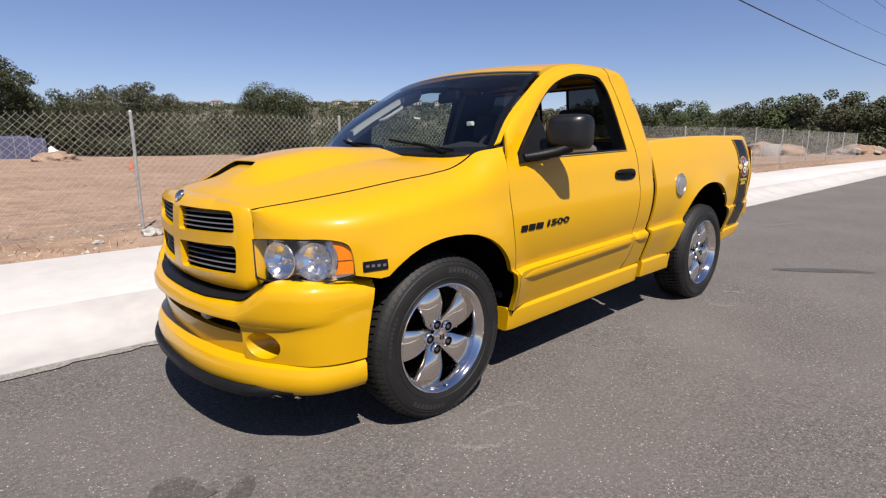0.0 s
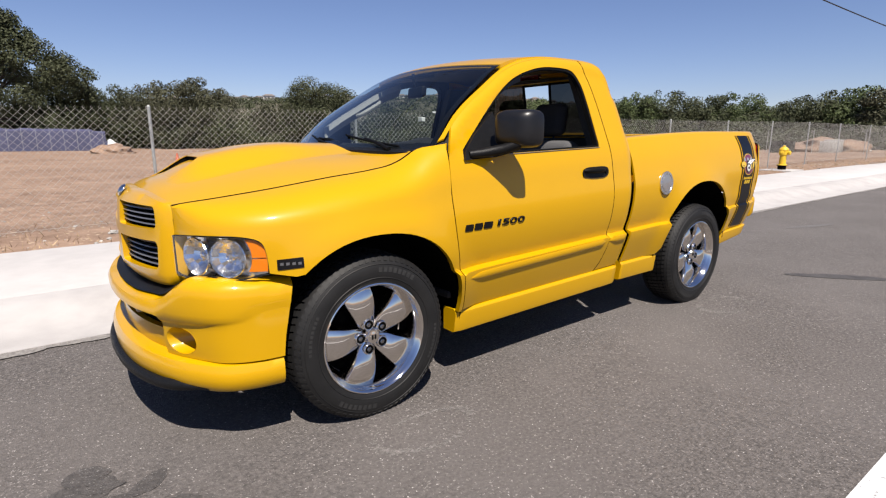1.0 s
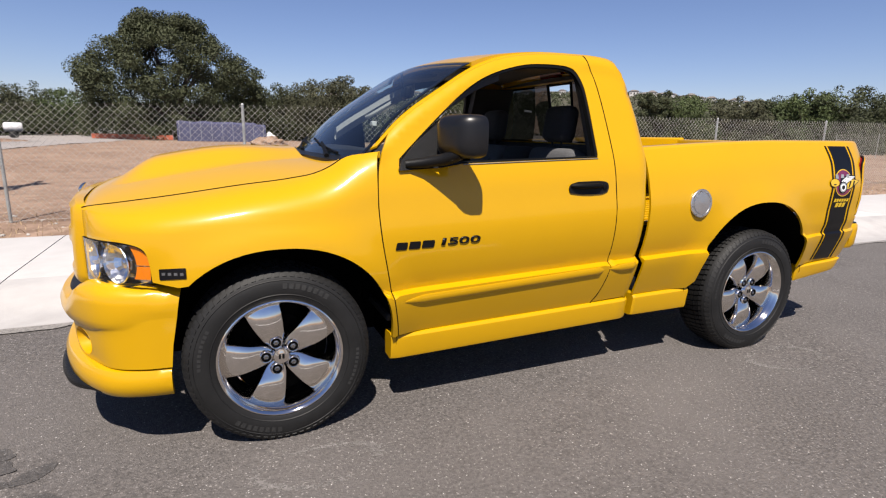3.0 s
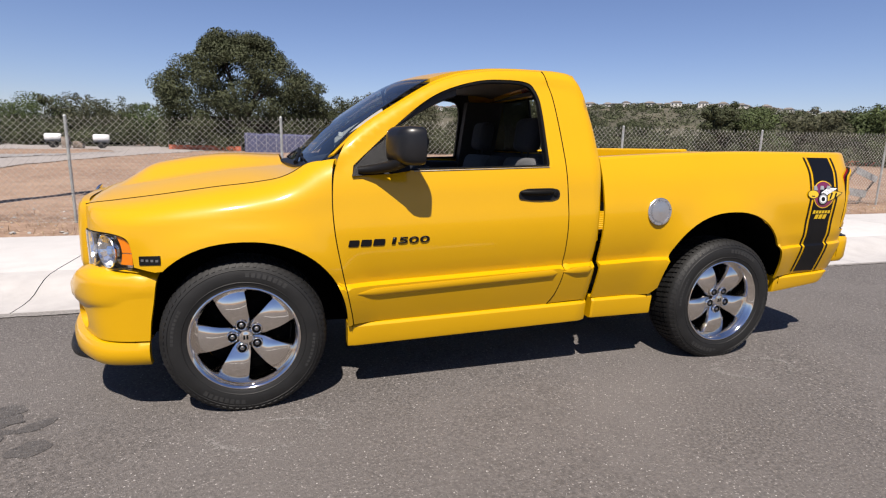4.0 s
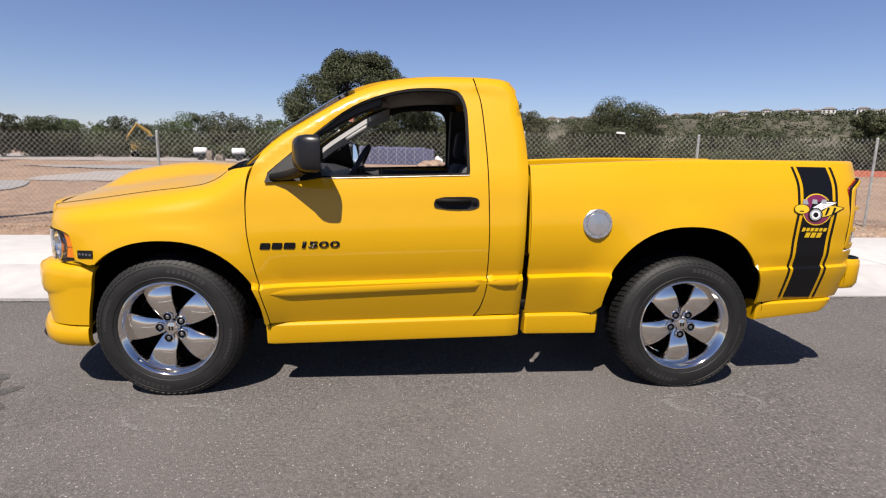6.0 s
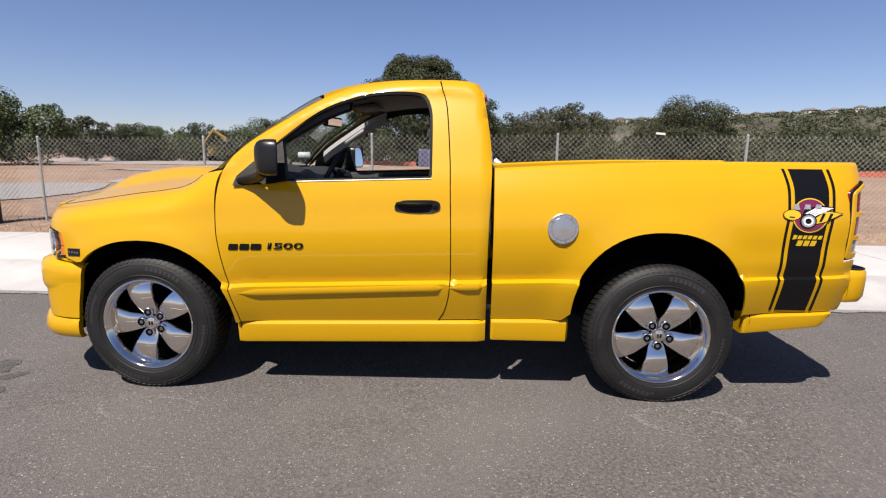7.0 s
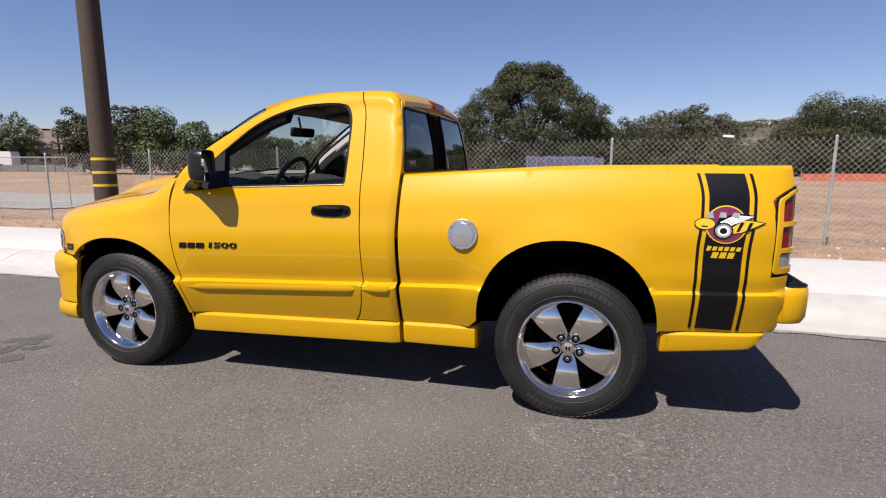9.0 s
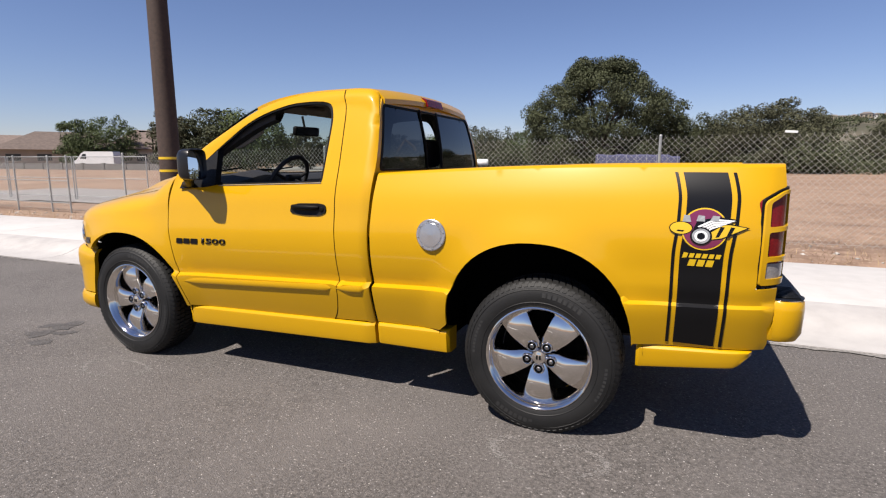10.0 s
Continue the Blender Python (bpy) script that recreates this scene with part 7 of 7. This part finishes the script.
def build_house(x, y, z, w, d, h, turn, wall, roofm, label, group, rise=0.32, windows=3):
    hs = empty("house", (x, y, z), turn)
    tagged(hs, label, "house", group)
    bm = bmesh.new()
    box(bm, (-w / 2, -d / 2, -0.5), (w / 2, d / 2, h))
    part("wall", bm, wall, hs)
    bm = bmesh.new()
    o = 0.06 * w
    rz = h + d * rise
    e = [bm.verts.new(p) for p in ((-w / 2 - o, -d / 2 - o, h - 0.1), (w / 2 + o, -d / 2 - o, h - 0.1), (w / 2 + o, d / 2 + o, h - 0.1), (-w / 2 - o, d / 2 + o, h - 0.1))]
    t = [bm.verts.new(p) for p in ((-w / 2 + d * 0.35, 0, rz), (w / 2 - d * 0.35, 0, rz))]
    for f in ((e[0], e[1], t[1], t[0]), (e[1], e[2], t[1]), (e[2], e[3], t[0], t[1]), (e[3], e[0], t[0]), (e[3], e[2], e[1], e[0])):
        bm.faces.new(f)
    part("roof", bm, roofm, hs, "", 0)
    for k in range(windows):
        xw = -w / 2 + w * (k + 0.5) / windows
        bm = bmesh.new()
        box(bm, (xw - w * 0.06, -d / 2 - 0.08, h * 0.35), (xw + w * 0.06, -d / 2 + 0.05, h * 0.72), 0.02, 1)
        part("window", bm, WINDOWDARK, hs)
    return hs


rnd = random.Random(21)
k = 0
az = 9.0
while az < 58:
    row = 640 if k % 3 else 560
    d = row - 8
    kk = 1.0 if row == 640 else 0.9
    x, y = d * math.sin(radians(az)), d * math.cos(radians(az))
    if not (20.5 < az < 24.5):
        build_house(x, y, -0.5 + hill_z(az) * kk + 0.4, rnd.uniform(6.5, 11), rnd.uniform(6, 8), rnd.uniform(2.8, 4.2), -az + rnd.uniform(-20, 20), STUCCOW if rnd.random() < 0.75 else STUCCO, ROOFGREY,
                    "far pale stucco house on the hillside", "houses on the hill", 0.24)
    az += rnd.uniform(0.42, 0.95)
    k += 1
build_house(56, 547, 25.2, 14, 8, 4.2, -6, STUCCOW, ROOFGREY, "far pale stucco house on the hillside", "houses on the hill", 0.24)
for k, (x, y, w) in enumerate(((-128, 68, 26), (-104, 64, 18), (-84, 66, 13), (-152, 75, 28))):
    build_house(x, y, 0.2, w, 13, 3.2, 58 if k != 1 else 50, STUCCO, TILE, "low tan stucco house with a brown tiled roof", "houses beyond the field", 0.26, 4)


# ---- things on the field ----
def build_tarp_stack():
    t = empty("covered_stack", (0.12, 60.0, 0.15))
    tagged(t, "long stack of material under a blue-violet tarpaulin", "stack")
    bm = bmesh.new()
    n = 40
    rings = []
    for k in range(n + 1):
        x = -4.3 + 8.6 * k / n
        w = 1 + 0.04 * noise.noise((x * 1.5, 0, 2))
        h = 2.0 * (1 + 0.05 * noise.noise((x * 0.9, 3, 0))) * (1 if k < n - 4 else 0.9)
        rings.append([bm.verts.new((x, y * w, z)) for y, z in ((-1.2, 0), (-1.18, h * 0.5), (-1.1, h * 0.9), (-0.8, h), (0.8, h), (1.1, h * 0.9), (1.2, 0))])
    for A, B in zip(rings[:-1], rings[1:]):
        for j in range(6):
            bm.faces.new((A[j], A[j + 1], B[j + 1], B[j]))
    bm.faces.new(rings[0])
    bm.faces.new(rings[-1])
    part("tarpaulin", bm, TARP, t)
    for k in range(9):
        x = -4.1 + 1.02 * k
        bm = bmesh.new()
        sweep(bm, [(x, -1.22, 0.05), (x, -1.21, 1.15), (x, -1.12, 1.86), (x, -0.8, 2.04), (x, 0.8, 2.04)], 0.02, 5)
        part("strap", bm, GREYV, t)


build_tarp_stack()


def build_far_truck(name, x, y, turn, label, van=False):
    v = empty(name, (x, y, 0.15), turn)
    tagged(v, label, "van" if van else "pickup truck")
    bm = bmesh.new()
    if van:
        prof = [(-3.1, 0.45), (-3.05, 1.15), (-2.55, 1.35), (-1.75, 2.35), (-1.3, 2.62), (3.0, 2.62), (3.1, 2.4), (3.1, 0.45)]
    else:
        prof = [(-2.7, 0.45), (-2.65, 1.05), (-1.4, 1.15), (-0.8, 1.75), (0.7, 1.78), (0.9, 1.2), (2.7, 1.2), (2.7, 0.45)]
    L = [bm.verts.new((a, -1.0, b)) for a, b in prof]
    R = [bm.verts.new((a, 1.0, b)) for a, b in prof]
    bm.faces.new(L)
    bm.faces.new(R[::-1])
    for k in range(len(prof)):
        bm.faces.new((L[k], R[k], R[(k + 1) % len(prof)], L[(k + 1) % len(prof)]))
    part("body", bm, WHITEPAINT, v)
    for s in (-1.012, 1.012):
        bm = bmesh.new()
        q = [(-2.0, 1.50), (-1.05, 1.50), (-1.05, 2.25), (-1.55, 2.25)] if van else [(-0.95, 1.2), (0.6, 1.2), (0.55, 1.66), (-0.72, 1.66)]
        a = [bm.verts.new((p, s - 0.004, z)) for p, z in q]
        b = [bm.verts.new((p, s + 0.004, z)) for p, z in q]
        bm.faces.new(a)
        bm.faces.new(b[::-1])
        for k in range(4):
            bm.faces.new((a[k], a[(k + 1) % 4], b[(k + 1) % 4], b[k]))
        part("window", bm, WINDOWDARK, v)
        for wx in (-1.8, 1.75):
            bm = bmesh.new()
            lathe(bm, [(0.40, -0.12), (0.42, 0), (0.40, 0.12)], 16, (wx, s * 0.95, 0.40))
            part("wheel", bm, RUBBER, v)


build_far_truck("parked_van", -79.2, 53.3, 25, "white high-roofed panel van parked beyond the field", True)
build_far_truck("parked_pickup", -12.6, 82, 15, "white pickup truck parked under the trees")
build_far_truck("parked_pickup", -9.6, 83, 190, "white pickup truck parked under the trees")


def build_excavator():
    e = empty("excavator", (-37.0, 79, 0.15), 20)
    tagged(e, "yellow tracked excavator with a raised arm", "excavator")
    for y in (-1.1, 1.1):
        bm = bmesh.new()
        box(bm, (-2.0, y - 0.3, 0.0), (2.0, y + 0.3, 0.85), 0.3, 3)
        part("track", bm, DARK, e)
    bm = bmesh.new()
    box(bm, (-1.9, -1.3, 0.95), (1.5, 1.3, 1.7), 0.15)
    box(bm, (-2.0, -1.2, 1.6), (-0.4, 1.2, 2.2), 0.2)
    part("house_body", bm, YELMACH, e)
    bm = bmesh.new()
    box(bm, (0.1, -1.25, 1.6), (1.5, -0.2, 3.0), 0.12)
    part("operator_cab", bm, WINDOWDARK, e)
    bm = bmesh.new()
    sweep(bm, [(1.2, 0.3, 1.6), (0.3, 0.3, 3.7), (-1.2, 0.3, 4.8)], [0.32, 0.3, 0.2], 6)
    part("boom", bm, YELMACH, e)
    bm = bmesh.new()
    sweep(bm, [(-1.0, 0.3, 4.9), (-2.4, 0.3, 2.9), (-2.8, 0.3, 1.9)], [0.2, 0.18, 0.14], 6)
    part("stick", bm, YELMACH, e)
    bm = bmesh.new()
    box(bm, (-3.3, -0.2, 1.0), (-2.4, 0.8, 1.9), 0.2, 3)
    part("bucket", bm, DARK, e)


build_excavator()


def build_lot_lamp(x, y):
    s = empty("street_lamp", (x, y, 0.15), 40)
    tagged(s, "dark steel street lamp with a short arm beside the houses", "street lamp")
    bm = bmesh.new()
    tube(bm, (0, 0, 0), (0, 0, 5.1), 0.10, seg=10)
    part("pole", bm, DARK, s)
    bm = bmesh.new()
    tube(bm, (0, 0, 5.0), (-0.9, 0, 5.08), 0.05, seg=8)
    part("arm", bm, DARK, s)
    bm = bmesh.new()
    box(bm, (-1.5, -0.2, 4.98), (-0.8, 0.2, 5.16), 0.04)
    part("head", bm, DARK, s)


build_lot_lamp(1.2 + 80 * math.sin(radians(-50.5)), -2.4 + 80 * math.cos(radians(-50.5)))
build_house(1.2 + 108 * math.sin(radians(-50.2)), -2.4 + 108 * math.cos(radians(-50.2)), 0.2, 15, 9, 3.2, 50, STUCCO, TILE, "low tan stucco house with a brown tiled roof", "houses beyond the field", 0.30, 4)


def build_tank(x, y):
    t = empty("water_trailer", (x, y, 0.15), 10)
    tagged(t, "white tank trailer on the dirt", "trailer")
    bm = bmesh.new()
    lathe(bm, [(0.02, -0.78), (0.36, -0.76), (0.45, -0.65), (0.45, 0.65), (0.36, 0.76), (0.02, 0.78)], 20, (0, 0, 1.08), "x")
    part("tank", bm, WHITEPAINT, t)
    bm = bmesh.new()
    box(bm, (-1.2, -0.6, 0.5), (1.8, 0.6, 0.65), 0.02)
    part("frame_bed", bm, DARK, t)
    for s in (-0.7, 0.7):
        bm = bmesh.new()
        lathe(bm, [(0.33, -0.1), (0.35, 0), (0.33, 0.1)], 14, (0, s, 0.35))
        part("wheel", bm, RUBBER, t)


build_tank(-19.2, 64)
build_tank(-23.9, 64.5)


def build_stack(name, x, y, parts, mat, label, category):
    s = empty(name, (x, y, 0.15), 8)
    tagged(s, label, category)
    r = random.Random(int(x * 10))
    for k in range(parts):
        bm = bmesh.new()
        a = r.uniform(-1.6, 1.2)
        h = r.uniform(0.5, 1.2)
        box(bm, (a, -0.6, 0), (a + r.uniform(0.6, 1.4), 0.6, h), 0.05)
        part("crate", bm, mat, s)


build_stack("crate_pile", -21.9, 63, 3, WOODT, "brown timber crates on the dirt", "crates")
build_stack("block_pile", -39, 82, 3, CONCRETE, "pale concrete blocks on the dirt", "blocks")
build_stack("block_pile", 50, 13.5, 4, STONE, "pale rubble blocks by the fence", "blocks")
build_stack("pipe_pile", 48.5, 16.5, 4, DARK, "dark pipe bundles on the dirt", "pipes")


def build_barrier(x0, y0, x1, y1, n, label):
    b = empty("safety_fence", (x0, y0, 0.15))
    tagged(b, label, "safety fence")
    V, F = [], []
    d = Vector((x1 - x0, y1 - y0, 0))
    nrm = Vector((-d.y, d.x, 0)).normalized() * 0.01
    for k in range(n + 1):
        t = k / n
        sagz = 0.10 * noise.noise((t * 9, x0, 0))
        p = d * t + nrm * 20 * noise.noise((t * 7, 1, x0))
        for z in (0.05, 0.55 + sagz):
            V += [tuple(p + nrm + Vector((0, 0, z))), tuple(p - nrm + Vector((0, 0, z)))]
    for k in range(n):
        i = 4 * k
        F += [(i, i + 4, i + 6, i + 2), (i + 1, i + 3, i + 7, i + 5), (i + 2, i + 6, i + 7, i + 3), (i, i + 1, i + 5, i + 4)]
    raw("mesh_sheet", V, F, ORANGE, b)
    for k in range(0, n + 1, 4):
        p = d * (k / n)
        bm = bmesh.new()
        tube(bm, p, p + Vector((0, 0, 1.05)), 0.025, seg=6)
        part("stake", bm, STEEL, b)


build_barrier(18, 42, 96, 38, 48, "orange plastic safety fence across the dirt")
build_barrier(-13, 66, -4.8, 62, 12, "orange plastic safety fence by the stack")

# cone near the fence
cone = empty("traffic_cone", (4.5, 27.5, 0.14))
tagged(cone, "small orange traffic cone on the dirt", "traffic cone")
bm = bmesh.new()
lathe(bm, [(0.12, 0.03), (0.03, 0.45), (0.025, 0.46), (0.001, 0.46)], 16, (0, 0, 0), "z")
part("cone_body", bm, ORANGE, cone)
bm = bmesh.new()
box(bm, (-0.16, -0.16, 0), (0.16, 0.16, 0.03), 0.01)
part("cone_foot", bm, ORANGE, cone)


# haul road, gravel and mounds
def flat_patch(name, pts, z, mat, label, category):
    out = smooth_line(pts + [pts[0]], 8)[:-1]
    V, T = sheet2d(out, (), max(0.8, (max(p[0] for p in pts) - min(p[0] for p in pts)) / 60))
    verts = [(float(a), float(b), ground_z(float(a), float(b)) + z) for a, b in V]
    tagged(raw(name, verts, T, mat), label, category, kind="structure")


flat_patch("haul_road", [(-10.5, 19), (-10.8, 26), (-10.6, 40), (-8.5, 62), (-9, 86), (-34, 95), (-68, 94), (-62, 72), (-42, 54), (-30, 51), (-20, 58), (-14.8, 52), (-13.8, 40), (-15, 28.5), (-14.2, 20)], 0.03, HAUL, "pale compacted haul road across the dirt", "road")
flat_patch("haul_track", [(-25, 34.5), (-17, 30.5), (-14.4, 36), (-13.4, 48), (-14.2, 50), (-16.5, 40)], 0.045, GRAVEL, "grey worn wheel track along the haul road", "road")
flat_patch("gravel_patch", [(-26, 9.5), (-19, 8.7), (-14.5, 8.8), (-11.2, 9.6), (-10.8, 13.5), (-12.2, 17), (-14, 19.0), (-17, 17.6), (-17.8, 14.6), (-24, 14.2)], 0.03, GRAVEL, "grey gravel spread over the dirt", "gravel")


def build_mound(x, y, rx, ry, h, seed, label):
    bm = bmesh.new()
    r = bmesh.ops.create_icosphere(bm, subdivisions=4, radius=1.0)
    for v in r["verts"]:
        n = noise.noise(v.co * 2.2 + Vector((seed, 0, 0))) * 0.35 + noise.noise(v.co * 6 + Vector((seed, 5, 0))) * 0.10
        q = v.co.z
        v.co = Vector((v.co.x * rx * (1 + n), v.co.y * ry * (1 + n), max(-0.1, q * (1 + n)) * h))
    ob = part("dirt_mound", bm, DIRT, None, "", 60)
    ob.matrix_world = pose(x, y, 0.14)
    tagged(ob, label, "mound", kind="structure")


build_mound(3.8, 48, 1.4, 1.0, 0.7, 1, "low mound of loose dirt")
build_mound(55, 15, 3.6, 3.0, 1.2, 2, "pale mound of dumped dirt and rubble")
build_mound(62, 9.5, 2.6, 2.4, 1.0, 3, "pale mound of dumped dirt and rubble")


def build_verge():
    """Dry straw, clods and stones between pavement and fence."""
    rs = np.random.RandomState(3)
    V, F = [], []
    for k in range(9000):
        x = rs.uniform(-16, 36)
        y = 5.1 + SKEW * x + abs(rs.normal()) * 1.3
        if y > 12:
            continue
        z = ground_z(x, y)
        a = rs.uniform(0, 6.283)
        h, w = rs.uniform(0.02, 0.09), rs.uniform(0.003, 0.007)
        c, s = math.cos(a) * w, math.sin(a) * w
        lx, ly = rs.normal(0, 0.05, 2)
        i = len(V)
        V += [(x - c, y - s, z - 0.01), (x + c, y + s, z - 0.01), (x + lx, y + ly, z + h)]
        F.append((i, i + 1, i + 2))
    tagged(raw("dry_grass", V, F, STRAW, None, "", 0), "sparse dry straw on the dirt verge", "grass", kind="stuff")
    bm = bmesh.new()
    V, F = [], []
    ico = bmesh.ops.create_icosphere(bm, subdivisions=1, radius=1.0)
    bv = [v.co.copy() for v in bm.verts]
    bm.verts.ensure_lookup_table()
    bf = [[v.index for v in f.verts] for f in bm.faces]
    bm.free()
    for k in range(1500):
        x = rs.uniform(-16, 36)
        y = 5.02 + SKEW * x + abs(rs.normal()) * 1.6
        z = ground_z(x, y)
        r = 0.008 + 0.03 * rs.uniform()**4
        i = len(V)
        for v in bv:
            n = 1 + 0.3 * rs.normal()
            V.append((x + v.x * r * n, y + v.y * r * n, z + v.z * r * 0.7))
        F += [tuple(i + q for q in f) for f in bf]
    tagged(raw("pebbles", V, F, STONE, None, "", 0), "small stones and clods along the verge", "stones", kind="stuff")


build_verge()


def build_stone(x, y, r, seed):
    bm = bmesh.new()
    q = bmesh.ops.create_icosphere(bm, subdivisions=3, radius=1.0)
    for v in q["verts"]:
        n = noise.noise(v.co * 1.6 + Vector((seed, 0, 0))) * 0.4
        v.co = Vector((v.co.x * r * (1 + n), v.co.y * r * 0.8 * (1 + n), v.co.z * r * 0.6 * (1 + n)))
    ob = part("stone", bm, STONE, None, "", 30)
    ob.matrix_world = pose(x, y, ground_z(x, y) + r * 0.3)
    tagged(ob, "pale broken stone at the foot of the fence", "stone", "stones by the fence")


build_stone(0.13, 6.0, 0.13, 1)
build_stone(-0.5, 5.9, 0.06, 2)
build_stone(0.75, 6.1, 0.05, 3)


# ---- rubble, wall and leaning barricade ----
def build_rubble(cx, cy, n, seed):
    rn = random.Random(seed)
    for k in range(n):
        bm = bmesh.new()
        r = rn.uniform(0.18, 0.5)
        box(bm, (-r, -r * rn.uniform(0.4, 0.9), -r * 0.3), (r, r * rn.uniform(0.4, 0.9), r * rn.uniform(0.2, 0.6)), 0.03, 1)
        for v in bm.verts:
            v.co *= 1 + 0.18 * noise.noise(v.co * 3 + Vector((k, seed, 0)))
        ob = part("rubble_block", bm, STONE, None, "", 20)
        a, d = rn.uniform(0, 6.283), rn.uniform(0.8, 3.4)
        h = max(0.0, 1.05 - 0.30 * d)
        ob.matrix_world = pose(cx + d * math.cos(a), cy + d * math.sin(a) * 0.8, 0.22 + h, rn.uniform(-25, 25), rn.uniform(-25, 25), rn.uniform(0, 180))
        tagged(ob, "broken pale concrete block dumped on the dirt", "rubble", "rubble blocks on the mound")


build_rubble(55, 15, 26, 5)
build_rubble(62, 9.5, 12, 6)


def build_wall():
    w = empty("boundary_wall", (-54, 46, 0.1), 3)
    tagged(w, "long low grey block wall at the far edge of the field", "wall", kind="structure")
    for k in range(18):
        bm = bmesh.new()
        box(bm, (-4.0 * k - 3.97, -0.1, 0), (-4.0 * k - 0.45, 0.1, 0.88), 0.01, 1)
        part("wall_panel", bm, WALLGREY, w)
        bm = bmesh.new()
        box(bm, (-4.0 * k - 0.45, -0.18, 0), (-4.0 * k, 0.18, 0.98), 0.02, 1)
        part("wall_pier", bm, WALLGREY, w)


build_wall()


def build_barricade():
    b = empty("barricade", (13.2, 6.95, 0.14))
    tagged(b, "folding steel barricade with pale boards leaning by the fence", "barricade")
    legs = ((-0.45, -0.12, 0.0, 0.40, 0.0, 0.95), (0.42, -0.08, 0.0, 1.10, 0.0, 0.70))
    for x0, y0, z0, x1, y1, z1 in legs:
        bm = bmesh.new()
        tube(bm, (x0, y0, z0), (x1, y1, z1), 0.024, seg=8)
        part("leg", bm, RUST, b)
    for k, (t, h) in enumerate(((0.42, 0.17), (0.93, 0.15))):
        bm = bmesh.new()
        p = [Vector(l[:3]).lerp(Vector(l[3:]), t) + Vector((0, -0.03, 0)) for l in legs]
        d = (p[1] - p[0]).normalized()
        up = d.cross(Vector((0, 1, 0))).normalized() * (h / 2)
        up = up if up.z > 0 else -up
        vs = [bm.verts.new(q + o) for o in (Vector((0, 0, 0)), Vector((0, -0.02, 0))) for q in (p[0] - up, p[1] - up, p[1] + up, p[0] + up)]
        for f in ((3, 2, 1, 0), (4, 5, 6, 7), (0, 1, 5, 4), (1, 2, 6, 5), (2, 3, 7, 6), (3, 0, 4, 7)):
            bm.faces.new([vs[i] for i in f])
        part("board", bm, BOARD, b, "scuffed pale grey board")


build_barricade()


def build_tag(x, y, z, w, h, label):
    bm = bmesh.new()
    box(bm, (-w / 2, -0.004, -h / 2), (w / 2, 0.004, h / 2), 0.003, 1)
    ob = part("fence_tag", bm, WHITEPAINT, None)
    ob.matrix_world = pose(x, y, z, 0, 4, 0)
    tagged(ob, label, "tag")


build_tag(5.20, 6.53, 1.845, 0.16, 0.035, "thin white strip tied to the fence wire")


def build_sheet(x, y):
    bm = bmesh.new()
    q = bmesh.ops.create_icosphere(bm, subdivisions=3, radius=1.0)
    for v in q["verts"]:
        n = 0.3 * noise.noise(v.co * 2.1) + 0.12 * noise.noise(v.co * 5)
        v.co = Vector((v.co.x * 0.75 * (1 + n), v.co.y * 0.6 * (1 + n), max(-0.05, v.co.z * 0.95 * (1 + n) - 0.35 * v.co.x)))
    ob = part("plastic_sheet", bm, WHITEPAINT, None, "", 35)
    ob.matrix_world = pose(x, y, 0.15)
    tagged(ob, "heap of crumpled white plastic sheet beside the stack", "plastic sheet")


build_sheet(5.0, 59.6)
